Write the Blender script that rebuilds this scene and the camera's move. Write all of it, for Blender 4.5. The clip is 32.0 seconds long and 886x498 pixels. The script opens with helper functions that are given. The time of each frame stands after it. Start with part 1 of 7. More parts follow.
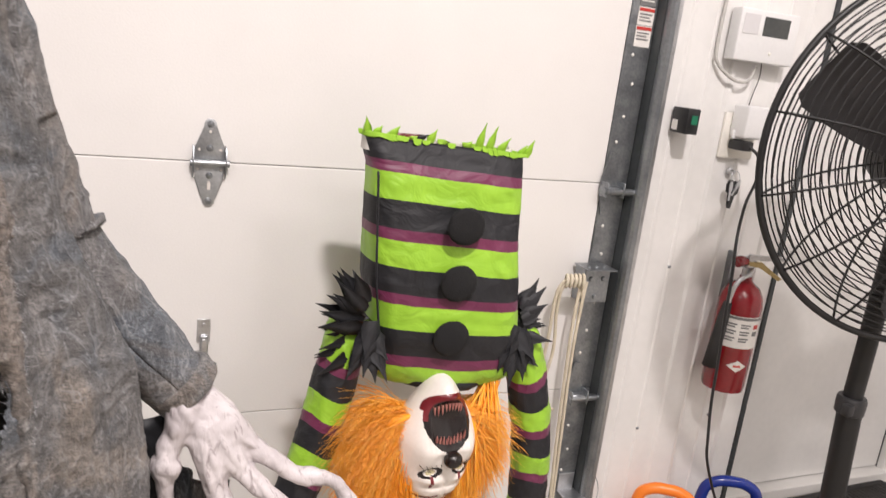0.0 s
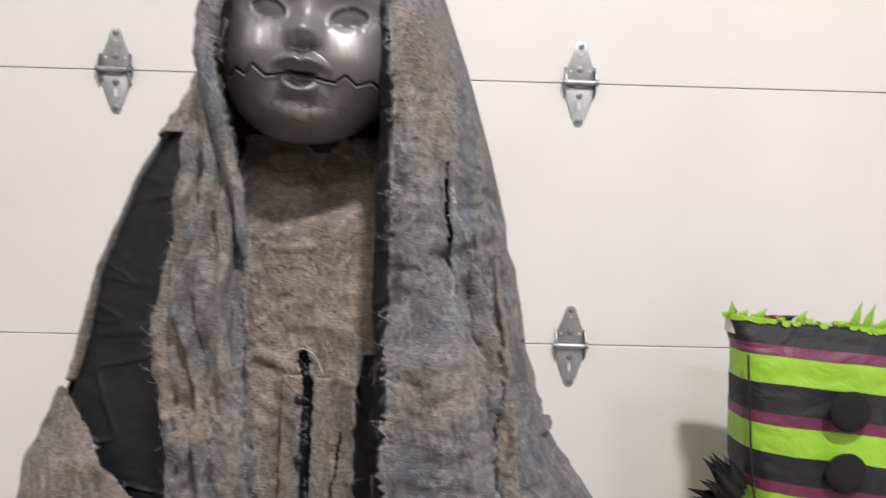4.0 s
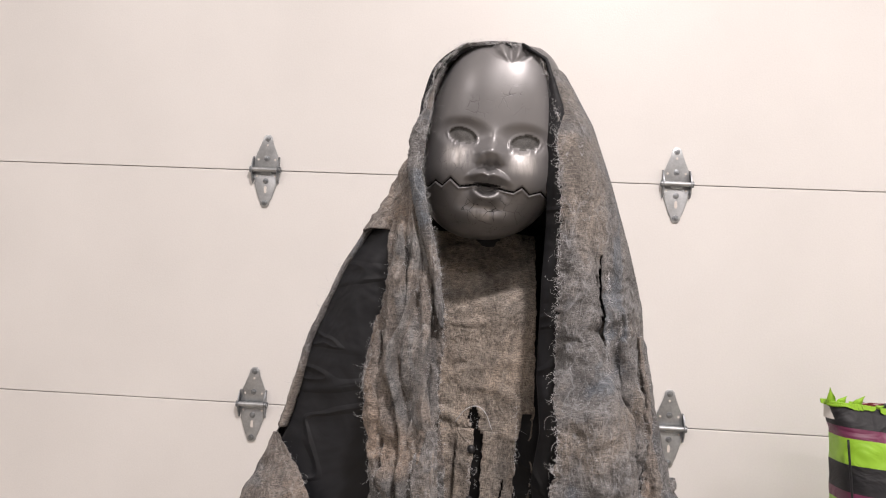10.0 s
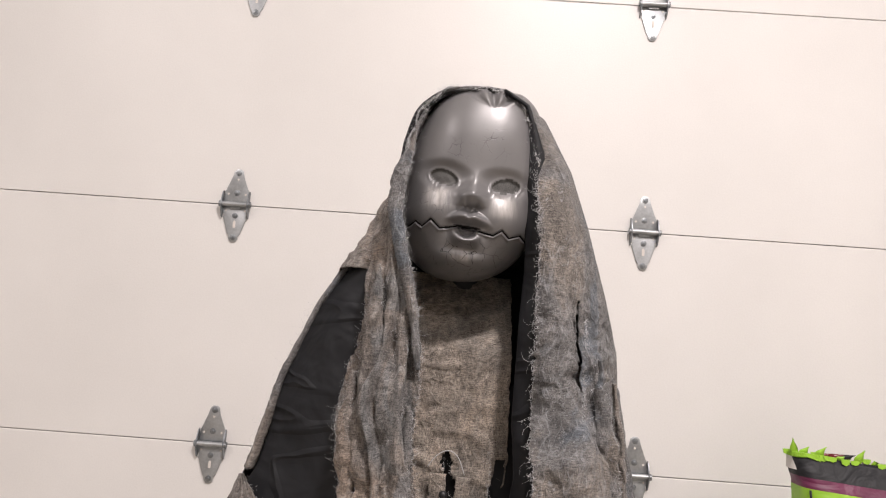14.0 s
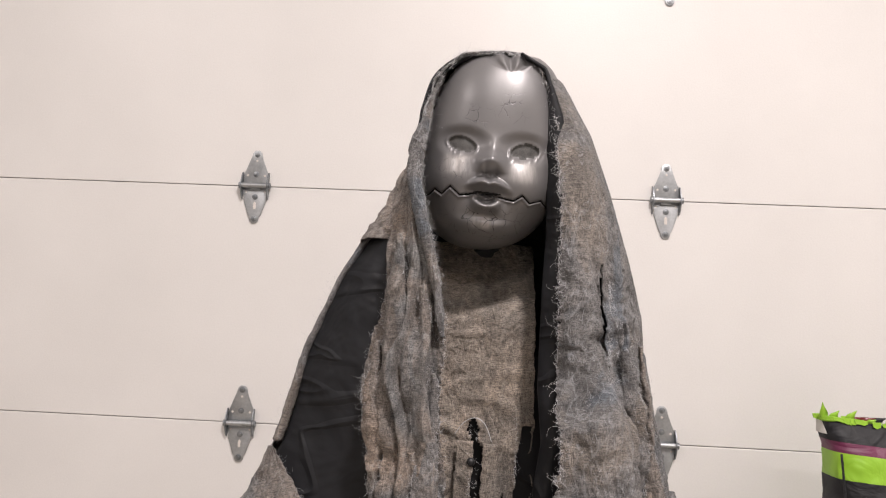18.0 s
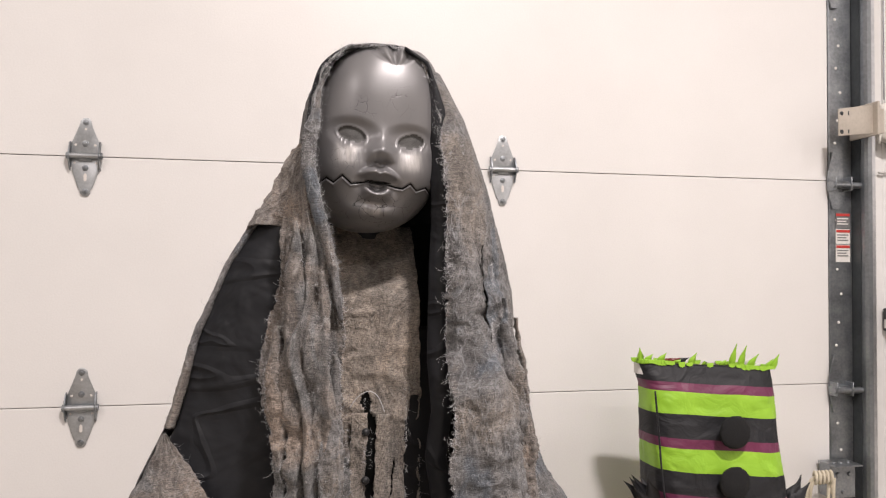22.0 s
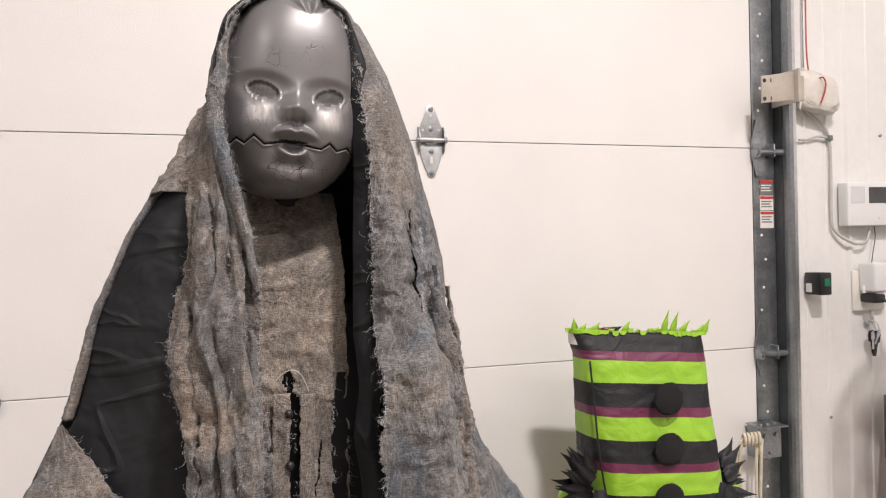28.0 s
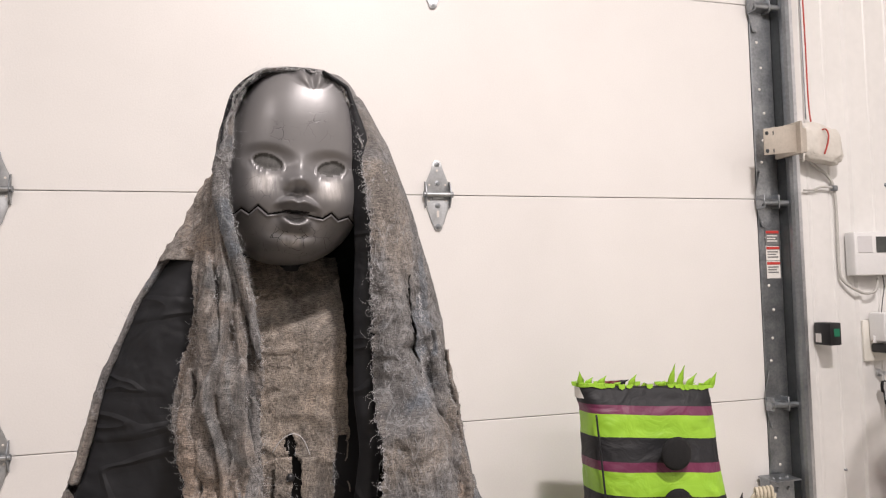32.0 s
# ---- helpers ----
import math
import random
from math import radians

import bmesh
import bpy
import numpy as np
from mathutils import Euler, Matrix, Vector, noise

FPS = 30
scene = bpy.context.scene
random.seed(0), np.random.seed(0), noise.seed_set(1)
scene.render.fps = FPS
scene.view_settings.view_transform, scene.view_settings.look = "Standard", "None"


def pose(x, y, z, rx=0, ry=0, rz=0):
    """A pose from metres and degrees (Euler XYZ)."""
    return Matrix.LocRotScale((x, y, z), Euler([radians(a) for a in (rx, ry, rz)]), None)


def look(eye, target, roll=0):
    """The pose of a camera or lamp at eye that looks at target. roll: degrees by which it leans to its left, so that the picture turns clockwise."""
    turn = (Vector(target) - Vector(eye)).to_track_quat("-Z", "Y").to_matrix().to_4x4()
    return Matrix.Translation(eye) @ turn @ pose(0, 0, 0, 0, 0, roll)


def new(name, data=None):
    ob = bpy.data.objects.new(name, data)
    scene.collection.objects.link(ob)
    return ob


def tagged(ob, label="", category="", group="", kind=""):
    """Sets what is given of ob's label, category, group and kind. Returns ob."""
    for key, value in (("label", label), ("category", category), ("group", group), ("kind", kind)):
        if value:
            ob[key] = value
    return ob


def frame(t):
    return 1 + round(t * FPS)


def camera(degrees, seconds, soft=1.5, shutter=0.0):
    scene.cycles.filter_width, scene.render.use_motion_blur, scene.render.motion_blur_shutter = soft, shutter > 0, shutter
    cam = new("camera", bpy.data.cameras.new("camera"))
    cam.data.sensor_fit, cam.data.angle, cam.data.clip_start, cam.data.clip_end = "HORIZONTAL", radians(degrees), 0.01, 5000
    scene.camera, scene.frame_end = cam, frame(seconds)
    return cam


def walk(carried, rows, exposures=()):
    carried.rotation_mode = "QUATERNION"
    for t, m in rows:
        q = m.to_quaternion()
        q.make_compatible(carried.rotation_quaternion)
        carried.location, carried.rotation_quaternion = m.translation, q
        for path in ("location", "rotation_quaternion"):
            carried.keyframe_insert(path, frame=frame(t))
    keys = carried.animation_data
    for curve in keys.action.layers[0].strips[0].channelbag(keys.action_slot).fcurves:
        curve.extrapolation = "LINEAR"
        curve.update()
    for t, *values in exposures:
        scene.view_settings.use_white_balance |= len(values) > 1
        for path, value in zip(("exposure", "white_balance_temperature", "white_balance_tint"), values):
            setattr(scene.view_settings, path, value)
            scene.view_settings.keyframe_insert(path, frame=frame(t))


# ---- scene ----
cam = camera(61.8, 32.0, soft=1.2, shutter=0.25)
PATH = [
    (0, (-0.14, -1.464, 1.304), (0.642, 0.311, 0.814), 6.8),
    (0.5, (-0.101, -1.449, 1.277), (0.729, 0.255, 0.639), 6.5),
    (1, (-0.1, -1.448, 1.27), (0.733, 0.229, 0.567), 5.9),
    (1.5, (-0.099, -1.452, 1.275), (0.722, 0.226, 0.561), 5.5),
    (2, (-0.099, -1.453, 1.275), (0.71, 0.242, 0.587), 5.1),
    (2.5, (-0.096, -1.456, 1.286), (0.652, 0.29, 0.659), 4.5),
    (3, (-0.1, -1.459, 1.3), (0.509, 0.376, 0.788), 3.4),
    (3.5, (-0.186, -1.476, 1.33), (0.123, 0.473, 1.005), 1.9),
    (4, (-0.3, -1.508, 1.363), (-0.256, 0.487, 1.225), 1.5),
    (4.5, (-0.369, -1.539, 1.375), (-0.443, 0.459, 1.357), 1.3),
    (6.5, (-0.397, -1.644, 1.363), (-0.45, 0.355, 1.406), 2.1),
    (7, (-0.401, -1.651, 1.362), (-0.494, 0.346, 1.415), 2.2),
    (7.5, (-0.414, -1.638, 1.359), (-0.556, 0.356, 1.42), 2.3),
    (8, (-0.41, -1.636, 1.357), (-0.567, 0.356, 1.428), 2.4),
    (8.5, (-0.408, -1.644, 1.356), (-0.574, 0.347, 1.436), 2.4),
    (9, (-0.402, -1.657, 1.355), (-0.568, 0.334, 1.437), 2.4),
    (9.5, (-0.397, -1.664, 1.352), (-0.554, 0.327, 1.44), 2.4),
    (10, (-0.394, -1.664, 1.355), (-0.534, 0.328, 1.452), 2.6),
    (10.5, (-0.395, -1.672, 1.351), (-0.5, 0.323, 1.456), 2.9),
    (11, (-0.394, -1.667, 1.344), (-0.463, 0.328, 1.458), 3.1),
    (11.5, (-0.401, -1.673, 1.342), (-0.446, 0.323, 1.466), 3.1),
    (12, (-0.399, -1.661, 1.351), (-0.438, 0.334, 1.496), 3.1),
    (12.5, (-0.407, -1.66, 1.348), (-0.456, 0.333, 1.512), 3.3),
    (13, (-0.414, -1.656, 1.345), (-0.468, 0.335, 1.53), 3.6),
    (13.5, (-0.412, -1.659, 1.357), (-0.46, 0.329, 1.57), 3.9),
    (14, (-0.411, -1.662, 1.355), (-0.456, 0.326, 1.567), 4.1),
    (14.5, (-0.416, -1.673, 1.346), (-0.469, 0.316, 1.547), 4.3),
    (16.5, (-0.42, -1.667, 1.34), (-0.538, 0.322, 1.503), 4.5),
    (17, (-0.415, -1.662, 1.34), (-0.531, 0.328, 1.497), 4.1),
    (17.5, (-0.414, -1.658, 1.335), (-0.527, 0.333, 1.489), 3.4),
    (18, (-0.411, -1.657, 1.341), (-0.508, 0.334, 1.5), 2.5),
    (18.5, (-0.403, -1.665, 1.348), (-0.47, 0.328, 1.509), 1.5),
    (19, (-0.375, -1.688, 1.35), (-0.373, 0.306, 1.5), 0.5),
    (19.5, (-0.366, -1.701, 1.354), (-0.322, 0.294, 1.487), -0.1),
    (20, (-0.375, -1.697, 1.361), (-0.271, 0.298, 1.459), -0.3),
    (20.5, (-0.414, -1.697, 1.371), (-0.261, 0.295, 1.472), -0.2),
    (21, (-0.472, -1.704, 1.376), (-0.228, 0.279, 1.458), -0.1),
    (21.2, (-0.484, -1.707, 1.369), (-0.183, 0.268, 1.45), -0.2),
    (21.5, (-0.484, -1.703, 1.373), (-0.145, 0.267, 1.434), 0.1),
    (22, (-0.499, -1.703, 1.369), (-0.091, 0.254, 1.416), 0.3),
    (22.5, (-0.496, -1.7, 1.373), (-0.025, 0.244, 1.413), 0.5),
    (23, (-0.492, -1.688, 1.37), (0.01, 0.248, 1.406), 0.5),
    (23.5, (-0.49, -1.685, 1.366), (0.032, 0.245, 1.396), 0.4),
    (24, (-0.483, -1.684, 1.367), (0.053, 0.242, 1.392), 0.4),
    (24.5, (-0.487, -1.682, 1.361), (0.063, 0.241, 1.385), 0.4),
    (25, (-0.482, -1.667, 1.367), (0.086, 0.25, 1.394), 0.5),
    (25.5, (-0.484, -1.662, 1.364), (0.091, 0.253, 1.397), 0.2),
    (27.5, (-0.473, -1.655, 1.356), (0.107, 0.259, 1.358), -1.6),
    (28, (-0.481, -1.65, 1.352), (0.105, 0.262, 1.348), -1.2),
    (28.5, (-0.482, -1.652, 1.355), (0.109, 0.259, 1.352), -0.6),
    (29, (-0.481, -1.656, 1.358), (0.106, 0.256, 1.373), -0.3),
    (29.5, (-0.479, -1.662, 1.365), (0.101, 0.252, 1.401), -0.1),
    (30, (-0.475, -1.671, 1.368), (0.095, 0.245, 1.429), -0.2),
    (30.5, (-0.477, -1.684, 1.375), (0.081, 0.235, 1.461), -0.4),
    (31, (-0.475, -1.689, 1.378), (0.075, 0.231, 1.48), -0.7),
    (31.5, (-0.473, -1.682, 1.378), (0.078, 0.238, 1.488), -1.1),
    (32, (-0.471, -1.674, 1.376), (0.082, 0.245, 1.487), -1.4),
]
walk(cam, [(t, look(eye, target, roll)) for t, eye, target, roll in PATH], [(0, 0.38, 6450, 10), (1.0, 0.49, 6250, 11), (2.2, 0.48, 6250, 11), (3.0, 0.27, 6250, 9), (4.0, 0.13, 6200, 7), (6.5, 0.12, 6500, 10), (17.0, 0.07, 6500, 10), (21.0, 0.13, 6500, 10), (28.0, 0.19, 6500, 10), (32.0, 0.12, 6500, 10)])

# ---- world and lights ----
CEIL = 3.60
world = bpy.data.worlds.new("world")
scene.world = world
world.use_nodes = True
world.node_tree.nodes["Background"].inputs[0].default_value = (0.9, 0.92, 1.0, 1)
world.node_tree.nodes["Background"].inputs[1].default_value = 0.05


def strip_light(name, at, size, watts, turn=0.0, colour=(1.0, 0.91, 0.885)):
    lamp = bpy.data.lights.new(name, "AREA")
    lamp.shape, lamp.size, lamp.size_y, lamp.energy, lamp.color = "RECTANGLE", size[0], size[1], watts, colour
    ob = new(name, lamp)
    ob.matrix_world = pose(*at, 0, 0, turn)
    return ob


# first two inferred from highlight and shadows; last two added as fill, unseen
LAMPS = ((0.12, -2.25, 0, 104, 0.24), (1.55, -2.80, 90, 24, 0.60), (-2.60, -3.00, 90, 48, 1.20), (0.0, -3.90, 0, 38, 1.20))
for lx, ly, turned, watts, span in LAMPS:
    strip_light("shop_light_glow", (lx, ly, CEIL - 0.045), (span, 0.13), watts, turned)

# ---- materials ----


def nodes_of(name):
    m = bpy.data.materials.new(name)
    m.use_nodes = True
    t = m.node_tree
    return m, t, t.nodes["Principled BSDF"]


def coords(t, scale=(1, 1, 1), kind="Object"):
    c = t.nodes.new("ShaderNodeTexCoord")
    mp = t.nodes.new("ShaderNodeMapping")
    mp.inputs["Scale"].default_value = scale
    t.links.new(c.outputs[kind], mp.inputs["Vector"])
    return mp.outputs["Vector"]


def noise_node(t, vec, scale, detail=4.0, rough=0.55, distort=0.0):
    n = t.nodes.new("ShaderNodeTexNoise")
    n.inputs["Scale"].default_value, n.inputs["Detail"].default_value = scale, detail
    n.inputs["Roughness"].default_value, n.inputs["Distortion"].default_value = rough, distort
    t.links.new(vec, n.inputs["Vector"])
    return n.outputs["Fac"]


def ramp(t, fac, stops):
    r = t.nodes.new("ShaderNodeValToRGB")
    e = r.color_ramp.elements
    while len(e) < len(stops):
        e.new(0.5)
    for el, (p, c) in zip(e, stops):
        el.position, el.color = p, (*c, 1) if len(c) == 3 else c
    t.links.new(fac, r.inputs["Fac"])
    return r.outputs["Color"]


def mixed(t, fac, a, b, how="MIX"):
    m = t.nodes.new("ShaderNodeMix")
    m.data_type, m.blend_type = "RGBA", how
    for sock, v in ((m.inputs[0], fac), (m.inputs[6], a), (m.inputs[7], b)):
        if hasattr(v, "is_linked"):
            t.links.new(v, sock)
        elif isinstance(v, (int, float)):
            sock.default_value = v
        else:
            sock.default_value = (*v, 1)
    return m.outputs[2]


def maths(t, how, a, b=0.0):
    m = t.nodes.new("ShaderNodeMath")
    m.operation = how
    for sock, v in zip(m.inputs, (a, b)):
        if hasattr(v, "is_linked"):
            t.links.new(v, sock)
        else:
            sock.default_value = v
    return m.outputs[0]


def bumped(t, bsdf, height, strength, distance, prior=None):
    b = t.nodes.new("ShaderNodeBump")
    b.inputs["Strength"].default_value, b.inputs["Distance"].default_value = strength, distance
    t.links.new(height, b.inputs["Height"])
    if prior is not None:
        t.links.new(prior, b.inputs["Normal"])
    t.links.new(b.outputs["Normal"], bsdf.inputs["Normal"])
    return b.outputs["Normal"]


def plain(name, dark, light, rough=0.5, metal=0.0, big=6.0, fine=90.0, bump=0.15, depth=0.001, gloss=(-0.08, 0.08), coat=0.0):
    """A surface with stains at one scale and grain at another."""
    m, t, b = nodes_of(name)
    v = coords(t)
    n1, n2 = noise_node(t, v, big, 5), noise_node(t, v, fine, 3)
    mix = maths(t, "ADD", maths(t, "MULTIPLY", n1, 0.65), maths(t, "MULTIPLY", n2, 0.35))
    t.links.new(ramp(t, mix, [(0.32, dark), (0.68, light)]), b.inputs["Base Color"])
    r = t.nodes.new("ShaderNodeMapRange")
    r.inputs[3].default_value, r.inputs[4].default_value = max(0.02, rough + gloss[0]), rough + gloss[1]
    t.links.new(n1, r.inputs[0])
    t.links.new(r.outputs[0], b.inputs["Roughness"])
    b.inputs["Metallic"].default_value, b.inputs["Coat Weight"].default_value = metal, coat
    if bump:
        bumped(t, b, n2, bump, depth)
    return m


DOOR_WHITE = plain("embossed_door_paint", (0.70, 0.685, 0.67), (0.765, 0.75, 0.735), 0.40, 0, 3.0, 260, 0.35, 0.0008)
# for surfaces out of view: grey chosen for how much light they bounce
BOUNCE_GREY = plain("unseen_bounce_grey", (0.336, 0.329, 0.315), (0.462, 0.448, 0.427), 0.8, 0, 3.0, 60, 0.1, 0.002)
LINER = plain("white_steel_liner", (0.72, 0.715, 0.70), (0.80, 0.79, 0.775), 0.34, 0, 4.0, 40, 0.05, 0.001)
WALL_PAINT = plain("white_wall_paint", (0.70, 0.69, 0.67), (0.77, 0.76, 0.74), 0.6, 0, 3.0, 120, 0.1, 0.001)
SEAM = plain("door_seam_shadow_gap", (0.10, 0.10, 0.095), (0.16, 0.155, 0.15), 0.7)
GALV = plain("galvanised_steel", (0.19, 0.205, 0.22), (0.40, 0.42, 0.44), 0.38, 0.9, 22, 160, 0.08, 0.0005)
BEIGE_STEEL = plain("beige_coated_steel", (0.40, 0.36, 0.31), (0.52, 0.47, 0.41), 0.42, 0.25, 14, 160, 0.08, 0.0005)
LEAF = plain("dull_zinc_plate", (0.34, 0.355, 0.37), (0.52, 0.535, 0.55), 0.42, 0.85, 30, 200, 0.05, 0.0004)
DOOR_HOLE = plain("cream_paint_behind", (0.62, 0.58, 0.54), (0.70, 0.66, 0.62), 0.6, 0, 30, 200, 0.05, 0.0004)
ZINC = plain("bright_zinc", (0.46, 0.47, 0.49), (0.70, 0.71, 0.73), 0.36, 0.95, 30, 200, 0.05, 0.0004)
TRACK = plain("dull_track_steel", (0.20, 0.215, 0.23), (0.36, 0.38, 0.40), 0.42, 0.85, 12, 120, 0.08, 0.0005)
DARK_STEEL = plain("dark_trim_metal", (0.045, 0.05, 0.055), (0.09, 0.10, 0.105), 0.5, 0.5)
BLACK_PAINT = plain("black_powder_coat", (0.004, 0.004, 0.0045), (0.009, 0.009, 0.010), 0.48, 0.0, 12, 300, 0.08, 0.0004)
BLACK_PLASTIC = plain("black_plastic", (0.012, 0.012, 0.013), (0.022, 0.022, 0.024), 0.45, 0.0, 20, 300, 0.06, 0.0003)
RUBBER = plain("black_rubber", (0.015, 0.015, 0.016), (0.035, 0.034, 0.033), 0.75, 0.0, 9, 500, 0.4, 0.001)
WHITE_PLASTIC = plain("white_plastic", (0.74, 0.74, 0.74), (0.80, 0.80, 0.80), 0.35, 0, 10, 150, 0.03, 0.0003)
IVORY = plain("ivory_switch_plastic", (0.72, 0.70, 0.64), (0.79, 0.77, 0.71), 0.32, 0, 10, 150, 0.03, 0.0003)
SCREEN = plain("grey_lcd_screen", (0.045, 0.05, 0.05), (0.07, 0.075, 0.072), 0.25, 0, 12, 90, 0.0)
GREEN_LABEL = plain("green_label", (0.01, 0.14, 0.07), (0.015, 0.19, 0.10), 0.4)
PAPER = plain("label_paper", (0.68, 0.66, 0.63), (0.78, 0.76, 0.73), 0.6, 0, 20, 200)
PRINT_GREY = plain("grey_print", (0.10, 0.10, 0.10), (0.2, 0.2, 0.2), 0.6)
PRINT_RED = plain("red_print", (0.42, 0.03, 0.03), (0.52, 0.05, 0.04), 0.55)
RED_PAINT = plain("red_cylinder_enamel", (0.17, 0.005, 0.010), (0.25, 0.008, 0.014), 0.25, 0, 8, 120, 0.03, 0.0004, coat=0.4)
ORANGE_VINYL = plain("orange_vinyl", (0.78, 0.17, 0.015), (0.86, 0.23, 0.025), 0.38, 0, 9, 200, 0.08, 0.0004)
BLUE_VINYL = plain("blue_vinyl", (0.008, 0.02, 0.17), (0.012, 0.032, 0.23), 0.24, 0, 9, 200, 0.05, 0.0004)
ROPE = plain("cream_rope", (0.52, 0.46, 0.35), (0.68, 0.62, 0.50), 0.85, 0, 30, 500, 0.6, 0.002)
BAG = plain("dusty_plastic_bag", (0.55, 0.52, 0.47), (0.72, 0.69, 0.64), 0.4, 0, 18, 60, 0.3, 0.004)
BRASS = plain("worn_brass", (0.36, 0.27, 0.12), (0.52, 0.42, 0.22), 0.32, 0.9)


def concrete():
    m, t, b = nodes_of("stained_concrete")
    v = coords(t)
    n1, n2, n3 = noise_node(t, v, 2.2, 8, 0.62, 0.6), noise_node(t, v, 14, 6, 0.7), noise_node(t, v, 160, 3)
    a = ramp(t, n1, [(0.32, (0.17, 0.145, 0.115)), (0.47, (0.36, 0.32, 0.265)), (0.68, (0.56, 0.52, 0.46))])
    c = ramp(t, n2, [(0.34, (0.34, 0.31, 0.27)), (0.52, (1, 1, 1))])
    t.links.new(mixed(t, 0.75, a, c, "MULTIPLY"), b.inputs["Base Color"])
    t.links.new(ramp(t, n2, [(0.3, (0.35,) * 3), (0.7, (0.62,) * 3)]), b.inputs["Roughness"])
    n = bumped(t, b, n3, 0.2, 0.001)
    bumped(t, b, n2, 0.2, 0.003, n)
    return m


CONCRETE = concrete()

# ---- building helpers ----


def part(name, bm, material, parent=None, label="", smooth=None):
    """One mesh object from a bmesh, under a thing or a part."""
    me = bpy.data.meshes.new(name)
    bmesh.ops.recalc_face_normals(bm, faces=bm.faces)
    if smooth is not None:
        for f in bm.faces:
            f.smooth = True
        for e in bm.edges:
            if len(e.link_faces) == 2 and e.calc_face_angle(0) > radians(smooth):
                e.smooth = False
    bm.to_mesh(me)
    bm.free()
    for mt in material if isinstance(material, (list, tuple)) else [material]:
        me.materials.append(mt)
    ob = new(name, me)
    if parent:
        ob.parent = parent
        ob.matrix_parent_inverse = parent.matrix_world.inverted()
    if label:
        ob["label"] = label
    return ob


def thing(name, at, label, category, group="", kind=""):
    ob = new(name)
    ob.empty_display_size = 0.05
    ob.matrix_world = pose(*at)
    bpy.context.view_layer.update()
    return tagged(ob, label, category, group, kind)


def box(bm, x0, x1, y0, y1, z0, z1, bevel=0.0, segs=2, mat=0):
    g = bmesh.ops.create_cube(bm, size=1.0)
    vs = g["verts"]
    for v in vs:
        v.co = Vector(((x0 + x1) / 2 + v.co.x * (x1 - x0), (y0 + y1) / 2 + v.co.y * (y1 - y0), (z0 + z1) / 2 + v.co.z * (z1 - z0)))
    fs = {f for v in vs for f in v.link_faces}
    for f in fs:
        f.material_index = mat
    if bevel:
        r = bmesh.ops.bevel(bm, geom=list({e for v in vs for e in v.link_edges}), offset=bevel, segments=segs, affect="EDGES", profile=0.5)
        for f in r["faces"]:
            f.material_index = mat
    return bm


def B(*a, **k):
    return box(bmesh.new(), *a, **k)


def ring_frame(d):
    d = d.normalized()
    a = d.cross(Vector((0, 0, 1)))
    if a.length < 0.05:
        a = d.cross(Vector((0, 1, 0)))
    a.normalize()
    return a, d.cross(a).normalized()


def tube(bm, pts, r, seg=8, mat=0, caps=True, closed=False):
    """A round bar along a line of points; r a number or one for each point."""
    pts = [Vector(p) for p in pts]
    n = len(pts)
    rings, a = [], None
    for i, p in enumerate(pts):
        d = pts[(i + 1) % n] - pts[i - 1] if closed else pts[min(i + 1, n - 1)] - pts[max(i - 1, 0)]
        d.normalize()
        if a is None:
            a, _ = ring_frame(d)
        a = (a - d * a.dot(d)).normalized()
        c = d.cross(a)
        rr = float(r[i] if isinstance(r, (list, tuple)) else r)
        rings.append([bm.verts.new(p + rr * (math.cos(6.28318 * k / seg) * a + math.sin(6.28318 * k / seg) * c)) for k in range(seg)])
    for i in range(n if closed else n - 1):
        p, q = rings[i], rings[(i + 1) % n]
        for k in range(seg):
            f = bm.faces.new((p[k], p[(k + 1) % seg], q[(k + 1) % seg], q[k]))
            f.material_index, f.smooth = mat, True
    if caps and not closed:
        for rg in (rings[0][::-1], rings[-1]):
            bm.faces.new(rg).material_index = mat
    return bm


def lathe(bm, profile, at, axis=(0, 0, 1), seg=24, mat=0):
    """A turned shape: rows of (radius, height) along an axis."""
    ax = Vector(axis).normalized()
    a, c = ring_frame(ax)
    at = Vector(at)
    rings = []
    for r, h in profile:
        if r < 1e-6:
            rings.append([bm.verts.new(at + ax * h)])
        else:
            rings.append([bm.verts.new(at + ax * h + r * (math.cos(6.28318 * k / seg) * a + math.sin(6.28318 * k / seg) * c)) for k in range(seg)])
    for p, q in zip(rings, rings[1:]):
        for k in range(seg):
            vs = [p[k % len(p)], p[(k + 1) % len(p)], q[(k + 1) % len(q)], q[k % len(q)]]
            vs = list(dict.fromkeys(vs))
            if len(vs) > 2:
                f = bm.faces.new(vs)
                f.material_index, f.smooth = mat, True
    return bm


def slab(bm, outline, origin, u, v, thick, mat=0, bevel=0.0):
    """A flat plate: an outline in the plane of u and v, and its thickness along u x v."""
    origin, u, v = Vector(origin), Vector(u), Vector(v)
    n = u.cross(v).normalized() * thick
    lo = [bm.verts.new(origin + u * a + v * b) for a, b in outline]
    hi = [bm.verts.new(w.co + n) for w in lo]
    fs = [bm.faces.new(lo[::-1]), bm.faces.new(hi)]
    k = len(lo)
    fs += [bm.faces.new((lo[i], lo[(i + 1) % k], hi[(i + 1) % k], hi[i])) for i in range(k)]
    for f in fs:
        f.material_index = mat
    if bevel:
        r = bmesh.ops.bevel(bm, geom=list(fs[1].edges), offset=bevel, segments=2, affect="EDGES", profile=0.5)
        for f in r["faces"]:
            f.material_index = mat
    return bm


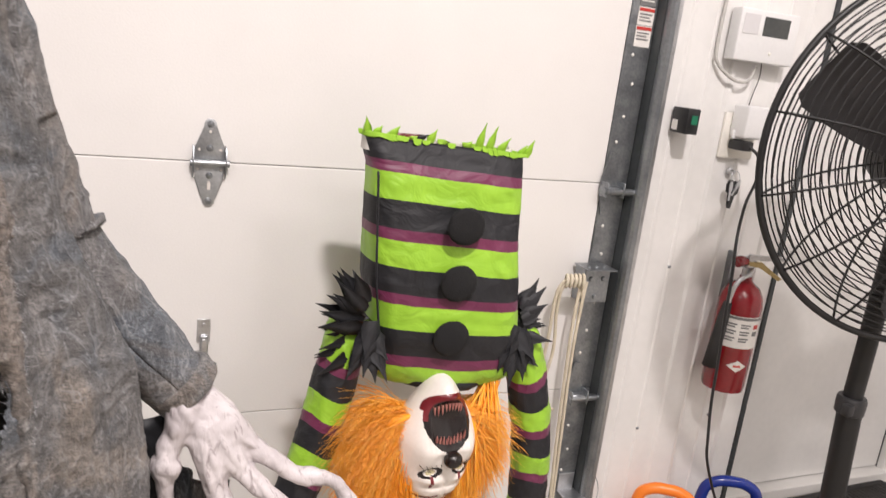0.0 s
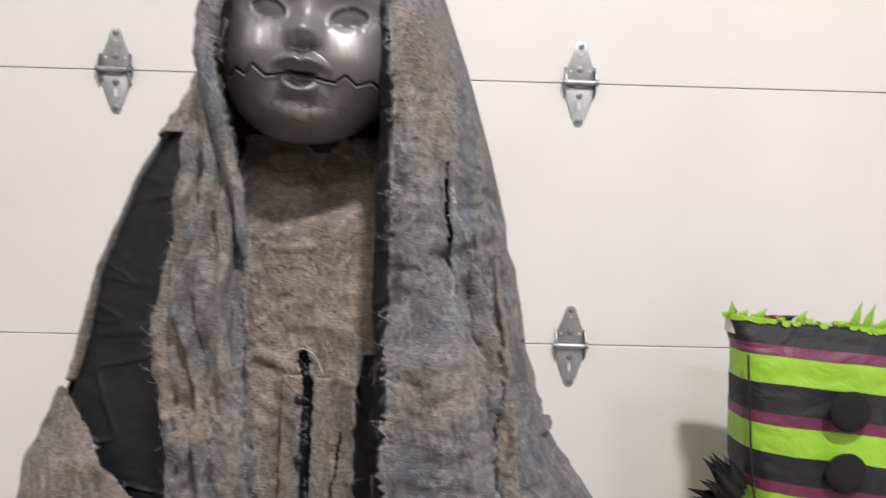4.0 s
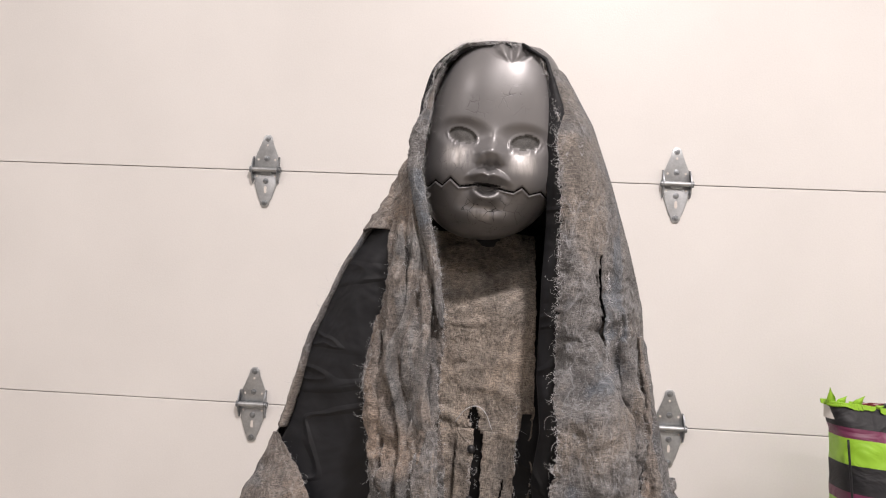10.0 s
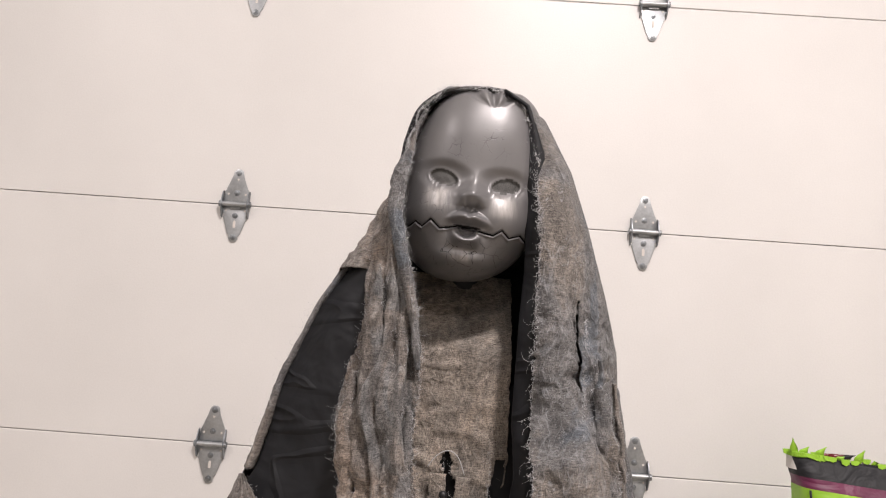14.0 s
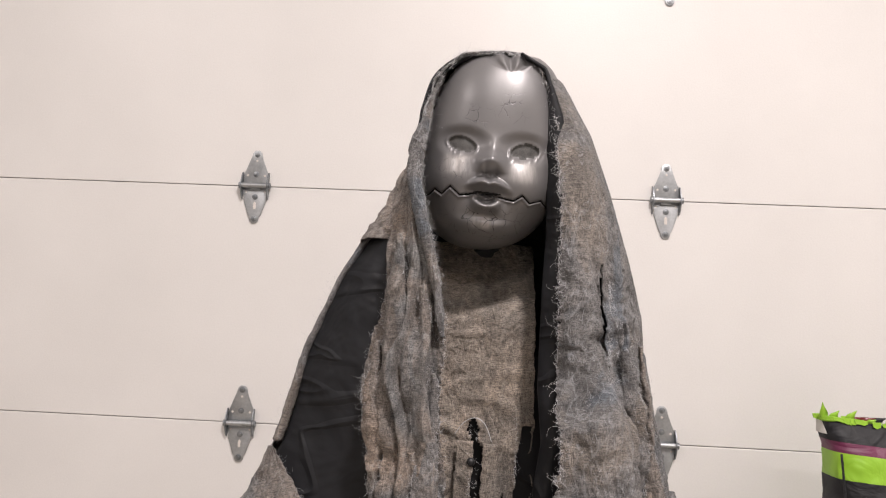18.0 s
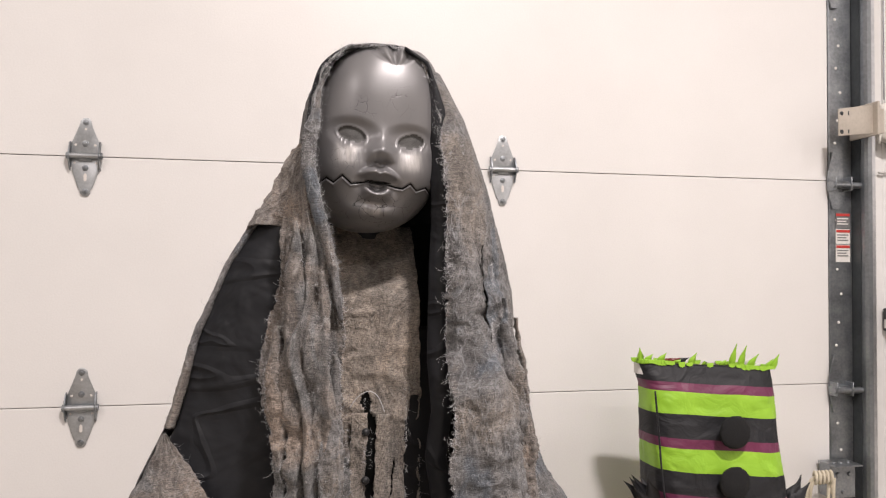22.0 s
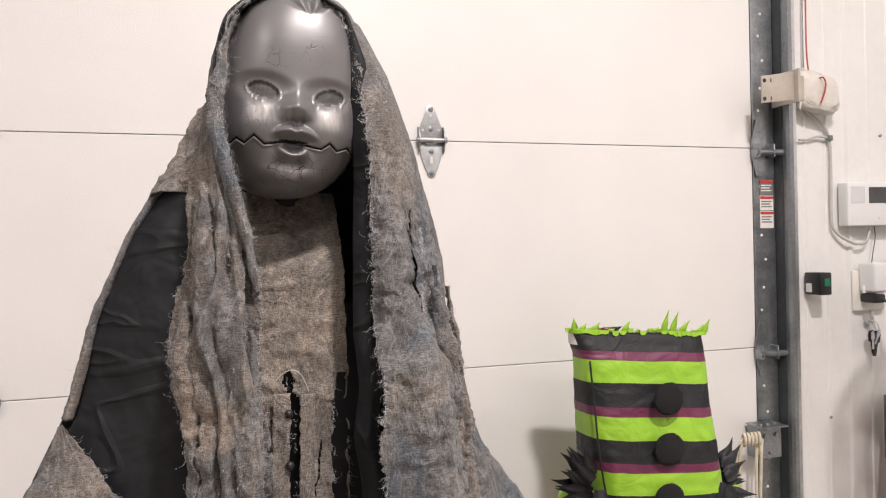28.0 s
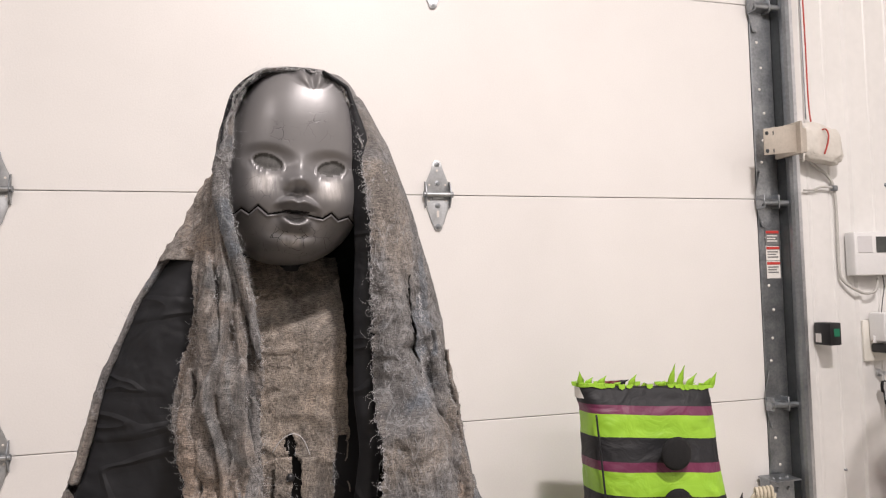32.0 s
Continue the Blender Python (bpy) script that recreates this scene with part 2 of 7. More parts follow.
def smooth_line(pts, n):
    """n points along a smooth line through the given ones."""
    pts = [Vector(p) for p in pts]
    out, m = [], len(pts) - 1
    for i in range(n):
        s = i / (n - 1) * m
        k = min(int(s), m - 1)
        f = s - k
        p0, p1, p2, p3 = pts[max(k - 1, 0)], pts[k], pts[k + 1], pts[min(k + 2, m)]
        out.append(0.5 * (2 * p1 + (p2 - p0) * f + (2 * p0 - 5 * p1 + 4 * p2 - p3) * f * f + (3 * p1 - p0 - 3 * p2 + p3) * f ** 3))
    return out


def along(line, z):
    """The value of a line of (height, value) at a height."""
    zs, vs = [p[0] for p in line], [p[1] for p in line]
    if zs[0] > zs[-1]:
        zs, vs = zs[::-1], vs[::-1]
    return float(np.interp(z, zs, vs))


# ---- the room ----
H = 0.5334
DOOR_L, DOOR_R, DOOR_TOP = -1.83, 0.963, 5 * H
WALL_Y, END_X, RECESS_Y, SIDE_X = 0.032, 1.555, 0.16, 2.50

bm = bmesh.new()
bmesh.ops.create_grid(bm, x_segments=40, y_segments=30, size=0.5)
for v in bm.verts:
    v.co = Vector((-0.75 + v.co.x * 6.7, -2.35 + v.co.y * 5.7, 0.0))
    v.co.z = 0.002 * noise.noise(v.co * 1.3) - 0.002
floor = tagged(part("floor", bm, CONCRETE, smooth=60), "worn stained grey concrete garage floor", "floor", kind="structure")
# ceiling, west and south walls are unseen; their grey controls the fill
ceiling = tagged(part("ceiling", B(-4.1, 2.6, -5.2, 0.5, CEIL, CEIL + 0.1), BOUNCE_GREY), "unseen garage ceiling, grey set to tune bounced light", "ceiling", kind="structure")
tagged(part("wall_west", B(-4.1, -4.0, -5.2, 0.5, -0.02, CEIL), BOUNCE_GREY), "unseen garage wall, grey set to tune bounced light", "wall", kind="structure")
tagged(part("wall_south", B(-4.0, 2.5, -5.2, -5.1, -0.02, CEIL), BOUNCE_GREY), "unseen garage wall, grey set to tune bounced light", "wall", kind="structure")
tagged(part("wall_east", B(SIDE_X, SIDE_X + 0.1, -5.2, 0.5, -0.02, CEIL), WALL_PAINT), "white side wall beside the entry door", "wall", kind="structure")


def rib_wall(x0, x1, z0, z1, y):
    """Steel liner sheet with upright ribs, as one folded sheet with a thickness."""
    xs = [(x0, 0.0)]
    x = x0 + 0.028
    k = 0
    while x < x1 - 0.05:
        w, h = ((0.012, 0.007), (0.007, 0.003), (0.007, 0.003))[k % 3]
        xs += [(x - w, 0.0), (x - w * 0.45, h), (x + w * 0.45, h), (x + w, 0.0)]
        x += 0.076
        k += 1
    xs.append((x1, 0.0))
    bm = bmesh.new()
    cols = [[bm.verts.new((a, y - d, z)) for z in (z0, z1)] for a, d in xs]
    back = [[bm.verts.new((a, y + 0.12, z)) for z in (z0, z1)] for a in (x0, x1)]
    for p, q in zip(cols, cols[1:]):
        bm.faces.new((p[0], q[0], q[1], p[1]))
    bm.faces.new((back[1][0], back[0][0], back[0][1], back[1][1]))
    bm.faces.new((cols[0][0], cols[0][1], back[0][1], back[0][0]))
    bm.faces.new((cols[-1][1], cols[-1][0], back[1][0], back[1][1]))
    bm.faces.new([c[1] for c in cols] + [back[1][1], back[0][1]])
    bm.faces.new([back[0][0], back[1][0]] + [c[0] for c in cols[::-1]])
    return bm


wall_n = tagged(part("wall_north", rib_wall(0.992, END_X - 0.012, 0.012, CEIL, WALL_Y), LINER), "white ribbed steel liner wall beside the garage door", "wall", kind="structure")
tagged(part("wall_north_left", B(-4.0, DOOR_L, WALL_Y, WALL_Y + 0.12, -0.02, CEIL), LINER), "white liner wall past the garage door", "wall", kind="structure")
tagged(part("wall_north_header", B(DOOR_L, 0.992, WALL_Y + 0.02, WALL_Y + 0.12, DOOR_TOP - 0.02, CEIL), LINER), "white wall above the garage door", "wall", kind="structure")
tagged(part("trim_corner", B(END_X - 0.012, END_X + 0.004, WALL_Y - 0.006, RECESS_Y, 0.0, CEIL, 0.002), DARK_STEEL), "dark metal corner trim of the liner wall", "trim", kind="structure")
tagged(part("wall_recess", B(END_X, SIDE_X, RECESS_Y + 0.03, RECESS_Y + 0.12, -0.02, CEIL), WALL_PAINT), "white wall round the entry door", "wall", kind="structure")

# entry door in the recess
entry = thing("door_2", (2.0, RECESS_Y, 0), "white flush steel entry door, closed", "door", kind="structure")
part("leaf", B(1.60, 2.42, RECESS_Y - 0.004, RECESS_Y + 0.03, 0.045, 2.06, 0.002), LINER, entry)
part("jamb", B(2.423, 2.497, RECESS_Y - 0.03, RECESS_Y + 0.03, 0.0, 2.1, 0.003), WALL_PAINT, entry)
part("jamb", B(END_X + 0.006, 1.597, RECESS_Y - 0.03, RECESS_Y + 0.03, 0.0, 2.1, 0.003), WALL_PAINT, entry)
part("head", B(END_X + 0.006, 2.497, RECESS_Y - 0.03, RECESS_Y + 0.03, 2.102, 2.17, 0.003), WALL_PAINT, entry)
part("threshold", B(END_X + 0.006, 2.497, RECESS_Y - 0.05, RECESS_Y + 0.03, 0.0, 0.04, 0.004), WALL_PAINT, entry, "painted door sill")
part("gasket", B(1.60, 2.42, RECESS_Y + 0.002, RECESS_Y + 0.028, 0.041, 0.0445), DARK_STEEL, entry)
part("gasket", B(2.4205, 2.4228, RECESS_Y - 0.006, RECESS_Y + 0.028, 0.041, 2.06), DARK_STEEL, entry)

# ---- the sectional door ----
gdoor = thing("door_1", ((DOOR_L + DOOR_R) / 2, 0.0, 0.0), "closed white sectional garage door with steel hinges", "garage door", kind="structure")
part("backing", B(DOOR_L + 0.01, DOOR_R - 0.01, 0.026, 0.050, 0.0, DOOR_TOP), SEAM, gdoor, "dark door core seen in the joints")
SECTIONS = []
for k in range(5):
    z0 = k * H + (0.012 if k == 0 else 0.0008)
    bmz = B(DOOR_L, DOOR_R - 0.069, 0.0, 0.030, z0, (k + 1) * H - 0.0008, 0.0016, 2)
    SECTIONS.append(part("section", bmz, DOOR_WHITE, gdoor, "embossed white door section"))
part("bottom_seal", B(DOOR_L, DOOR_R - 0.069, 0.004, 0.03, 0.0, 0.0115, 0.003), RUBBER, gdoor)
part("bottom_rail", B(-0.9, DOOR_R - 0.07, -0.006, -0.001, 0.014, 0.05, 0.002), GALV, gdoor)


def hinge(parent, x, z):
    """A pointed strap hinge: two leaves, folded side ears, a rolled barrel, five bolts and a slot."""
    bm = bmesh.new()
    at, u, v = (x, -0.0012, z), (1, 0, 0), (0, 0, 1)
    half = [(0.0290, 0.004), (0.0275, 0.028), (0.0125, 0.064), (0.0100, 0.077), (0.0050, 0.082)]
    slab(bm, half + [(-a, b) for a, b in half[::-1]], at, u, v, 0.0028, 0, 0.0008)
    half = [(0.0050, -0.085), (0.0100, -0.079), (0.0098, -0.072), (0.0145, -0.067), (0.0270, -0.030), (0.0240, -0.022), (0.0290, -0.019), (0.0290, -0.004)]
    slab(bm, half + [(-a, b) for a, b in half[::-1]], at, u, v, 0.0028, 0, 0.0008)
    for a, b in ((0.0, 0.073), (0.0, 0.027), (0.0, -0.025), (0.0, -0.075)):
        lathe(bm, [(0.0, 0.0042), (0.0030, 0.0040), (0.0036, 0.0018), (0.0064, 0.0014), (0.0068, 0.0)], (x + a, -0.0041, z + b), (0, -1, 0), 12, 3)
    for a, b in ((0.0, 0.058), (-0.0195, 0.024), (0.0195, 0.024), (-0.0215, -0.014), (0.0215, -0.014)):
        lathe(bm, [(0.0, 0.0002), (0.0024, 0.0002), (0.0026, 0.0)], (x + a, -0.0041, z + b), (0, -1, 0), 10, 1)
    slab(bm, [(-0.0026, -0.053), (0.0026, -0.053), (0.0030, -0.050), (0.0030, -0.039), (0.0, -0.036), (-0.0030, -0.039), (-0.0030, -0.050)], (x, -0.0041, z), u, v, 0.0003, 1)
    for e in (-0.0305, 0.0290):
        slab(bm, [(0.0, -0.031), (0.008, -0.028), (0.019, -0.008), (0.019, 0.006), (0.012, 0.022), (0.007, 0.030), (0.0, 0.032)], (x + e + 0.0015, -0.0014, z), (0, -1, 0), (0, 0, 1), 0.0022, 2)
    tube(bm, [(x - 0.0325, -0.012, z), (x + 0.0325, -0.012, z)], 0.0058, 14, 0)
    box(bm, x - 0.013, x + 0.013, -0.0082, -0.0034, z - 0.0105, z - 0.004, 0.001, 1)
    for e in (-1, 1):
        tube(bm, [(x + e * 0.0325, -0.012, z), (x + e * 0.0355, -0.012, z)], 0.0072, 12, 2)
    return part("hinge", bm, [LEAF, DOOR_HOLE, TRACK, GALV], parent, "pointed galvanised steel hinge", 40)


for k in (1, 2, 3, 4):
    for x in (-0.926, 0.0):
        hinge(SECTIONS[k], x, k * H)

# lift handle under the lowest hinge
bm = bmesh.new()
hz = 0.745
box(bm, -0.012, 0.014, -0.004, -0.0005, hz - 0.045, hz + 0.004, 0.001, 1)
box(bm, -0.006, 0.010, -0.013, -0.0045, hz - 0.14, hz - 0.030, 0.003, 2)
box(bm, -0.003, 0.007, -0.016, -0.0132, hz - 0.135, hz - 0.036, 0.001, 1)
lathe(bm, [(0.0, 0.003), (0.004, 0.0025), (0.005, 0.0)], (0.001, -0.004, hz - 0.009), (0, -1, 0), 10)
slab(bm, [(-0.006, -0.14), (0.010, -0.14), (0.030, -0.185), (0.030, -0.21), (0.0, -0.21)], (0, -0.006, hz), (1, 0, 0), (0, 0, 1), 0.003)
part("lift_handle", bm, ZINC, gdoor, "zinc lift handle on the door", 40)

# steel end stile with its punched holes and bolts, in five lengths
for k in range(5):
    st = part("end_stile", B(DOOR_R - 0.068, DOOR_R, -0.004, 0.028, k * H + 0.0015, (k + 1) * H - 0.0015, 0.0015, 1), GALV, gdoor, "galvanised end stile")
    bm = bmesh.new()
    for j, (dx, dz) in enumerate(((0.018, 0.10), (0.026, 0.16), (0.034, 0.235), (0.022, 0.30), (0.030, 0.36), (0.020, 0.43))):
        lathe(bm, [(0.0, 0.0016), (0.0036, 0.0014), (0.0042, 0.0)], (DOOR_R - 0.068 + dx, -0.004, k * H + dz), (0, -1, 0), 8)
    part("rivet", bm, PAPER, st, "bright punched hole")
for k in (1, 2, 3, 4):
    z = k * H
    bm = bmesh.new()
    x = DOOR_R - 0.055
    for up in (1, -1):
        pl = [(-0.024, 0.0), (-0.022, 0.022 * up), (-0.008, 0.076 * up), (0.008, 0.076 * up), (0.022, 0.022 * up), (0.024, 0.0)]
        slab(bm, pl[::up], (x, -0.0085, z), (1, 0, 0), (0, 0, 1), 0.003)
        for a, b in ((0.0, 0.062), (-0.012, 0.026), (0.012, 0.026)):
            lathe(bm, [(0.0, 0.004), (0.004, 0.0035), (0.005, 0.0)], (x + a, -0.0085, z + up * b), (0, -1, 0), 8)
    box(bm, x - 0.024, x + 0.03, -0.034, -0.008, z - 0.022, z - 0.003, 0.003, 1)
    for s in (-0.020, 0.026):
        box(bm, x + s - 0.002, x + s + 0.002, -0.040, -0.006, z - 0.028, z + 0.008, 0.001, 1)
    tube(bm, [(x - 0.026, -0.030, z - 0.014), (x + 0.058, -0.030, z - 0.014)], 0.0085, 12)
    tube(bm, [(x + 0.045, -0.030, z - 0.014), (x + 0.068, -0.030, z - 0.014)], 0.0045, 10)
    lathe(bm, [(0.004, 0.0), (0.020, 0.001), (0.022, 0.005), (0.020, 0.011), (0.004, 0.012)], (x + 0.058, -0.030, z - 0.014), (1, 0, 0), 20)
    part("roller_hinge", bm, GALV, gdoor, "zinc roller hinge at the door edge", 40)

bm = B(DOOR_R - 0.052, DOOR_R + 0.008, -0.058, -0.0045, 0.238, 0.242, 0.001, 1)
box(bm, DOOR_R - 0.052, DOOR_R - 0.004, -0.0085, -0.0045, 0.242, 0.290, 0.001, 1)
part("corner_tab", bm, ZINC, gdoor, "small zinc angle tab")

# upright track: a folded channel, its flange and wall angle
track = thing("door_track", (0.99, -0.04, 0), "galvanised upright roller track with slotted wall angle", "door track", kind="structure")
prof = [(0.9655, -0.008), (0.9655, -0.046), (0.970, -0.054), (0.982, -0.054), (0.9865, -0.046), (0.9865, -0.020), (0.989, -0.012)]
bm = bmesh.new()
lo, hi = [], []
for s in (0.0, 0.0022):
    lo.append([bm.verts.new((a + s, b + s, 0.012)) for a, b in prof])
    hi.append([bm.verts.new((a + s, b + s, 2.86)) for a, b in prof])
for w in (0, 1):
    for i in range(len(prof) - 1):
        bm.faces.new((lo[w][i], lo[w][i + 1], hi[w][i + 1], hi[w][i]))
for i in (0, len(prof) - 1):
    bm.faces.new((lo[0][i], lo[1][i], hi[1][i], hi[0][i]))
part("channel", bm, TRACK, track)
bm = B(0.9915, 0.9945, -0.040, WALL_Y - 0.002, 0.0, 2.86, 0.001, 1)
box(bm, 0.9915, 1.003, -0.0425, -0.0402, 0.0, 2.86, 0.0008, 1)
part("wall_angle", bm, ZINC, track, "bright folded edge of the wall angle")
bm = bmesh.new()
for z in np.arange(0.07, 2.4, 0.062):
    box(bm, 0.9904, 0.9912, -0.030, -0.012, z, z + 0.030)
part("slots", bm, PAPER, track, "daylight-white slots in the angle")
part("inner_flange", B(0.9636, 0.9648, -0.034, 0.03, 0.012, 2.86), DARK_STEEL, track)

# ---- things on the wall by the door ----
bracket = thing("operator_bracket", (0.90, -0.10, 1.74), "pale beige steel bracket bolted across the door track", "bracket")
part("plate", slab(bmesh.new(), [(0.844, 1.70), (0.946, 1.712), (0.946, 1.785), (0.844, 1.768)], (0, -0.098, 0), (1, 0, 0), (0, 0, 1), 0.0035, 0, 0.0012), BEIGE_STEEL, bracket, "", 35)
part("fold", B(0.943, 0.950, -0.118, -0.02, 1.705, 1.79, 0.0015, 1), BEIGE_STEEL, bracket, "raised folded edge")
part("end_block", B(0.950, 0.980, -0.098, -0.060, 1.712, 1.776, 0.002, 2), BEIGE_STEEL, bracket)
for z in (1.711, 1.757):
    part("bolt", lathe(bmesh.new(), [(0.0, 0.0038), (0.0030, 0.0034), (0.0034, 0.0014), (0.0052, 0.001), (0.0054, 0.0)], (0.852, -0.1015, z), (0, -1, 0), 10), DARK_STEEL, bracket, "dark bolt head", 40)
    part("slot", slab(bmesh.new(), [(0.870, z - 0.0035), (0.8735, z - 0.0035), (0.8735, z + 0.0065), (0.870, z + 0.0065)], (0, -0.1015, 0), (1, 0, 0), (0, 0, 1), 0.0004), DARK_STEEL, bracket, "dark punched slot")

bag = thing("plastic_bag", (1.08, 0.0, 1.75), "dusty clear plastic bag tied over a sensor on the wall", "bag")
bm = bmesh.new()
bmesh.ops.create_icosphere(bm, subdivisions=5, radius=1.0)
for v in bm.verts:
    p = v.co.copy()
    q = Vector((math.copysign(abs(p.x) ** 0.6, p.x), math.copysign(abs(p.y) ** 0.8, p.y), math.copysign(abs(p.z) ** 0.55, p.z)))
    k = 1.0 + 0.10 * noise.noise(p * 2.2) + 0.06 * abs(noise.noise(p * 6.0)) + 0.03 * noise.noise(p * 15)
    v.co = Vector((1.105 + q.x * 0.070 * k, -0.004 + q.y * 0.026 * k, 1.755 - 0.25 * q.x * 0.05 + q.z * 0.053 * k))
    v.co.y = min(v.co.y, 0.0245)
part("bag_body", bm, BAG, bag, smooth=80)
bm = bmesh.new()
tube(bm, smooth_line([(1.02, -0.020, 1.81), (1.035, -0.028, 1.77), (1.03, -0.026, 1.70)], 8), 0.003, 6)
part("tie", bm, IVORY, bag)

CORD_RED = plain("red_cord", (0.40, 0.06, 0.05), (0.50, 0.09, 0.07), 0.7, 0, 30, 600, 0.3)
cord = thing("emergency_cord", (1.09, 0.0, 1.72), "thin red pull cord hanging down the wall", "cord")
bm = bmesh.new()
tube(bm, smooth_line([(1.082, 0.006, 2.70), (1.086, 0.006, 2.10), (1.090, 0.004, 1.82), (1.100, -0.038, 1.79), (1.104, -0.040, 1.76), (1.094, -0.034, 1.722)], 40), 0.0022, 6)
part("line", bm, CORD_RED, cord)
wire = thing("sensor_wire", (1.07, 0.02, 1.83), "thin grey wire running up the wall", "wire")
bm = bmesh.new()
tube(bm, smooth_line([(1.085, 0.020, 2.70), (1.088, 0.020, 2.2), (1.086, 0.018, 1.83)], 20), 0.0016, 6)
part("line", bm, GALV, wire)

GREY_CABLE = plain("grey_sheathed_cable", (0.42, 0.41, 0.39), (0.56, 0.55, 0.52), 0.5)
cable = thing("low_voltage_cable", (1.15, 0.02, 1.36), "grey cable looping down the wall to the thermostat", "cable")
bm = bmesh.new()
tube(bm, smooth_line([(1.075, 0.010, 1.728), (1.10, 0.018, 1.705), (1.15, 0.019, 1.672), (1.172, 0.020, 1.635), (1.176, 0.020, 1.55), (1.175, 0.020, 1.41), (1.186, 0.018, 1.375), (1.215, 0.012, 1.352), (1.25, 0.008, 1.338), (1.285, 0.008, 1.345), (1.30, 0.01, 1.378)], 70), 0.0042, 8)
part("sheath", bm, GREY_CABLE, cable)
bm = bmesh.new()
tube(bm, smooth_line([(1.07, 0.022, 1.630), (1.10, 0.020, 1.631), (1.13, 0.020, 1.640), (1.168, 0.016, 1.637)], 16), 0.0032, 6)
part("stub", bm, GREY_CABLE, cable)
bm = B(1.162, 1.178, 0.010, 0.0245, 1.628, 1.644, 0.003, 2)
part("clip", bm, GALV, cable)

thermo = thing("thermostat", (1.31, 0.0, 1.44), "white wall thermostat box with grey display", "thermostat")
part("housing", B(1.203, 1.392, -0.012, 0.0245, 1.388, 1.511, 0.004, 3), WHITE_PLASTIC, thermo, smooth=35)
part("display", B(1.276, 1.360, -0.0135, -0.0122, 1.452, 1.497, 0.0006, 1), SCREEN, thermo, "dark grey display")
part("front_panel", B(1.212, 1.262, -0.0136, -0.0122, 1.452, 1.499, 0.0006, 1), plain("pale_grey_plastic", (0.62, 0.61, 0.62), (0.68, 0.67, 0.68), 0.4), thermo)
bm = bmesh.new()
lathe(bm, [(0.0, 0.002), (0.004, 0.0015), (0.0045, 0.0)], (1.312, -0.012, 1.412), (0, -1, 0), 12)
part("button", bm, IVORY, thermo)
bm = bmesh.new()
tube(bm, smooth_line([(1.312, 0.006, 1.390), (1.313, 0.004, 1.355), (1.300, 0.0, 1.315), (1.288, -0.006, 1.284)], 16), 0.0013, 6)
part("lead", bm, BLACK_PLASTIC, thermo, "thin black lead")

kp = thing("wall_button", (1.093, 0.0, 1.225), "small black door opener box with green label", "opener button")
part("housing", B(1.082, 1.119, -0.034, 0.0245, 1.201, 1.262, 0.003, 2), BLACK_PLASTIC, kp, smooth=35)
part("label", B(1.094, 1.112, -0.0352, -0.0342, 1.225, 1.246), GREEN_LABEL, kp, "green square")
part("side_label", B(1.0808, 1.0817, -0.002, 0.018, 1.208, 1.232), PAPER, kp, "white paper label")

plate = thing("switch_plate", (1.295, 0.02, 1.195), "ivory double wall plate with rocker switch", "light switch")
part("cover", B(1.244, 1.356, 0.0165, 0.0245, 1.147, 1.262, 0.003, 2), IVORY, plate, smooth=35)
part("rocker", B(1.268, 1.290, 0.0115, 0.0163, 1.172, 1.239, 0.002, 2), IVORY, plate, smooth=35)
part("screw", lathe(bmesh.new(), [(0.0, 0.0012), (0.003, 0.001), (0.0034, 0.0)], (1.279, 0.0165, 1.159), (0, -1, 0), 8), IVORY, plate)
adp = thing("plug_adapter", (1.30, -0.02, 1.24), "white plug-in adapter in the wall socket", "adapter")
bm = B(1.262, 1.330, -0.040, 0.016, 1.203, 1.284, 0.006, 3)
box(bm, 1.256, 1.335, -0.0065, -0.0005, 1.198, 1.220, 0.002, 1)
part("housing", bm, WHITE_PLASTIC, adp, smooth=35)
plug = thing("power_cord", (1.30, -0.03, 1.18), "black power cord from the wall socket to the fan", "power cord")
part("plug", B(1.266, 1.300, -0.040, 0.0155, 1.172, 1.197, 0.005, 2), BLACK_PLASTIC, plug, smooth=40)
bm = bmesh.new()
tube(bm, smooth_line([(1.285, -0.035, 1.185), (1.304, -0.056, 1.163), (1.296, -0.075, 1.11), (1.252, -0.10, 1.05), (1.208, -0.14, 0.975), (1.203, -0.155, 0.885), (1.205, -0.16, 0.78), (1.215, -0.16, 0.652), (1.222, -0.16, 0.548), (1.232, -0.165, 0.45), (1.252, -0.16, 0.38), (1.305, -0.16, 0.270), (1.372, -0.16, 0.165), (1.440, -0.19, 0.075), (1.480, -0.24, 0.030), (1.470, -0.32, 0.012), (1.448, -0.39, 0.030)], 130), 0.0038, 8)
part("cable", bm, BLACK_PLASTIC, plug)

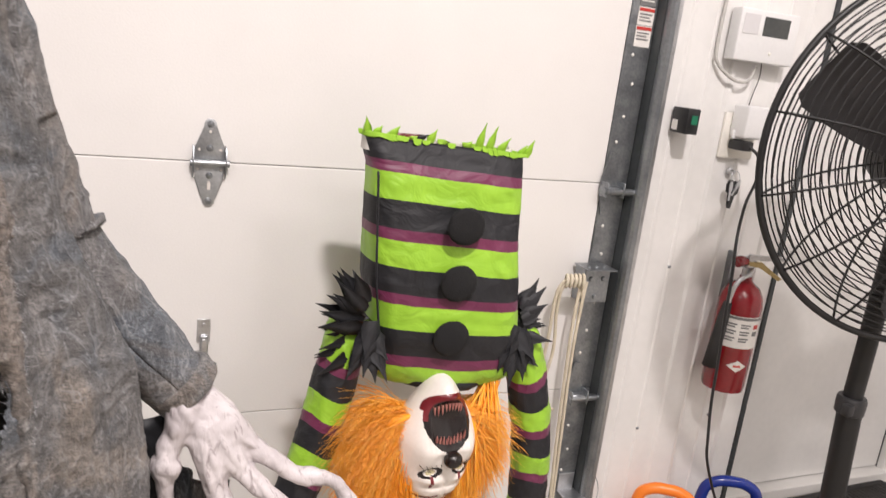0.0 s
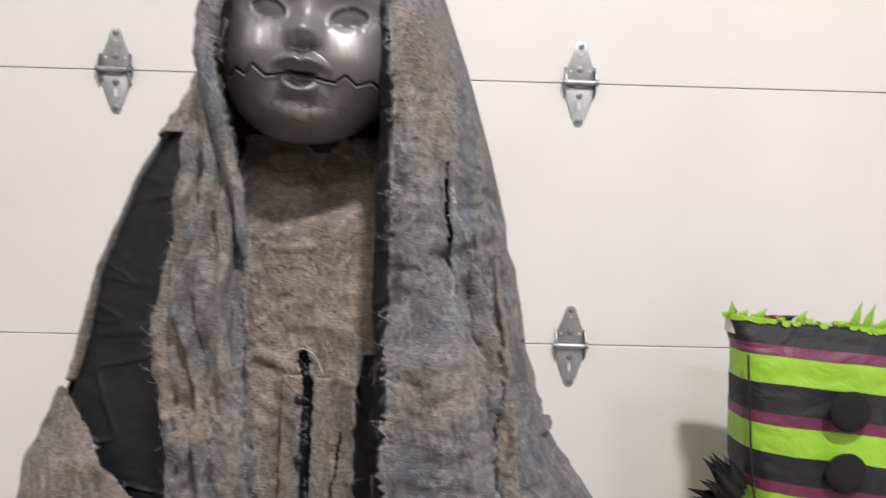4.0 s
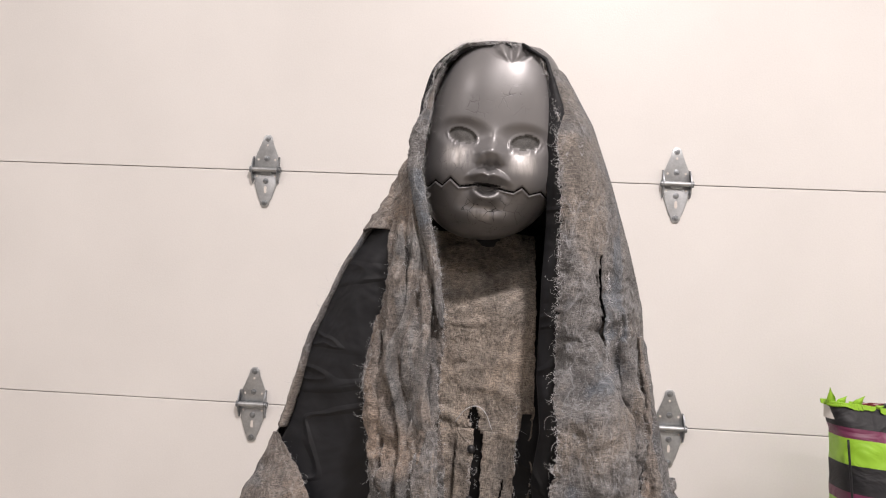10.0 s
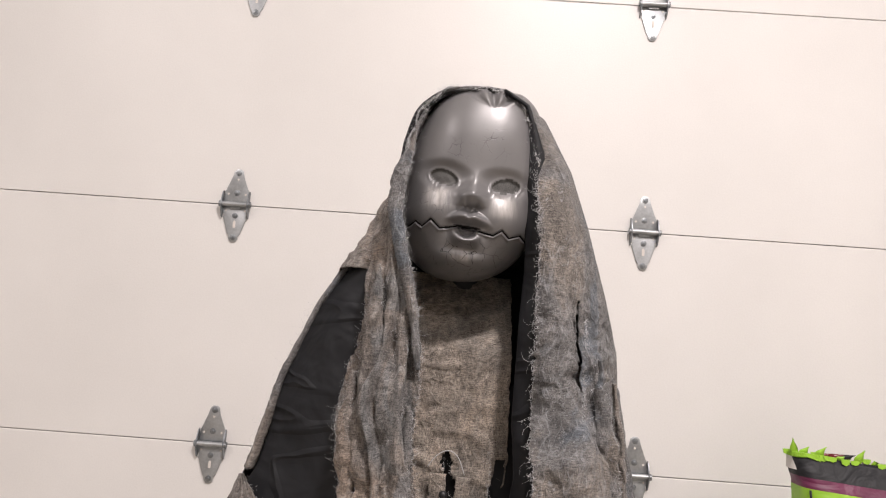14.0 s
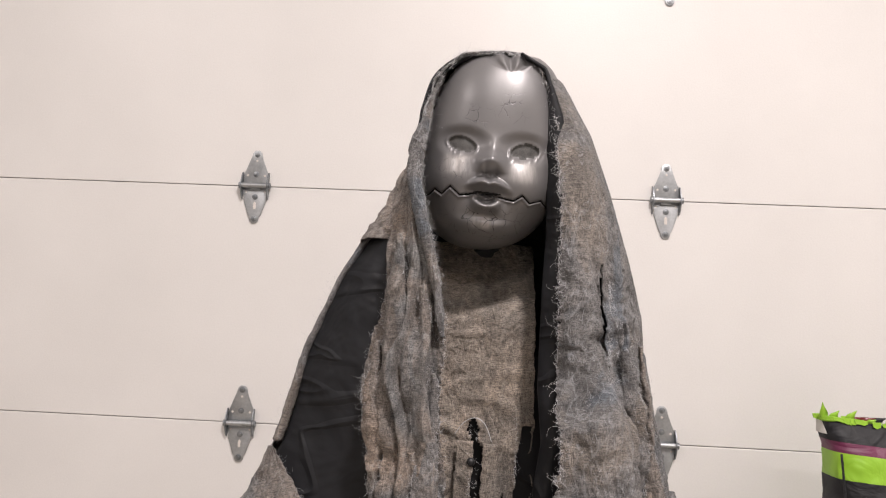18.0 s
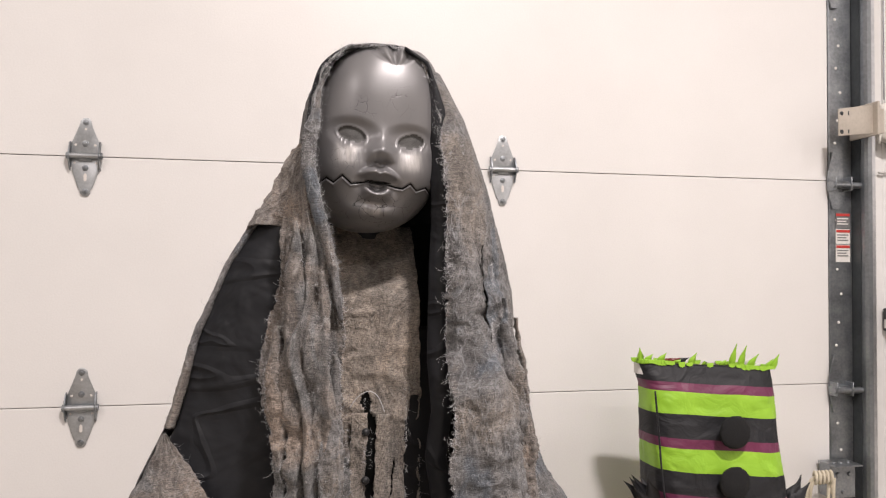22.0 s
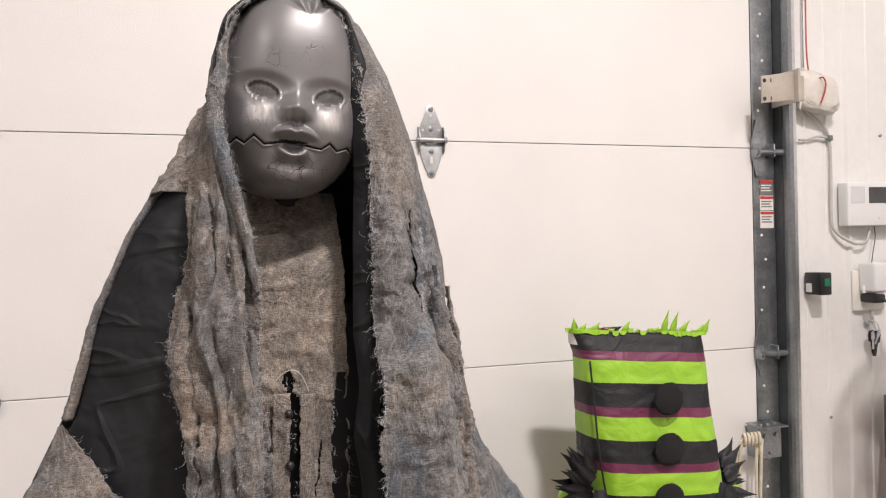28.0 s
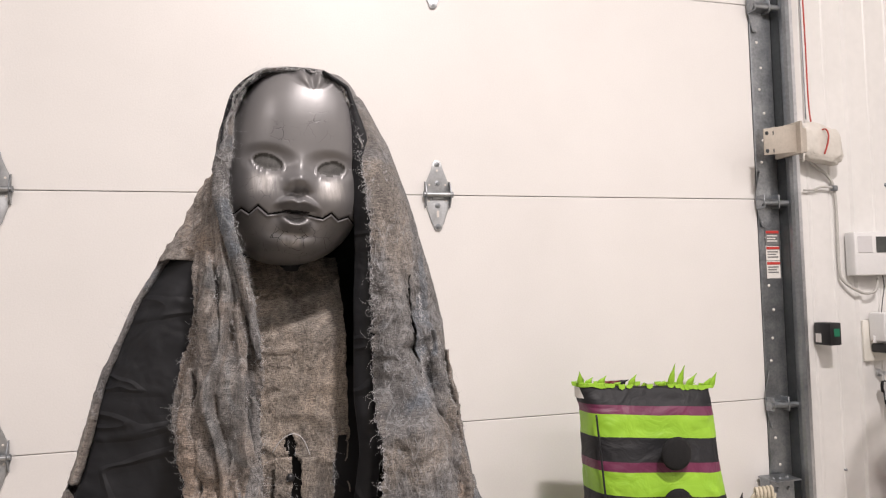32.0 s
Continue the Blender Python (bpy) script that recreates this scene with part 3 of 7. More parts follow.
keys = thing("key_bunch", (1.30, 0.0, 1.07), "bunch of keys with black fob hanging on a hook", "keys")
bm = bmesh.new()
lathe(bm, [(0.011, 0.0), (0.011, 0.003), (0.006, 0.006), (0.005, 0.018), (0.0, 0.02)], (1.300, 0.0245, 1.112), (0, -1, 0), 14)
part("hook", bm, ZINC, keys, "nickel hook", 40)
bm = bmesh.new()
tube(bm, [(1.308 + 0.014 * math.cos(a), 0.006 + 0.004 * math.sin(a), 1.100 + 0.016 * math.sin(a)) for a in np.linspace(0, 6.283, 24, endpoint=False)], 0.0011, 6, closed=True)
part("split_ring", bm, ZINC, keys)
for k, (dx, dz, tilt, w, ln, mt) in enumerate(((-0.012, -0.012, 0.10, 0.013, 0.066, BLACK_PLASTIC), (0.006, -0.014, -0.16, 0.015, 0.072, BLACK_PLASTIC), (0.014, -0.010, -0.45, 0.006, 0.045, ZINC), (-0.016, -0.014, 0.02, 0.005, 0.050, ZINC))):
    bm = bmesh.new()
    slab(bm, [(-w * 0.5, 0.0), (-w, -0.010), (-w, -ln * 0.45), (-w * 0.4, -ln * 0.5), (-w * 0.4, -ln), (w * 0.4, -ln), (w * 0.5, -ln * 0.5), (w, -ln * 0.42), (w, -0.010), (w * 0.5, 0.0)], (1.302 + dx, 0.004 - 0.003 * k, 1.104 + dz), (math.cos(tilt), 0.1, math.sin(tilt)), (-math.sin(tilt), 0, math.cos(tilt)), 0.003)
    part("key_fob" if mt is BLACK_PLASTIC else "key", bm, mt, keys)

for x, z in ((1.171, 0.850), (1.368, 1.651), (1.42, 0.40), (1.171, 0.38)):
    bm = lathe(bmesh.new(), [(0.0, 0.004), (0.003, 0.004), (0.0042, 0.002), (0.006, 0.0)], (x, WALL_Y - 0.001, z), (0, -1, 0), 8)
    part("screw", bm, GALV, wall_n, "small hex screw")

# warning labels on the end stile
lab = thing("warning_label", (0.93, -0.004, 1.44), "red and white warning labels stuck on the door edge", "label")
for z0, z1, head in ((1.476, 1.516, False), (1.434, 1.473, True), (1.386, 1.432, True)):
    st = part("sticker", B(0.912, 0.955, -0.0062, -0.0048, z0, z1), PAPER if head else PRINT_GREY, lab, "printed sticker")
    part("heading", B(0.913, 0.954, -0.0074, -0.0064, z1 - 0.009, z1 - 0.002), PRINT_RED, st)
    for j in range(3):
        part("text_line", B(0.916, 0.949 - 0.006 * (j % 2), -0.0072, -0.0064, z1 - 0.017 - 0.007 * j, z1 - 0.014 - 0.007 * j), PRINT_GREY if head else PAPER, st)

# track bracket that holds the rope
tb = thing("track_bracket", (0.88, -0.05, 0.83), "galvanised corner bracket on the door edge", "bracket")
bm = B(0.856, 0.926, -0.052, -0.048, 0.785, 0.868, 0.001, 1)
box(bm, 0.850, 0.930, -0.075, -0.009, 0.868, 0.872, 0.001, 1)
box(bm, 0.856, 0.860, -0.0478, -0.0085, 0.785, 0.8678)
for x, z in ((0.874, 0.845), (0.908, 0.845), (0.89, 0.800)):
    lathe(bm, [(0.0, 0.005), (0.005, 0.0045), (0.0062, 0.0)], (x, -0.052, z), (0, -1, 0), 8)
for x in (0.868, 0.888, 0.910):
    lathe(bm, [(0.0, 0.004), (0.004, 0.0035), (0.005, 0.0)], (x, -0.045, 0.872), (0, 0, 1), 8)
part("angle", bm, GALV, tb, smooth=35)

rope = thing("pull_rope", (0.83, -0.05, 0.84), "cream pull rope looped over the track bracket", "rope")
for k, pts in enumerate((
        [(0.850, -0.060, 0.80), (0.846, -0.066, 0.845), (0.842, -0.062, 0.842), (0.838, -0.06, 0.72), (0.846, -0.058, 0.50), (0.858, -0.056, 0.30), (0.878, -0.052, 0.10)],
        [(0.856, -0.062, 0.84), (0.850, -0.066, 0.80), (0.850, -0.06, 0.66), (0.858, -0.06, 0.45), (0.870, -0.056, 0.22), (0.884, -0.05, 0.10)],
        [(0.838, -0.070, 0.842), (0.815, -0.074, 0.852), (0.790, -0.066, 0.842), (0.778, -0.060, 0.80), (0.780, -0.054, 0.70), (0.776, -0.05, 0.60), (0.790, -0.046, 0.53), (0.835, -0.04, 0.500)],
        [(0.836, -0.062, 0.838), (0.812, -0.068, 0.846), (0.788, -0.066, 0.826), (0.790, -0.056, 0.76), (0.800, -0.052, 0.66), (0.782, -0.046, 0.545), (0.800, -0.044, 0.515), (0.814, -0.042, 0.47), (0.806, -0.042, 0.452)])):
    bm = bmesh.new()
    tube(bm, smooth_line(pts, 46), 0.0042, 8)
    part("strand", bm, ROPE, rope)
bm = bmesh.new()
for k in range(5):
    x = 0.795 + 0.011 * k
    tube(bm, [(x + 0.003 * math.cos(a), -0.070 + 0.009 * math.cos(a), 0.846 + 0.014 * math.sin(a)) for a in np.linspace(0, 6.283, 14, endpoint=False)], 0.0042, 6, closed=True)
part("wrap", bm, ROPE, rope)

# sensor bracket near the floor
eye = thing("door_sensor", (1.05, -0.03, 0.15), "small black photo-eye sensor clamped near the floor", "sensor")
bm = B(1.048, 1.108, -0.050, -0.016, 0.108, 0.144, 0.003, 2)
part("housing", bm, BLACK_PLASTIC, eye, smooth=35)
bm = bmesh.new()
box(bm, 0.996, 1.052, -0.044, -0.038, 0.122, 0.150, 0.001, 1)
box(bm, 0.978, 1.012, -0.062, -0.022, 0.152, 0.158, 0.001, 1)
box(bm, 0.978, 1.012, -0.062, -0.022, 0.108, 0.114, 0.001, 1)
box(bm, 0.996, 1.002, -0.058, -0.024, 0.112, 0.154)
part("clamp", bm, BLACK_PAINT, eye)
part("lens", lathe(bmesh.new(), [(0.0, 0.003), (0.007, 0.002), (0.009, 0.0)], (1.108, -0.033, 0.126), (1, 0, 0), 12), GALV, eye)
bm = bmesh.new()
tube(bm, smooth_line([(1.046, -0.030, 0.14), (1.036, -0.02, 0.19), (1.05, 0.0, 0.23), (1.035, 0.018, 0.30), (1.034, 0.018, 0.5)], 24), 0.0013, 6)
part("wire", bm, GALV, eye)

# ---- fire extinguisher ----
ext = thing("fire_extinguisher", (1.36, -0.055, 0.535), "red fire extinguisher with label hung on the wall", "fire extinguisher")
EX, EY = 1.360, -0.050
part("cylinder", lathe(bmesh.new(), [(0.0, 0.530), (0.040, 0.530), (0.054, 0.536), (0.0565, 0.548), (0.0565, 0.775), (0.052, 0.800), (0.040, 0.822), (0.022, 0.834), (0.016, 0.842), (0.016, 0.850), (0.0, 0.850)], (EX, EY, 0), seg=40), RED_PAINT, ext, smooth=40)


def wrap(r, a0, a1, z0, z1, n=14):
    """A thin sleeve piece round the cylinder; angle 0 faces the room."""
    bm = bmesh.new()
    rows = []
    for k in range(n + 1):
        a = a0 + (a1 - a0) * k / n
        rows.append([bm.verts.new((EX + rr * math.sin(a), EY - rr * math.cos(a), z)) for rr, z in ((r, z0), (r, z1), (r - 0.0006, z1), (r - 0.0006, z0))])
    for p, q in zip(rows, rows[1:]):
        for i in range(4):
            bm.faces.new((p[i], q[i], q[(i + 1) % 4], p[(i + 1) % 4]))
    bm.faces.new(rows[0])
    bm.faces.new(rows[-1][::-1])
    return bm


label = part("label", wrap(0.0574, -1.35, 0.75, 0.665, 0.752), PAPER, ext, "printed paper label", 30)
part("heading", wrap(0.0580, -1.2, 0.6, 0.743, 0.750), PRINT_GREY, label)
for k in range(8):
    a = -1.18 + 0.62 * (k % 3)
    z = 0.732 - 0.019 * (k // 3)
    if k % 3 == 2:
        part("text_block", wrap(0.0580, a, a + 0.30, z - 0.012, z, 4), PRINT_RED if k == 2 else PRINT_GREY, label)
    else:
        part("text_line", wrap(0.0580, a, a + 0.45, z - 0.004, z, 4), PRINT_GREY, label)
        part("text_line", wrap(0.0580, a, a + 0.38, z - 0.011, z - 0.007, 4), PRINT_GREY, label)
bm = bmesh.new()
rows = []
n = 12
for k in range(n + 1):
    s = k / n * 2 - 1
    a = -0.35 + s * 0.46
    h = 0.016 * (1 - abs(s)) + 0.0004
    rows.append([bm.verts.new((EX + r * math.sin(a), EY - r * math.cos(a), 0.615 + d)) for r, d in ((0.0574, -h), (0.0574, h))])
for p, q in zip(rows, rows[1:]):
    bm.faces.new((p[0], q[0], q[1], p[1]))
emblem = part("emblem", bm, PAPER, ext, "white diamond emblem")
part("emblem_bar", wrap(0.0580, -0.52, -0.18, 0.612, 0.618, 4), PRINT_RED, emblem)
bm = bmesh.new()
lathe(bm, [(0.013, 0.848), (0.013, 0.872), (0.017, 0.876), (0.017, 0.898), (0.010, 0.903), (0.0, 0.905)], (EX, EY, 0), seg=20)
part("valve", bm, ZINC, ext, "plated valve body", 40)
bm = bmesh.new()
tube(bm, smooth_line([(EX - 0.014, EY, 0.888), (EX - 0.036, EY - 0.006, 0.892), (EX - 0.05, EY - 0.006, 0.888)], 8), [0.013, 0.0135, 0.014, 0.0145, 0.0148, 0.015, 0.015, 0.014], 14)
part("gauge", bm, RED_PAINT, ext, "red gauge housing")
bm = bmesh.new()
slab(bm, [(-0.012, -0.006), (0.020, -0.006), (0.085, 0.002), (0.090, 0.010), (0.020, 0.006), (-0.012, 0.006)], (EX, EY - 0.008, 0.905), (0.86, -0.5, 0), (0, 0, 1), 0.014, 0, 0.001)
part("lever", bm, ZINC, ext, "steel carry lever")
bm = bmesh.new()
slab(bm, [(-0.010, 0.004), (0.024, 0.006), (0.062, -0.020), (0.080, -0.030), (0.070, -0.036), (0.02, -0.008), (-0.010, -0.006)], (EX, EY - 0.008, 0.888), (0.86, -0.5, 0), (0, 0, 1), 0.014, 0, 0.001)
part("handle", bm, BRASS, ext, "brass squeeze handle")
bm = bmesh.new()
tube(bm, smooth_line([(EX, EY - 0.014, 0.872), (EX - 0.018, EY - 0.026, 0.862), (EX - 0.048, EY - 0.026, 0.845), (EX - 0.060, EY - 0.024, 0.815), (EX - 0.066, EY - 0.022, 0.77)], 18), 0.006, 8)
part("hose_neck", bm, ZINC, ext)
bm = bmesh.new()
tube(bm, [(EX - 0.066, EY - 0.022, 0.785), (EX - 0.069, EY - 0.020, 0.73), (EX - 0.074, EY - 0.018, 0.66), (EX - 0.078, EY - 0.016, 0.605)], [0.011, 0.015, 0.017, 0.018], 14)
part("nozzle", bm, RUBBER, ext, "black rubber discharge horn")
bm = B(EX - 0.006, EX + 0.006, 0.004, 0.0248, 0.72, 0.90, 0.001, 1)
box(bm, EX - 0.006, EX + 0.006, -0.03, 0.004, 0.868, 0.874)
part("wall_hook", bm, GALV, ext)

# ---- kettlebells ----


def kettlebell(at, turn, body, label, r):
    k = thing("kettlebell", (0, 0, 0), label, "kettlebell", "kettlebells by the wall")
    bm = bmesh.new()
    prof = []
    for i in range(21):
        a = -math.pi / 2 + math.pi * i / 20
        prof.append((max(r * math.cos(a), 0.0), r + r * math.sin(a) * 0.97))
    prof[0], prof[-1] = (0.0, 0.004), (0.0, prof[-1][1])
    for i in range(1, 4):
        prof[i] = (prof[i][0], max(prof[i][1], 0.003))
    lathe(bm, prof, (0, 0, 0), seg=40)
    part("bell", bm, body, k, smooth=60)
    bm = bmesh.new()
    w, top = r * 0.86, r * 3.10
    line = smooth_line([(-w * 0.86, 0, r * 1.10), (-w * 1.08, 0, r * 1.75), (-w * 1.12, 0, r * 2.35), (-w * 0.98, 0, r * 2.85), (-w * 0.5, 0, top), (0, 0, top * 1.012), (w * 0.5, 0, top), (w * 0.98, 0, r * 2.85), (w * 1.12, 0, r * 2.35), (w * 1.08, 0, r * 1.75), (w * 0.86, 0, r * 1.10)], 56)
    rad = [0.0155 + 0.010 * max(0, 1 - min(i, 55 - i) / 12) for i in range(56)]
    tube(bm, line, rad, 16)
    part("handle", bm, body, k, smooth=60)
    k.matrix_world = pose(*at, 0, 0, turn)
    return k


ok = kettlebell((1.224, -0.075, 0), -34, ORANGE_VINYL, "orange vinyl kettlebell standing by the wall", 0.078)
kettlebell((1.440, -0.090, 0), -28, BLUE_VINYL, "glossy blue vinyl kettlebell standing by the wall", 0.080)
# round maker's stamp with its weight
CREAM_PRINT = plain("cream_print", (0.75, 0.62, 0.5), (0.82, 0.70, 0.58), 0.6)
sd = Vector((-0.52, -0.82, -0.12)).normalized()
su = sd.cross(Vector((0, 0, 1))).normalized() * -1
sv = su.cross(sd) * -1
if sv.z < 0:
    sv = -sv


def on_bell(a, b, lift=0.0006):
    """A place on the orange bell's skin by the stamp's own two directions."""
    c = Vector((1.224, -0.075, 0.078))
    d = (sd + su * (a / 0.078) + sv * (b / 0.078)).normalized()
    return c + Vector((d.x, d.y, d.z * 0.97)) * (0.078 + lift)


bell = next(o for o in ok.children if o.name.startswith("bell"))
bm = bmesh.new()
tube(bm, [on_bell(0.027 * math.cos(a), 0.027 * math.sin(a)) for a in np.linspace(0, 6.2832, 40, endpoint=False)], 0.0007, 5, closed=True)
bpy.context.view_layer.update()
part("stamp", bm, CREAM_PRINT, bell, "round cream stamp")


def words(text, size, put, material, parent, name="lettering"):
    """Raised lettering from the built-in font, laid on a skin by put(a, b)."""
    cu = bpy.data.curves.new(name, "FONT")
    cu.body, cu.size, cu.align_x, cu.align_y = text, size, "CENTER", "CENTER"
    tmp = bpy.data.objects.new(name, cu)
    scene.collection.objects.link(tmp)
    bpy.context.view_layer.update()
    me = bpy.data.meshes.new_from_object(tmp.evaluated_get(bpy.context.evaluated_depsgraph_get()))
    bpy.data.objects.remove(tmp)
    bm = bmesh.new()
    bm.from_mesh(me)
    bmesh.ops.triangulate(bm, faces=bm.faces)
    for v in bm.verts:
        v.co = put(v.co.x, v.co.y)
    return part(name, bm, material, parent)


words("15", 0.015, lambda a, b: on_bell(a, b - 0.012, 0.0012), CREAM_PRINT, bell)
bm = bmesh.new()
for k in range(6):
    a = -0.020 + 0.007 * k
    vs = [bm.verts.new(on_bell(a + da, b, 0.0012)) for da, b in ((0, 0.002), (0.005, 0.002), (0.005, 0.011), (0, 0.011))]
    bm.faces.new(vs)
part("name_bars", bm, CREAM_PRINT, bell)

# ---- pedestal fan ----
FX, FY, FZ, FR = 1.336, -0.498, 1.222, 0.372
fan = thing("pedestal_fan", (1.36, -0.49, 0), "large black pedestal fan with wire cage on round base", "fan")
PX, PY = 1.400, -0.395
part("base", lathe(bmesh.new(), [(0.0, 0.0), (0.250, 0.0), (0.256, 0.006), (0.256, 0.016), (0.246, 0.024), (0.12, 0.032), (0.05, 0.040), (0.034, 0.060), (0.030, 0.075), (0.0, 0.075)], (PX - 0.040, PY - 0.095, 0), seg=56), BLACK_PAINT, fan, "round weighted base", 40)
part("lower_pole", lathe(bmesh.new(), [(0.0, 0.05), (0.027, 0.05), (0.027, 0.655), (0.0, 0.655)], (PX + 0.032, PY - 0.020, 0), (-0.048, 0.030, 1), seg=24), BLACK_PAINT, fan, smooth=40)
part("collar", lathe(bmesh.new(), [(0.027, 0.625), (0.032, 0.628), (0.033, 0.660), (0.030, 0.668), (0.020, 0.668)], (PX, PY, 0), seg=24), BLACK_PLASTIC, fan, smooth=40)
bm = bmesh.new()
tube(bm, [(PX - 0.026, PY - 0.014, 0.652), (PX - 0.046, PY - 0.028, 0.653)], 0.005, 8)
box(bm, PX - 0.066, PX - 0.044, PY - 0.046, PY - 0.024, 0.640, 0.668, 0.005, 2)
part("knob", bm, BLACK_PLASTIC, fan, "clamp knob", 40)
part("upper_pole", lathe(bmesh.new(), [(0.0, 0.64), (0.0215, 0.64), (0.0215, 1.16), (0.0, 1.16)], (PX, PY, 0), seg=24), BLACK_PAINT, fan, smooth=40)
bm = B(PX - 0.028, PX + 0.028, PY - 0.03, PY + 0.03, 1.11, 1.24, 0.008, 2)
part("yoke", bm, BLACK_PLASTIC, fan, "tilt bracket", 40)
bm = lathe(bmesh.new(), [(0.0, -0.02), (0.045, -0.02), (0.075, -0.005), (0.082, 0.02), (0.080, 0.10), (0.070, 0.13), (0.04, 0.15), (0.0, 0.152)], (FX + 0.02, FY + 0.06, FZ), (0, 1, 0), 32)
part("motor", bm, BLACK_PAINT, fan, "ribbed motor housing", 40)
part("switch_box", B(PX + 0.035, PX + 0.07, PY - 0.04, PY + 0.02, 0.90, 1.17, 0.006, 2), BLACK_PLASTIC, fan, smooth=40)


def cage(depth, sign):
    """Wire rings and bars of half a cage, dished by depth."""
    bm = bmesh.new()
    for k in range(22):
        r = 0.055 + (FR - 0.060) * k / 21
        y = FY + sign * depth * (1 - (r / FR) ** 4)
        tube(bm, [(FX + r * math.cos(a), y, FZ + r * math.sin(a)) for a in np.linspace(0, 6.2832, 64, endpoint=False)], 0.0017, 5, closed=True)
    for k in range(14):
        a = 6.2832 * k / 14 + 0.15
        tube(bm, [(FX + r * math.cos(a + 0.35 * r), FY + sign * (depth * (1 - (r / FR) ** 4) + 0.003), FZ + r * math.sin(a + 0.35 * r)) for r in np.linspace(0.05, FR, 12)], 0.0026, 6)
    return bm


part("front_cage", cage(0.075, -1), BLACK_PAINT, fan, "black wire rings and bars")
part("rear_cage", cage(0.060, 1), BLACK_PAINT, fan, "black wire rings and bars")
bm = bmesh.new()
tube(bm, [(FX + FR * math.cos(a), FY, FZ + FR * math.sin(a)) for a in np.linspace(0, 6.2832, 96, endpoint=False)], 0.007, 10, closed=True)
part("rim", bm, BLACK_PAINT, fan, "cage rim", 60)
part("badge", lathe(bmesh.new(), [(0.0, 0.006), (0.050, 0.005), (0.058, 0.0), (0.058, -0.004)], (FX, FY - 0.075, FZ), (0, -1, 0), 32), BLACK_PLASTIC, fan, "centre cap", 40)
BLADE = plain("charcoal_blade_paint", (0.014, 0.0135, 0.015), (0.024, 0.023, 0.025), 0.45, 0.1, 10, 200, 0.05)
for k in range(3):
    bm = bmesh.new()
    a0 = radians(152 + 120 * k)
    rows = []
    for i in range(13):
        r = 0.05 + 0.27 * i / 12
        w = 0.045 + 0.028 * math.sin(min(1, i / 10) * 1.57)
        if i == 12:
            w *= 0.8
        row = []
        for j in range(9):
            s = j / 8 * 2 - 1
            b = s * w
            row.append((r, b, 0.022 * s + 0.008 * (1 - s * s)))
        rows.append(row)
    top = [[bm.verts.new((FX + r * math.cos(a0) - b * math.sin(a0), FY + 0.005 + d, FZ + r * math.sin(a0) + b * math.cos(a0))) for r, b, d in row] for row in rows]
    bot = [[bm.verts.new(v.co + Vector((0, 0.003, 0))) for v in row] for row in top]
    for g in (top, bot):
        for p, q in zip(g, g[1:]):
            for j in range(8):
                bm.faces.new((p[j], p[j + 1], q[j + 1], q[j]))
    edge = [(0, j) for j in range(8)] + [(i, 8) for i in range(12)] + [(12, j) for j in range(8, 0, -1)] + [(i, 0) for i in range(12, 0, -1)]
    for (i, j), (m, n) in zip(edge, edge[1:] + edge[:1]):
        bm.faces.new((top[i][j], top[m][n], bot[m][n], bot[i][j]))
    part("blade", bm, BLADE, fan, "wide charcoal fan blade", 50)

# the head looks a little to one side
turned_head = Matrix.Translation((FX, FY, 0)) @ Matrix.Rotation(radians(-20), 4, "Z") @ Matrix.Translation((-FX, -FY, 0))
for ob in fan.children:
    if ob.name.split(".")[0] in ("motor", "front_cage", "rear_cage", "rim", "badge", "blade"):
        ob.data.transform(turned_head)

# ---- floor mat ----
mat = thing("floor_mat", (2.06, -0.12, 0), "black ribbed rubber door mat on the concrete", "mat")
bm = bmesh.new()
o, u, v = Vector((1.797, 0.085, 0.0)), Vector((0.998, 0.05, 0)), Vector((0.14, -0.99, 0))
slab(bm, [(0, 0), (0, 0.86), (0.60, 0.86), (0.60, 0)], o, u, v, -0.010)
for w in bm.verts:
    w.co.z = abs(w.co.z)
part("backing", bm, RUBBER, mat)
for a0, a1, b0, b1 in ((0, 0.60, 0, 0.022), (0, 0.60, 0.838, 0.86), (0, 0.022, 0.022, 0.838), (0.578, 0.60, 0.022, 0.838)):
    bm = bmesh.new()
    vs = [[o + u * a + v * b + Vector((0, 0, z)) for a, b in ((a0, b0), (a1, b0), (a1, b1), (a0, b1))] for z in (0.0102, 0.014)]
    lo, hi = [[bm.verts.new(p) for p in r] for r in vs]
    bm.faces.new(hi)
    for i in range(4):
        bm.faces.new((lo[i], lo[(i + 1) % 4], hi[(i + 1) % 4], hi[i]))
    part("edge_strip", bm, RUBBER, mat)
CARPET = plain("dark_mat_pile", (0.014, 0.013, 0.012), (0.05, 0.046, 0.043), 0.95, 0, 12, 420, 0.8, 0.004)
bm = bmesh.new()
for k in range(27):
    a = 0.024 + k * 0.0206
    vs = [[o + u * (a + da) + v * b + Vector((0, 0, z)) for da, b in ((0, 0.024), (0.0165, 0.024), (0.0165, 0.836), (0, 0.836))] for z in (0.0102, 0.0128)]
    lo, hi = [[bm.verts.new(p) for p in r] for r in vs]
    bm.faces.new(hi)
    for i in range(4):
        bm.faces.new((lo[i], lo[(i + 1) % 4], hi[(i + 1) % 4], hi[i]))
part("ribs", bm, CARPET, mat, "dark ribbed pile")



def settle(obs, drawn, at, size, free):
    """Bring a figure drawn at its own scale to its place: drawn goes to at; what lies below free still reaches the floor."""
    drawn, at = Vector(drawn), Vector(at)
    low = at.z + size * (free - drawn.z)
    for ob in obs:
        for v in ob.data.vertices:
            p = at + size * (v.co - drawn)
            p.z = p.z if v.co.z > free else v.co.z * low / free
            v.co = p


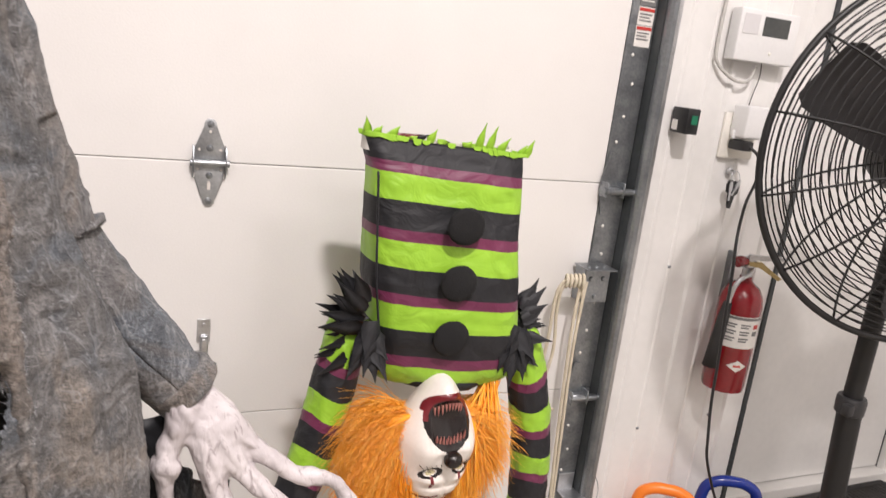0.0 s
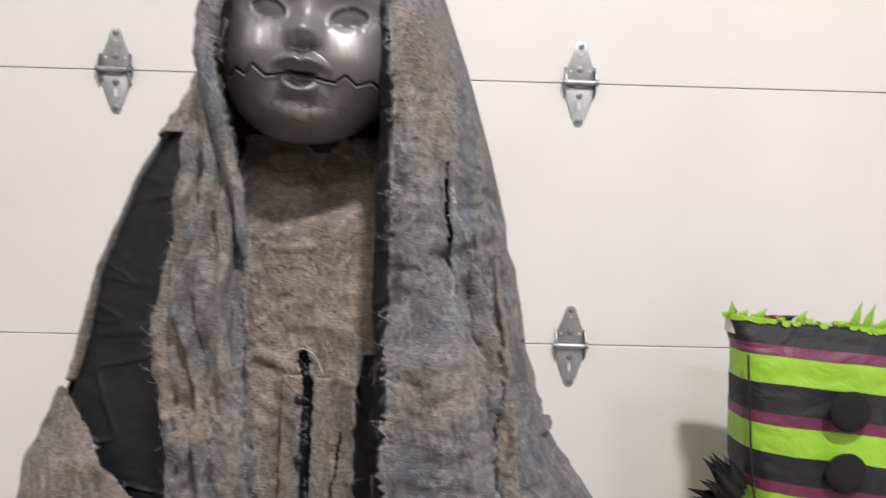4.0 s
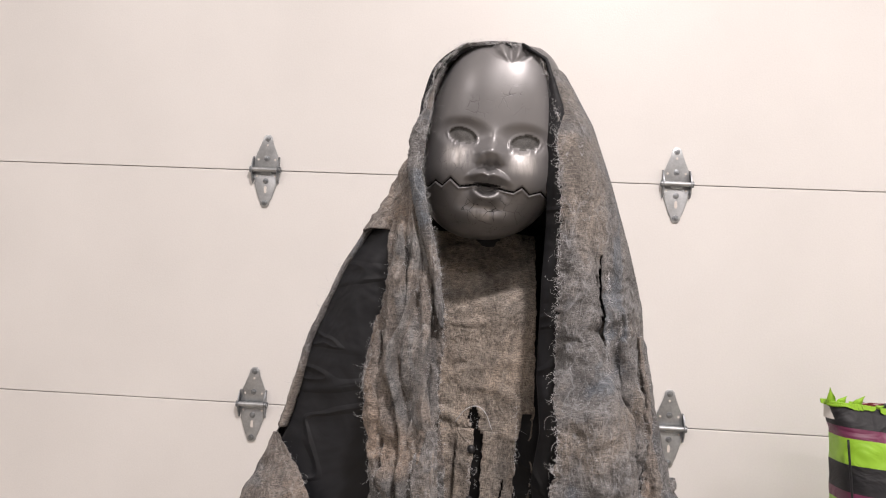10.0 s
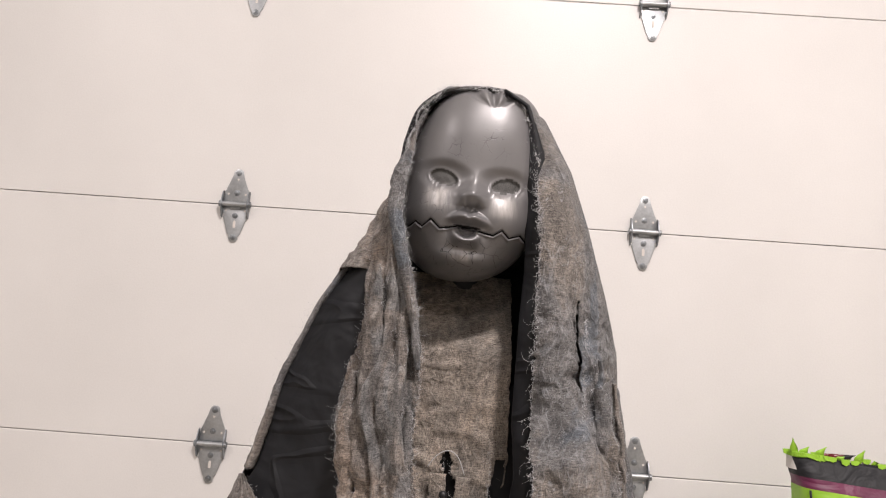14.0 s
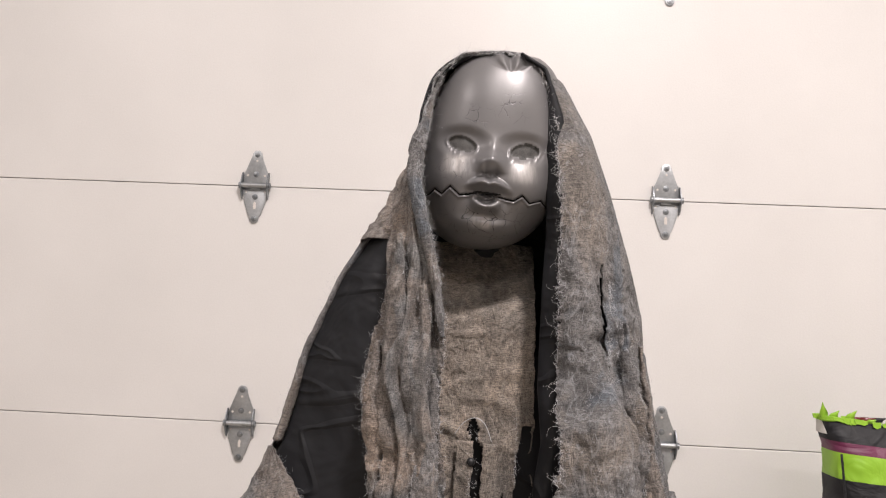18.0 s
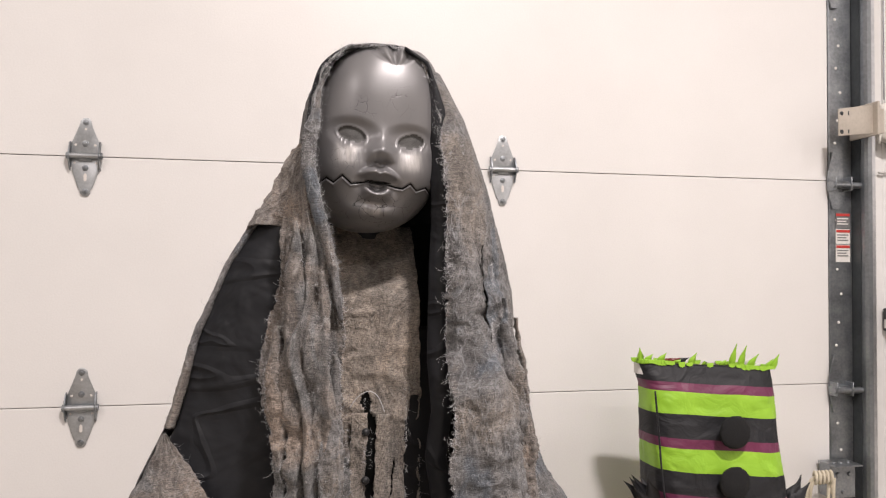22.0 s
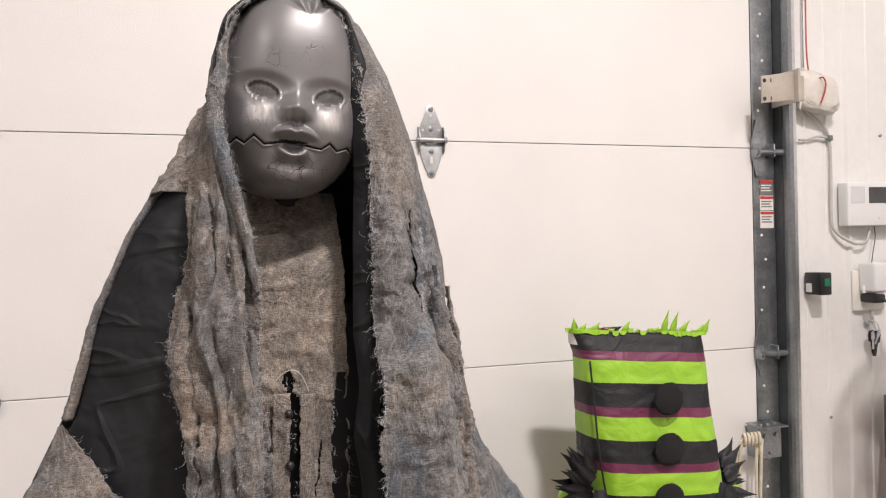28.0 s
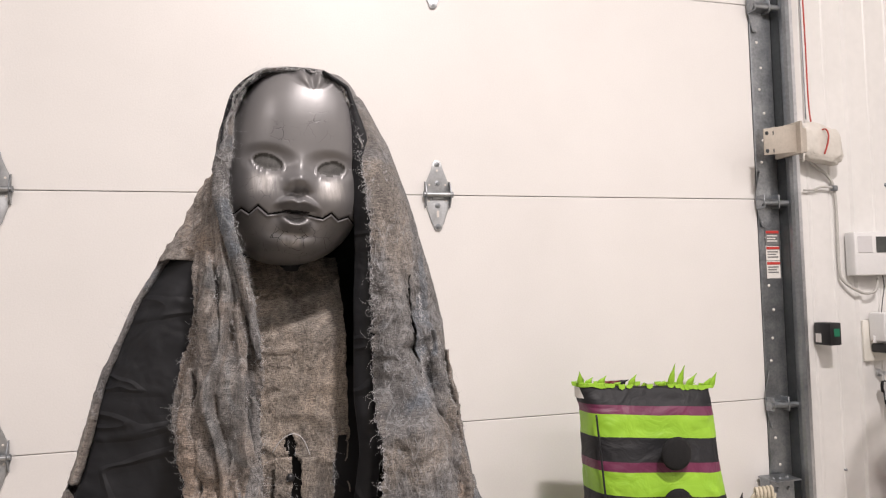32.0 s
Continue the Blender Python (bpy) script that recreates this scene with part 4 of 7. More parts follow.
# ---- ceiling lamp housings, out of view; the last two belong to added fill ----
for x, y, turn, _, span in LAMPS:
    e = span / 2 + 0.02
    lamp = thing("shop_light", (0, 0, 0), "unseen white ceiling lamp housing, two inferred and two added as fill", "ceiling light", "ceiling shop lights")
    part("housing", B(-e, e, -0.085, 0.085, CEIL - 0.040, CEIL - 0.001, 0.006, 2), WHITE_PLASTIC, lamp)
    part("end_cap", B(-e - 0.012, -e - 0.001, -0.083, 0.083, CEIL - 0.042, CEIL - 0.002, 0.002, 1), WHITE_PLASTIC, lamp)
    part("end_cap", B(e + 0.001, e + 0.012, -0.083, 0.083, CEIL - 0.042, CEIL - 0.002, 0.002, 1), WHITE_PLASTIC, lamp)
    lamp.matrix_world = pose(x, y, 0, 0, 0, turn)

# ---- cloth and doll materials ----


def gauze(name, warm, cool, light, seed):
    """Loose cheesecloth dyed in blotches: slubby warp and weft with dark gaps between, highlights painted along the
    fold crests.
    """
    m, t, b = nodes_of(name)
    c = t.nodes.new("ShaderNodeTexCoord")
    off = t.nodes.new("ShaderNodeMapping")
    off.inputs["Location"].default_value = (seed, seed * 0.7, 0)
    t.links.new(c.outputs["Object"], off.inputs["Vector"])
    v = off.outputs["Vector"]
    blot = noise_node(t, v, 7.0, 5, 0.6, 0.9)
    mid = noise_node(t, coords(t, (34, 34, 13)), 1.0, 5, 0.6, 0.9)
    half = tuple((a + k) / 2 for a, k in zip(warm, cool))
    col = ramp(t, blot, [(0.36, warm), (0.45, half), (0.52, tuple(0.8 * h for h in half)), (0.58, cool)])
    col = mixed(t, 0.60, col, ramp(t, mid, [(0.32, (0.38, 0.38, 0.39)), (0.5, (1.0, 1.0, 1.0)), (0.70, (1.55, 1.50, 1.45))]), "MULTIPLY")
    warp = noise_node(t, coords(t, (2300, 2300, 170)), 1.0, 2, 0.5)
    weft = noise_node(t, coords(t, (170, 170, 2300)), 1.0, 2, 0.5)
    slack = noise_node(t, v, 120, 3, 0.6, 0.4)
    weave = maths(t, "ADD", maths(t, "MULTIPLY", maths(t, "MAXIMUM", warp, weft), 0.62), maths(t, "MULTIPLY", maths(t, "MULTIPLY", warp, weft), 0.75))
    weave = maths(t, "ADD", weave, maths(t, "MULTIPLY", slack, 0.14))
    thread = ramp(t, weave, [(0.46, (0.35, 0.35, 0.36)), (0.58, (0.92, 0.92, 0.92)), (0.71, (1.78, 1.76, 1.73))])
    col = mixed(t, 1.0, col, thread, "MULTIPLY")
    stray = maths(t, "ABSOLUTE", maths(t, "SUBTRACT", noise_node(t, coords(t, (46, 46, 17)), 1.0, 3, 0.6, 1.6), 0.5))
    col = mixed(t, ramp(t, stray, [(0.0, (0.55, 0.55, 0.55)), (0.006, (0, 0, 0))]), col, light)
    fold = maths(t, "ABSOLUTE", maths(t, "SUBTRACT", noise_node(t, coords(t, (1.0, 1.0, 0.55)), 26, 3, 0.5, 1.2), 0.5))
    # highlight put into the colour along the crests that the bump raises
    col = mixed(t, ramp(t, fold, [(0.0, (0.22, 0.22, 0.22)), (0.024, (0, 0, 0))]), col, light)
    t.links.new(col, b.inputs["Base Color"])
    b.inputs["Roughness"].default_value = 0.95
    b.inputs["Sheen Weight"].default_value, b.inputs["Sheen Roughness"].default_value = 0.10, 0.6
    wr = noise_node(t, coords(t, (1, 1, 0.7)), 48, 4, 0.6, 0.8)
    n = bumped(t, b, weave, 0.85, 0.0010)
    n = bumped(t, b, wr, 0.80, 0.0046, n)
    bumped(t, b, maths(t, "MULTIPLY", fold, -1.0), 0.85, 0.012, n)
    return m


GAUZE_BROWN = gauze("brown_grey_gauze", (0.176, 0.142, 0.117), (0.102, 0.102, 0.103), (0.40, 0.385, 0.37), 0.0)
GAUZE_GREY = gauze("slate_grey_gauze", (0.136, 0.121, 0.108), (0.074, 0.083, 0.096), (0.40, 0.41, 0.43), 3.1)
GAUZE_BLUE = gauze("blue_grey_gauze", (0.142, 0.126, 0.114), (0.082, 0.092, 0.106), (0.48, 0.495, 0.51), 5.3)
GAUZE_DRESS = gauze("tan_grey_gauze", (0.232, 0.195, 0.162), (0.170, 0.152, 0.134), (0.42, 0.38, 0.33), 7.7)
THREAD = plain("pale_loose_thread", (0.36, 0.36, 0.37), (0.56, 0.56, 0.57), 0.9, 0, 40, 300, 0.0)


def black_cloth():
    m, t, b = nodes_of("black_polyester_lining")
    v = coords(t)
    n1, n2 = noise_node(t, v, 9, 5, 0.55, 0.7), noise_node(t, v, 500, 2)
    t.links.new(ramp(t, n1, [(0.3, (0.0085, 0.009, 0.0108)), (0.7, (0.0125, 0.013, 0.0155))]), b.inputs["Base Color"])
    b.inputs["Roughness"].default_value = 0.55
    b.inputs["Specular IOR Level"].default_value = 0.30
    n = bumped(t, b, n2, 0.2, 0.0006)
    rot = t.nodes.new("ShaderNodeMapping")
    rot.inputs["Rotation"].default_value, rot.inputs["Scale"].default_value = (0, radians(-30), 0), (5.0, 5.0, 13.0)
    t.links.new(v, rot.inputs["Vector"])
    fold = maths(t, "ABSOLUTE", maths(t, "SUBTRACT", noise_node(t, rot.outputs["Vector"], 1.0, 2, 0.45, 0.7), 0.5))
    crease = ramp(t, fold, [(0.0, (1, 1, 1)), (0.035, (0.25, 0.25, 0.25)), (0.11, (0, 0, 0))])
    n = bumped(t, b, crease, 0.6, 0.004, n)
    bumped(t, b, noise_node(t, v, 11, 3, 0.5, 0.6), 0.6, 0.02, n)
    return m


LINING = black_cloth()


def doll_paint():
    """Satin pewter paint with hairline cracks and rubbed pale streaks under the eyes, the right one also a painted
    highlight.
    """
    m, t, b = nodes_of("cracked_pewter_paint")
    v = coords(t)
    warp = t.nodes.new("ShaderNodeTexNoise")
    warp.inputs["Scale"].default_value, warp.inputs["Detail"].default_value = 45, 4
    t.links.new(v, warp.inputs["Vector"])
    add = t.nodes.new("ShaderNodeVectorMath")
    add.operation = "MULTIPLY_ADD"
    add.inputs[1].default_value = (0.018,) * 3
    t.links.new(warp.outputs["Color"], add.inputs[0])
    t.links.new(v, add.inputs[2])
    vor = t.nodes.new("ShaderNodeTexVoronoi")
    vor.feature = "DISTANCE_TO_EDGE"
    vor.inputs["Scale"].default_value = 75
    t.links.new(add.outputs[0], vor.inputs["Vector"])
    line = ramp(t, vor.outputs["Distance"], [(0.0, (1, 1, 1)), (0.026, (0, 0, 0))])
    where = t.nodes.new("ShaderNodeAttribute")
    where.attribute_name = "cracked"
    sep = t.nodes.new("ShaderNodeSeparateColor")
    t.links.new(where.outputs["Color"], sep.inputs[0])
    patch = ramp(t, noise_node(t, v, 70, 2), [(0.42, (0, 0, 0)), (0.46, (1, 1, 1))])
    crack = mixed(t, 1.0, mixed(t, 1.0, line, sep.outputs[0], "MULTIPLY"), patch, "MULTIPLY")
    n1, n2 = noise_node(t, v, 12, 4), noise_node(t, v, 300, 3)
    base = ramp(t, n1, [(0.3, (0.128, 0.126, 0.130)), (0.7, (0.170, 0.165, 0.166))])
    streak = noise_node(t, coords(t, (110, 60, 16)), 1.0, 5, 0.65)
    # rubbed streaks; under the right eye they also paint in the cheek highlight
    worn = mixed(t, 1.0, ramp(t, streak, [(0.36, (0, 0, 0)), (0.62, (0.85, 0.85, 0.85))]), sep.outputs[1], "MULTIPLY")
    base = mixed(t, worn, base, (0.42, 0.40, 0.385))
    base = mixed(t, crack, base, (0.006, 0.006, 0.006))
    t.links.new(base, b.inputs["Base Color"])
    b.inputs["Metallic"].default_value = 0.25
    t.links.new(ramp(t, n1, [(0.3, (0.33,) * 3), (0.7, (0.41,) * 3)]), b.inputs["Roughness"])
    n = bumped(t, b, n2, 0.08, 0.0006)
    inv = maths(t, "SUBTRACT", 1.0, crack)
    bumped(t, b, inv, 0.35, 0.0006, n)
    return m


DOLL_PAINT = doll_paint()
GAP_BLACK = plain("black_gap", (0.004, 0.004, 0.004), (0.008, 0.008, 0.008), 0.8, bump=0)


def mesh_screen():
    m, t, b = nodes_of("fine_wire_mesh")
    v = coords(t)
    ws = []
    for axis in ("X", "Z"):
        w = t.nodes.new("ShaderNodeTexWave")
        w.bands_direction = axis
        w.inputs["Scale"].default_value, w.inputs["Distortion"].default_value = 260.0, 0.5
        t.links.new(v, w.inputs["Vector"])
        ws.append(w.outputs["Fac"])
    f = maths(t, "MAXIMUM", *ws)
    t.links.new(ramp(t, f, [(0.45, (0.012, 0.012, 0.012)), (0.92, (0.085, 0.082, 0.078))]), b.inputs["Base Color"])
    b.inputs["Roughness"].default_value, b.inputs["Metallic"].default_value = 0.65, 0.1
    bumped(t, b, f, 0.4, 0.0005)
    return m


EYE_MESH = mesh_screen()


def bone():
    m, t, b = nodes_of("pale_painted_bone")
    v = coords(t)
    n1, n2, n3 = noise_node(t, v, 16, 5, 0.6), noise_node(t, coords(t, (90, 90, 30)), 1.0, 5, 0.6, 1.2), noise_node(t, v, 300, 2)
    c = ramp(t, n1, [(0.3, (0.38, 0.345, 0.355)), (0.7, (0.60, 0.56, 0.57))])
    # crease shade put into the colour, in the hollows of the bump below
    c = mixed(t, ramp(t, n2, [(0.34, (0.65, 0.65, 0.65)), (0.45, (0, 0, 0))]), c, (0.20, 0.165, 0.17))
    t.links.new(c, b.inputs["Base Color"])
    b.inputs["Roughness"].default_value = 0.42
    n = bumped(t, b, n2, 0.5, 0.004)
    bumped(t, b, n3, 0.1, 0.0005, n)
    return m


BONE = bone()


def cloth(name, place, rows, cols, material, parent, label="", folds=(0.004, 26.0), crumple=0.003, fray=0.004, seed=0.0, thick=0.0014, hole=None, hang=1.0, grain=(46.0, 30.0), pleat=(0.0, 1.0), pin=0.0, amp=None):
    """A sheet of cloth: place(u, v) gives the smooth sheet, v running down it; crumples and frayed borders are laid over it."""
    P = np.zeros((rows + 1, cols + 1, 3))
    for i in range(rows + 1):
        for j in range(cols + 1):
            P[i, j] = place(j / cols, i / rows)
    du = np.gradient(P, axis=1)
    dv = np.gradient(P, axis=0)
    N = np.cross(du, dv)
    N /= np.linalg.norm(N, axis=2, keepdims=True) + 1e-9
    U = du / (np.linalg.norm(du, axis=2, keepdims=True) + 1e-9)
    for i in range(rows + 1):
        for j in range(cols + 1):
            p = Vector(P[i, j]) + Vector((seed, seed * 1.7, -seed))
            d = folds[0] * noise.noise(Vector((p.x * folds[1], p.y * folds[1], p.z * folds[1] * 0.16 * hang)))
            d += folds[0] * 0.6 * (abs(noise.noise(Vector((p.x * folds[1] * 2.1, p.y * folds[1] * 2, p.z * folds[1] * 0.5)))) - 0.3)
            w = Vector((noise.noise(p * 13.0), noise.noise(p * 13.0 + Vector((5, 0, 0))), noise.noise(p * 13.0 + Vector((9, 0, 0))))) * 0.022
            q = p + w
            for k, part_amp in ((1.0, 0.9), (2.1, 0.6), (4.3, 0.3)):
                n0 = noise.noise(Vector((q.x * grain[0] * k, q.y * grain[0] * k, q.z * grain[1] * k)))
                d += crumple * part_amp * (0.36 - 1.15 * abs(n0) ** 0.85 + 0.8 * n0)
            if pleat[0]:
                s = (j / cols) * pleat[1] + 0.55 * noise.noise(Vector((seed, 0, p.z * 5.0))) + 0.22 * noise.noise(Vector((seed, 4, p.z * 21.0)))
                f = s - math.floor(s)
                d += pleat[0] * (f / 0.82 if f < 0.82 else (1 - f) / 0.18) * (0.6 + 0.8 * abs(noise.noise(Vector((math.floor(s) * 3.7, seed, p.z * 7)))))
            if amp:
                d *= amp(j / cols, P[i, j][2])
            if pin:
                d *= min(1.0, (i / rows) * pin + 0.05)
            P[i, j] += N[i, j] * d
            e = j / cols
            if fray and (e < 0.06 or e > 0.94):
                k = (0.06 - e) / 0.06 if e < 0.5 else (e - 0.94) / 0.06
                w = 0.5 * noise.noise(Vector((p.z * 38, seed, 0))) + 0.45 * noise.noise(Vector((p.z * 210, seed, 3))) + 0.8 * noise.noise(Vector((p.z * 700, seed, 5)))
                P[i, j] += U[i, j] * fray * k * w
    Q = P - N * thick
    n = (rows + 1) * (cols + 1)
    idx = lambda i, j: i * (cols + 1) + j
    keep = np.ones((rows, cols), bool)
    if hole:
        for i in range(rows):
            for j in range(cols):
                keep[i, j] = not hole((j + 0.5) / cols, (i + 0.5) / rows)
    faces = []
    for i in range(rows):
        for j in range(cols):
            if not keep[i, j]:
                continue
            a, b, c, d = idx(i, j), idx(i, j + 1), idx(i + 1, j + 1), idx(i + 1, j)
            faces += [(a, b, c, d), (a + n, d + n, c + n, b + n)]
            for di, dj, e0, e1 in ((-1, 0, a, b), (1, 0, c, d), (0, -1, d, a), (0, 1, b, c)):
                ii, jj = i + di, j + dj
                if not (0 <= ii < rows and 0 <= jj < cols and keep[ii, jj]):
                    faces.append((e0, e0 + n, e1 + n, e1))
    me = bpy.data.meshes.new(name)
    me.from_pydata(np.concatenate([P.reshape(-1, 3), Q.reshape(-1, 3)]).tolist(), [], faces)
    me.materials.append(material)
    for poly in me.polygons:
        poly.use_smooth = True
    ob = new(name, me)
    ob.parent = parent
    ob.matrix_parent_inverse = parent.matrix_world.inverted()
    if label:
        ob["label"] = label
    return ob, P


def threads(name, lines, per, length, parent, seed, out=(0, -1, 0), width=0.00011):
    """Loose ends along frayed borders: fine curled strands, a few of them long."""
    rng = random.Random(seed)
    verts, faces = [], []
    for line, side in lines:
        tuft = [rng.random() for _ in range(9)]
        for k in range(int(len(line) * per)):
            f = rng.random()
            if tuft[int(f * 8.99)] < rng.random() * 0.9:
                continue
            p = Vector(line[int(f * (len(line) - 1))]) + Vector((0, -0.0006, rng.uniform(-0.002, 0.002)))
            ln = length * (0.18 + 0.30 * rng.random() + 0.9 * rng.random() ** 9)
            lead = side if side else rng.choice((-1, 1))
            d = Vector((lead * rng.uniform(0.0, 1.0), rng.uniform(-0.8, 0.1), rng.uniform(-1.2, 0.5))).normalized()
            axis = Vector((rng.uniform(-0.4, 0.4), rng.choice((-1, 1)), rng.uniform(-0.4, 0.4)))
            bend = rng.uniform(0.1, 0.75) * (1 if rng.random() < 0.7 else 1.6)
            pts = [p]
            steps = 7
            for s in range(steps):
                d = (d + axis.cross(d) * bend * rng.uniform(0.4, 1.4) + Vector((0, 0, -0.10))).normalized()
                pts.append(pts[-1] + d * ln / steps)
            base = len(verts)
            for s, q in enumerate(pts):
                w = width * (1 - 0.6 * s / steps)
                for a in range(3):
                    verts.append((q.x + w * math.cos(2.094 * a), q.y + w * 0.6 * math.sin(2.094 * a), q.z + w * math.sin(2.094 * a)))
            for s in range(steps):
                for a in range(3):
                    i0, i1 = base + s * 3 + a, base + s * 3 + (a + 1) % 3
                    faces.append((i0, i1, i1 + 3, i0 + 3))
    me = bpy.data.meshes.new(name)
    me.from_pydata(verts, [], faces)
    me.materials.append(THREAD)
    ob = new(name, me)
    ob.parent = parent
    ob.matrix_parent_inverse = parent.matrix_world.inverted()
    ob["kind"] = "stuff"
    ob["label"] = "pale frayed thread ends"
    return ob


# ---- the hooded doll: outlines as (height, x) ----
R_OUT = [(1.64, -0.395), (1.637, -0.36), (1.628, -0.341), (1.616, -0.325), (1.584, -0.305), (1.546, -0.284), (1.479, -0.260), (1.425, -0.243), (1.379, -0.2295), (1.333, -0.2185), (1.293, -0.2150), (1.275, -0.216), (1.241, -0.207), (1.196, -0.193), (1.126, -0.177), (1.06, -0.152), (0.98, -0.119), (0.86, -0.105), (0.66, -0.1), (0.0, -0.08)]
L_OUT = [(1.640, -0.405), (1.637, -0.421), (1.627, -0.443), (1.604, -0.463), (1.578, -0.475), (1.542, -0.484), (1.512, -0.488), (1.493, -0.503), (1.449, -0.526), (1.431, -0.538), (1.370, -0.576), (1.322, -0.596), (1.281, -0.613), (1.229, -0.627), (1.177, -0.641), (1.097, -0.681), (0.9, -0.705), (0.0, -0.73)]
R_IN = [(1.628, -0.385), (1.609, -0.353), (1.554, -0.331), (1.499, -0.325), (1.439, -0.323), (1.378, -0.324), (1.317, -0.325), (1.257, -0.326), (1.196, -0.320), (1.142, -0.327), (1.092, -0.319), (0.86, -0.308), (0.5, -0.30)]
L_PAN = [(1.628, -0.416), (1.60, -0.456), (1.55, -0.473), (1.50, -0.486), (1.432, -0.505), (1.380, -0.506), (1.322, -0.515), (1.288, -0.529), (1.254, -0.537), (1.207, -0.526), (1.171, -0.513), (1.100, -0.508), (0.9, -0.505), (0.5, -0.50)]
L_IN = [(1.628, -0.418), (1.601, -0.458), (1.575, -0.469), (1.534, -0.472), (1.494, -0.476), (1.475, -0.4765), (1.447, -0.471), (1.417, -0.463), (1.3925, -0.456), (1.362, -0.450), (1.3256, -0.4465), (1.306, -0.4445), (1.265, -0.448), (1.229, -0.4455), (1.193, -0.441), (1.139, -0.438), (0.5, -0.44)]
SIDE_Y = [(1.64, -0.80), (1.40, -0.80), (1.20, -0.79), (0.9, -0.76), (0.0, -0.72)]
BACK = [(1.64, 0.02), (1.60, 0.085), (1.50, 0.125), (1.35, 0.15), (1.1, 0.17), (0.0, 0.20)]

PL = -1.0
cloak = thing("hooded_cloak", (-0.40, -0.74, 0), "ragged grey gauze hooded cloak with black lining, draped over a doll", "cloak")


def wrap_back(u, v, inset=0.0):
    z = 1.638 - 1.628 * (v ** 1.35)
    xr, xl = along(R_OUT, z) - inset, along(L_OUT, z) + inset
    a = math.pi * u
    return ((xr + xl) / 2 + (xr - xl) / 2 * math.copysign(abs(math.cos(a)) ** 0.79, math.cos(a)), along(SIDE_Y, z) + max(along(BACK, z) - inset, 0.004) * math.sin(a), z - inset)


cloth("back_drape", wrap_back, 110, 70, GAUZE_GREY, cloak, "slate grey gauze back of the cloak", (0.016, 14.0), 0.003, 0.0, 1.3, amp=lambda u, z: min(1.0, 0.1 + min(u, 1 - u) / 0.15))
cloth("back_lining", lambda u, v: wrap_back(u, v, 0.030), 60, 36, LINING, cloak, "black fabric lining", (0.006, 16.0), 0.0015, 0.0, 2.9)


SLIT = [(1.44, -0.2735), (1.388, -0.2718), (1.357, -0.2691), (1.321, -0.2692), (1.276, -0.2683), (1.243, -0.257), (1.207, -0.256), (1.149, -0.2455), (1.10, -0.238), (0.5, -0.20)]
SLIT_LOW = [(1.245, -0.2325), (1.211, -0.2347), (1.180, -0.2398), (1.156, -0.233), (1.126, -0.2303), (1.0, -0.225)]


def down(v):
    return 1.600 - 1.105 * v ** 1.2


def right_panel(u, v):
    z = down(v)
    xo, xi = along(R_OUT, min(z, 1.634)) + 0.005, along(R_IN, z)
    yo = along(SIDE_Y, z) - 0.004
    yi = -0.868 - 0.030 * min(1.0, max(0.0, (1.57 - z) / 0.10))
    s = math.sin(u * math.pi / 2)
    x = xo + (xi - xo) * (u ** 1.25)
    step = min(1.0, max(0.0, (along(SLIT, z) + 0.0015 - x) / 0.003)) * min(1.0, max(0.0, (1.42 - z) / 0.05))
    clear = min(1.0, max(0.0, (along(SLIT_LOW, z) + 0.007 - x) / 0.007)) * min(1.0, max(0.0, (1.275 - z) / 0.05))
    return (x, yo + (yi - yo) * s - 0.012 * math.sin(u * math.pi) - 0.0085 * step - 0.034 * clear, z + 0.004 * (1 - u))


def slits_right(u, v):
    z = down(v)
    x = along(R_OUT, z) + (along(R_IN, z) - along(R_OUT, z)) * (u ** 1.25)
    w = 0.0009 * noise.noise(Vector((z * 34, 2, 0)))
    if 1.274 < z < 1.392 and abs(x - along(SLIT, z) - w) < 0.0009 * (1 - abs(z - 1.333) / 0.06) + 0.0006:
        return True
    if 0.98 < z < 1.246:
        gap = 0.0060 + 0.0035 * abs(math.sin((1.246 - z) / 0.0655 * math.pi))
        return abs(x - along(SLIT_LOW, z) - 0.0045 - 2 * w) < gap * min(1.0, (1.246 - z) / 0.02)
    return False


_, RP = cloth("right_panel", right_panel, 360, 96, GAUZE_GREY, cloak, "slate grey gauze front panel with torn slits", (0.015, 19.0), 0.0042, 0.005, 5.2, hole=slits_right, grain=(17.0, 40.0), pleat=(PL * 0.006, 2.2), pin=11.0, amp=lambda u, z: (0.16 + 0.84 * min(1.0, max(0.0, (1.49 - z) / 0.12))) * min(1.0, 0.1 + u / 0.16))


def left_panel(u, v):
    z = down(v)
    xo, xi = along(L_PAN, z), along(L_IN, z)
    yo = -0.815 - 0.045 * min(1.0, max(0.0, (1.5 - z) / 0.10))
    yi = -0.868 - 0.030 * min(1.0, max(0.0, (1.57 - z) / 0.12))
    s = math.sin(u * math.pi / 2)
    return (xo + (xi - xo) * u, yo + (yi - yo) * s - 0.010 * math.sin(u * math.pi), z)


_, LP = cloth("left_panel", left_panel, 360, 84, GAUZE_BROWN, cloak, "brown grey gauze front panel, crumpled", (0.036, 24.0), 0.0062, 0.005, 8.4, grain=(38.0, 18.0), pleat=(PL * 0.021, 3.4), pin=11.0, amp=lambda u, z: (0.16 + 0.84 * min(1.0, max(0.0, (1.45 - z) / 0.10))) * min(1.0, 0.25 + u / 0.15))


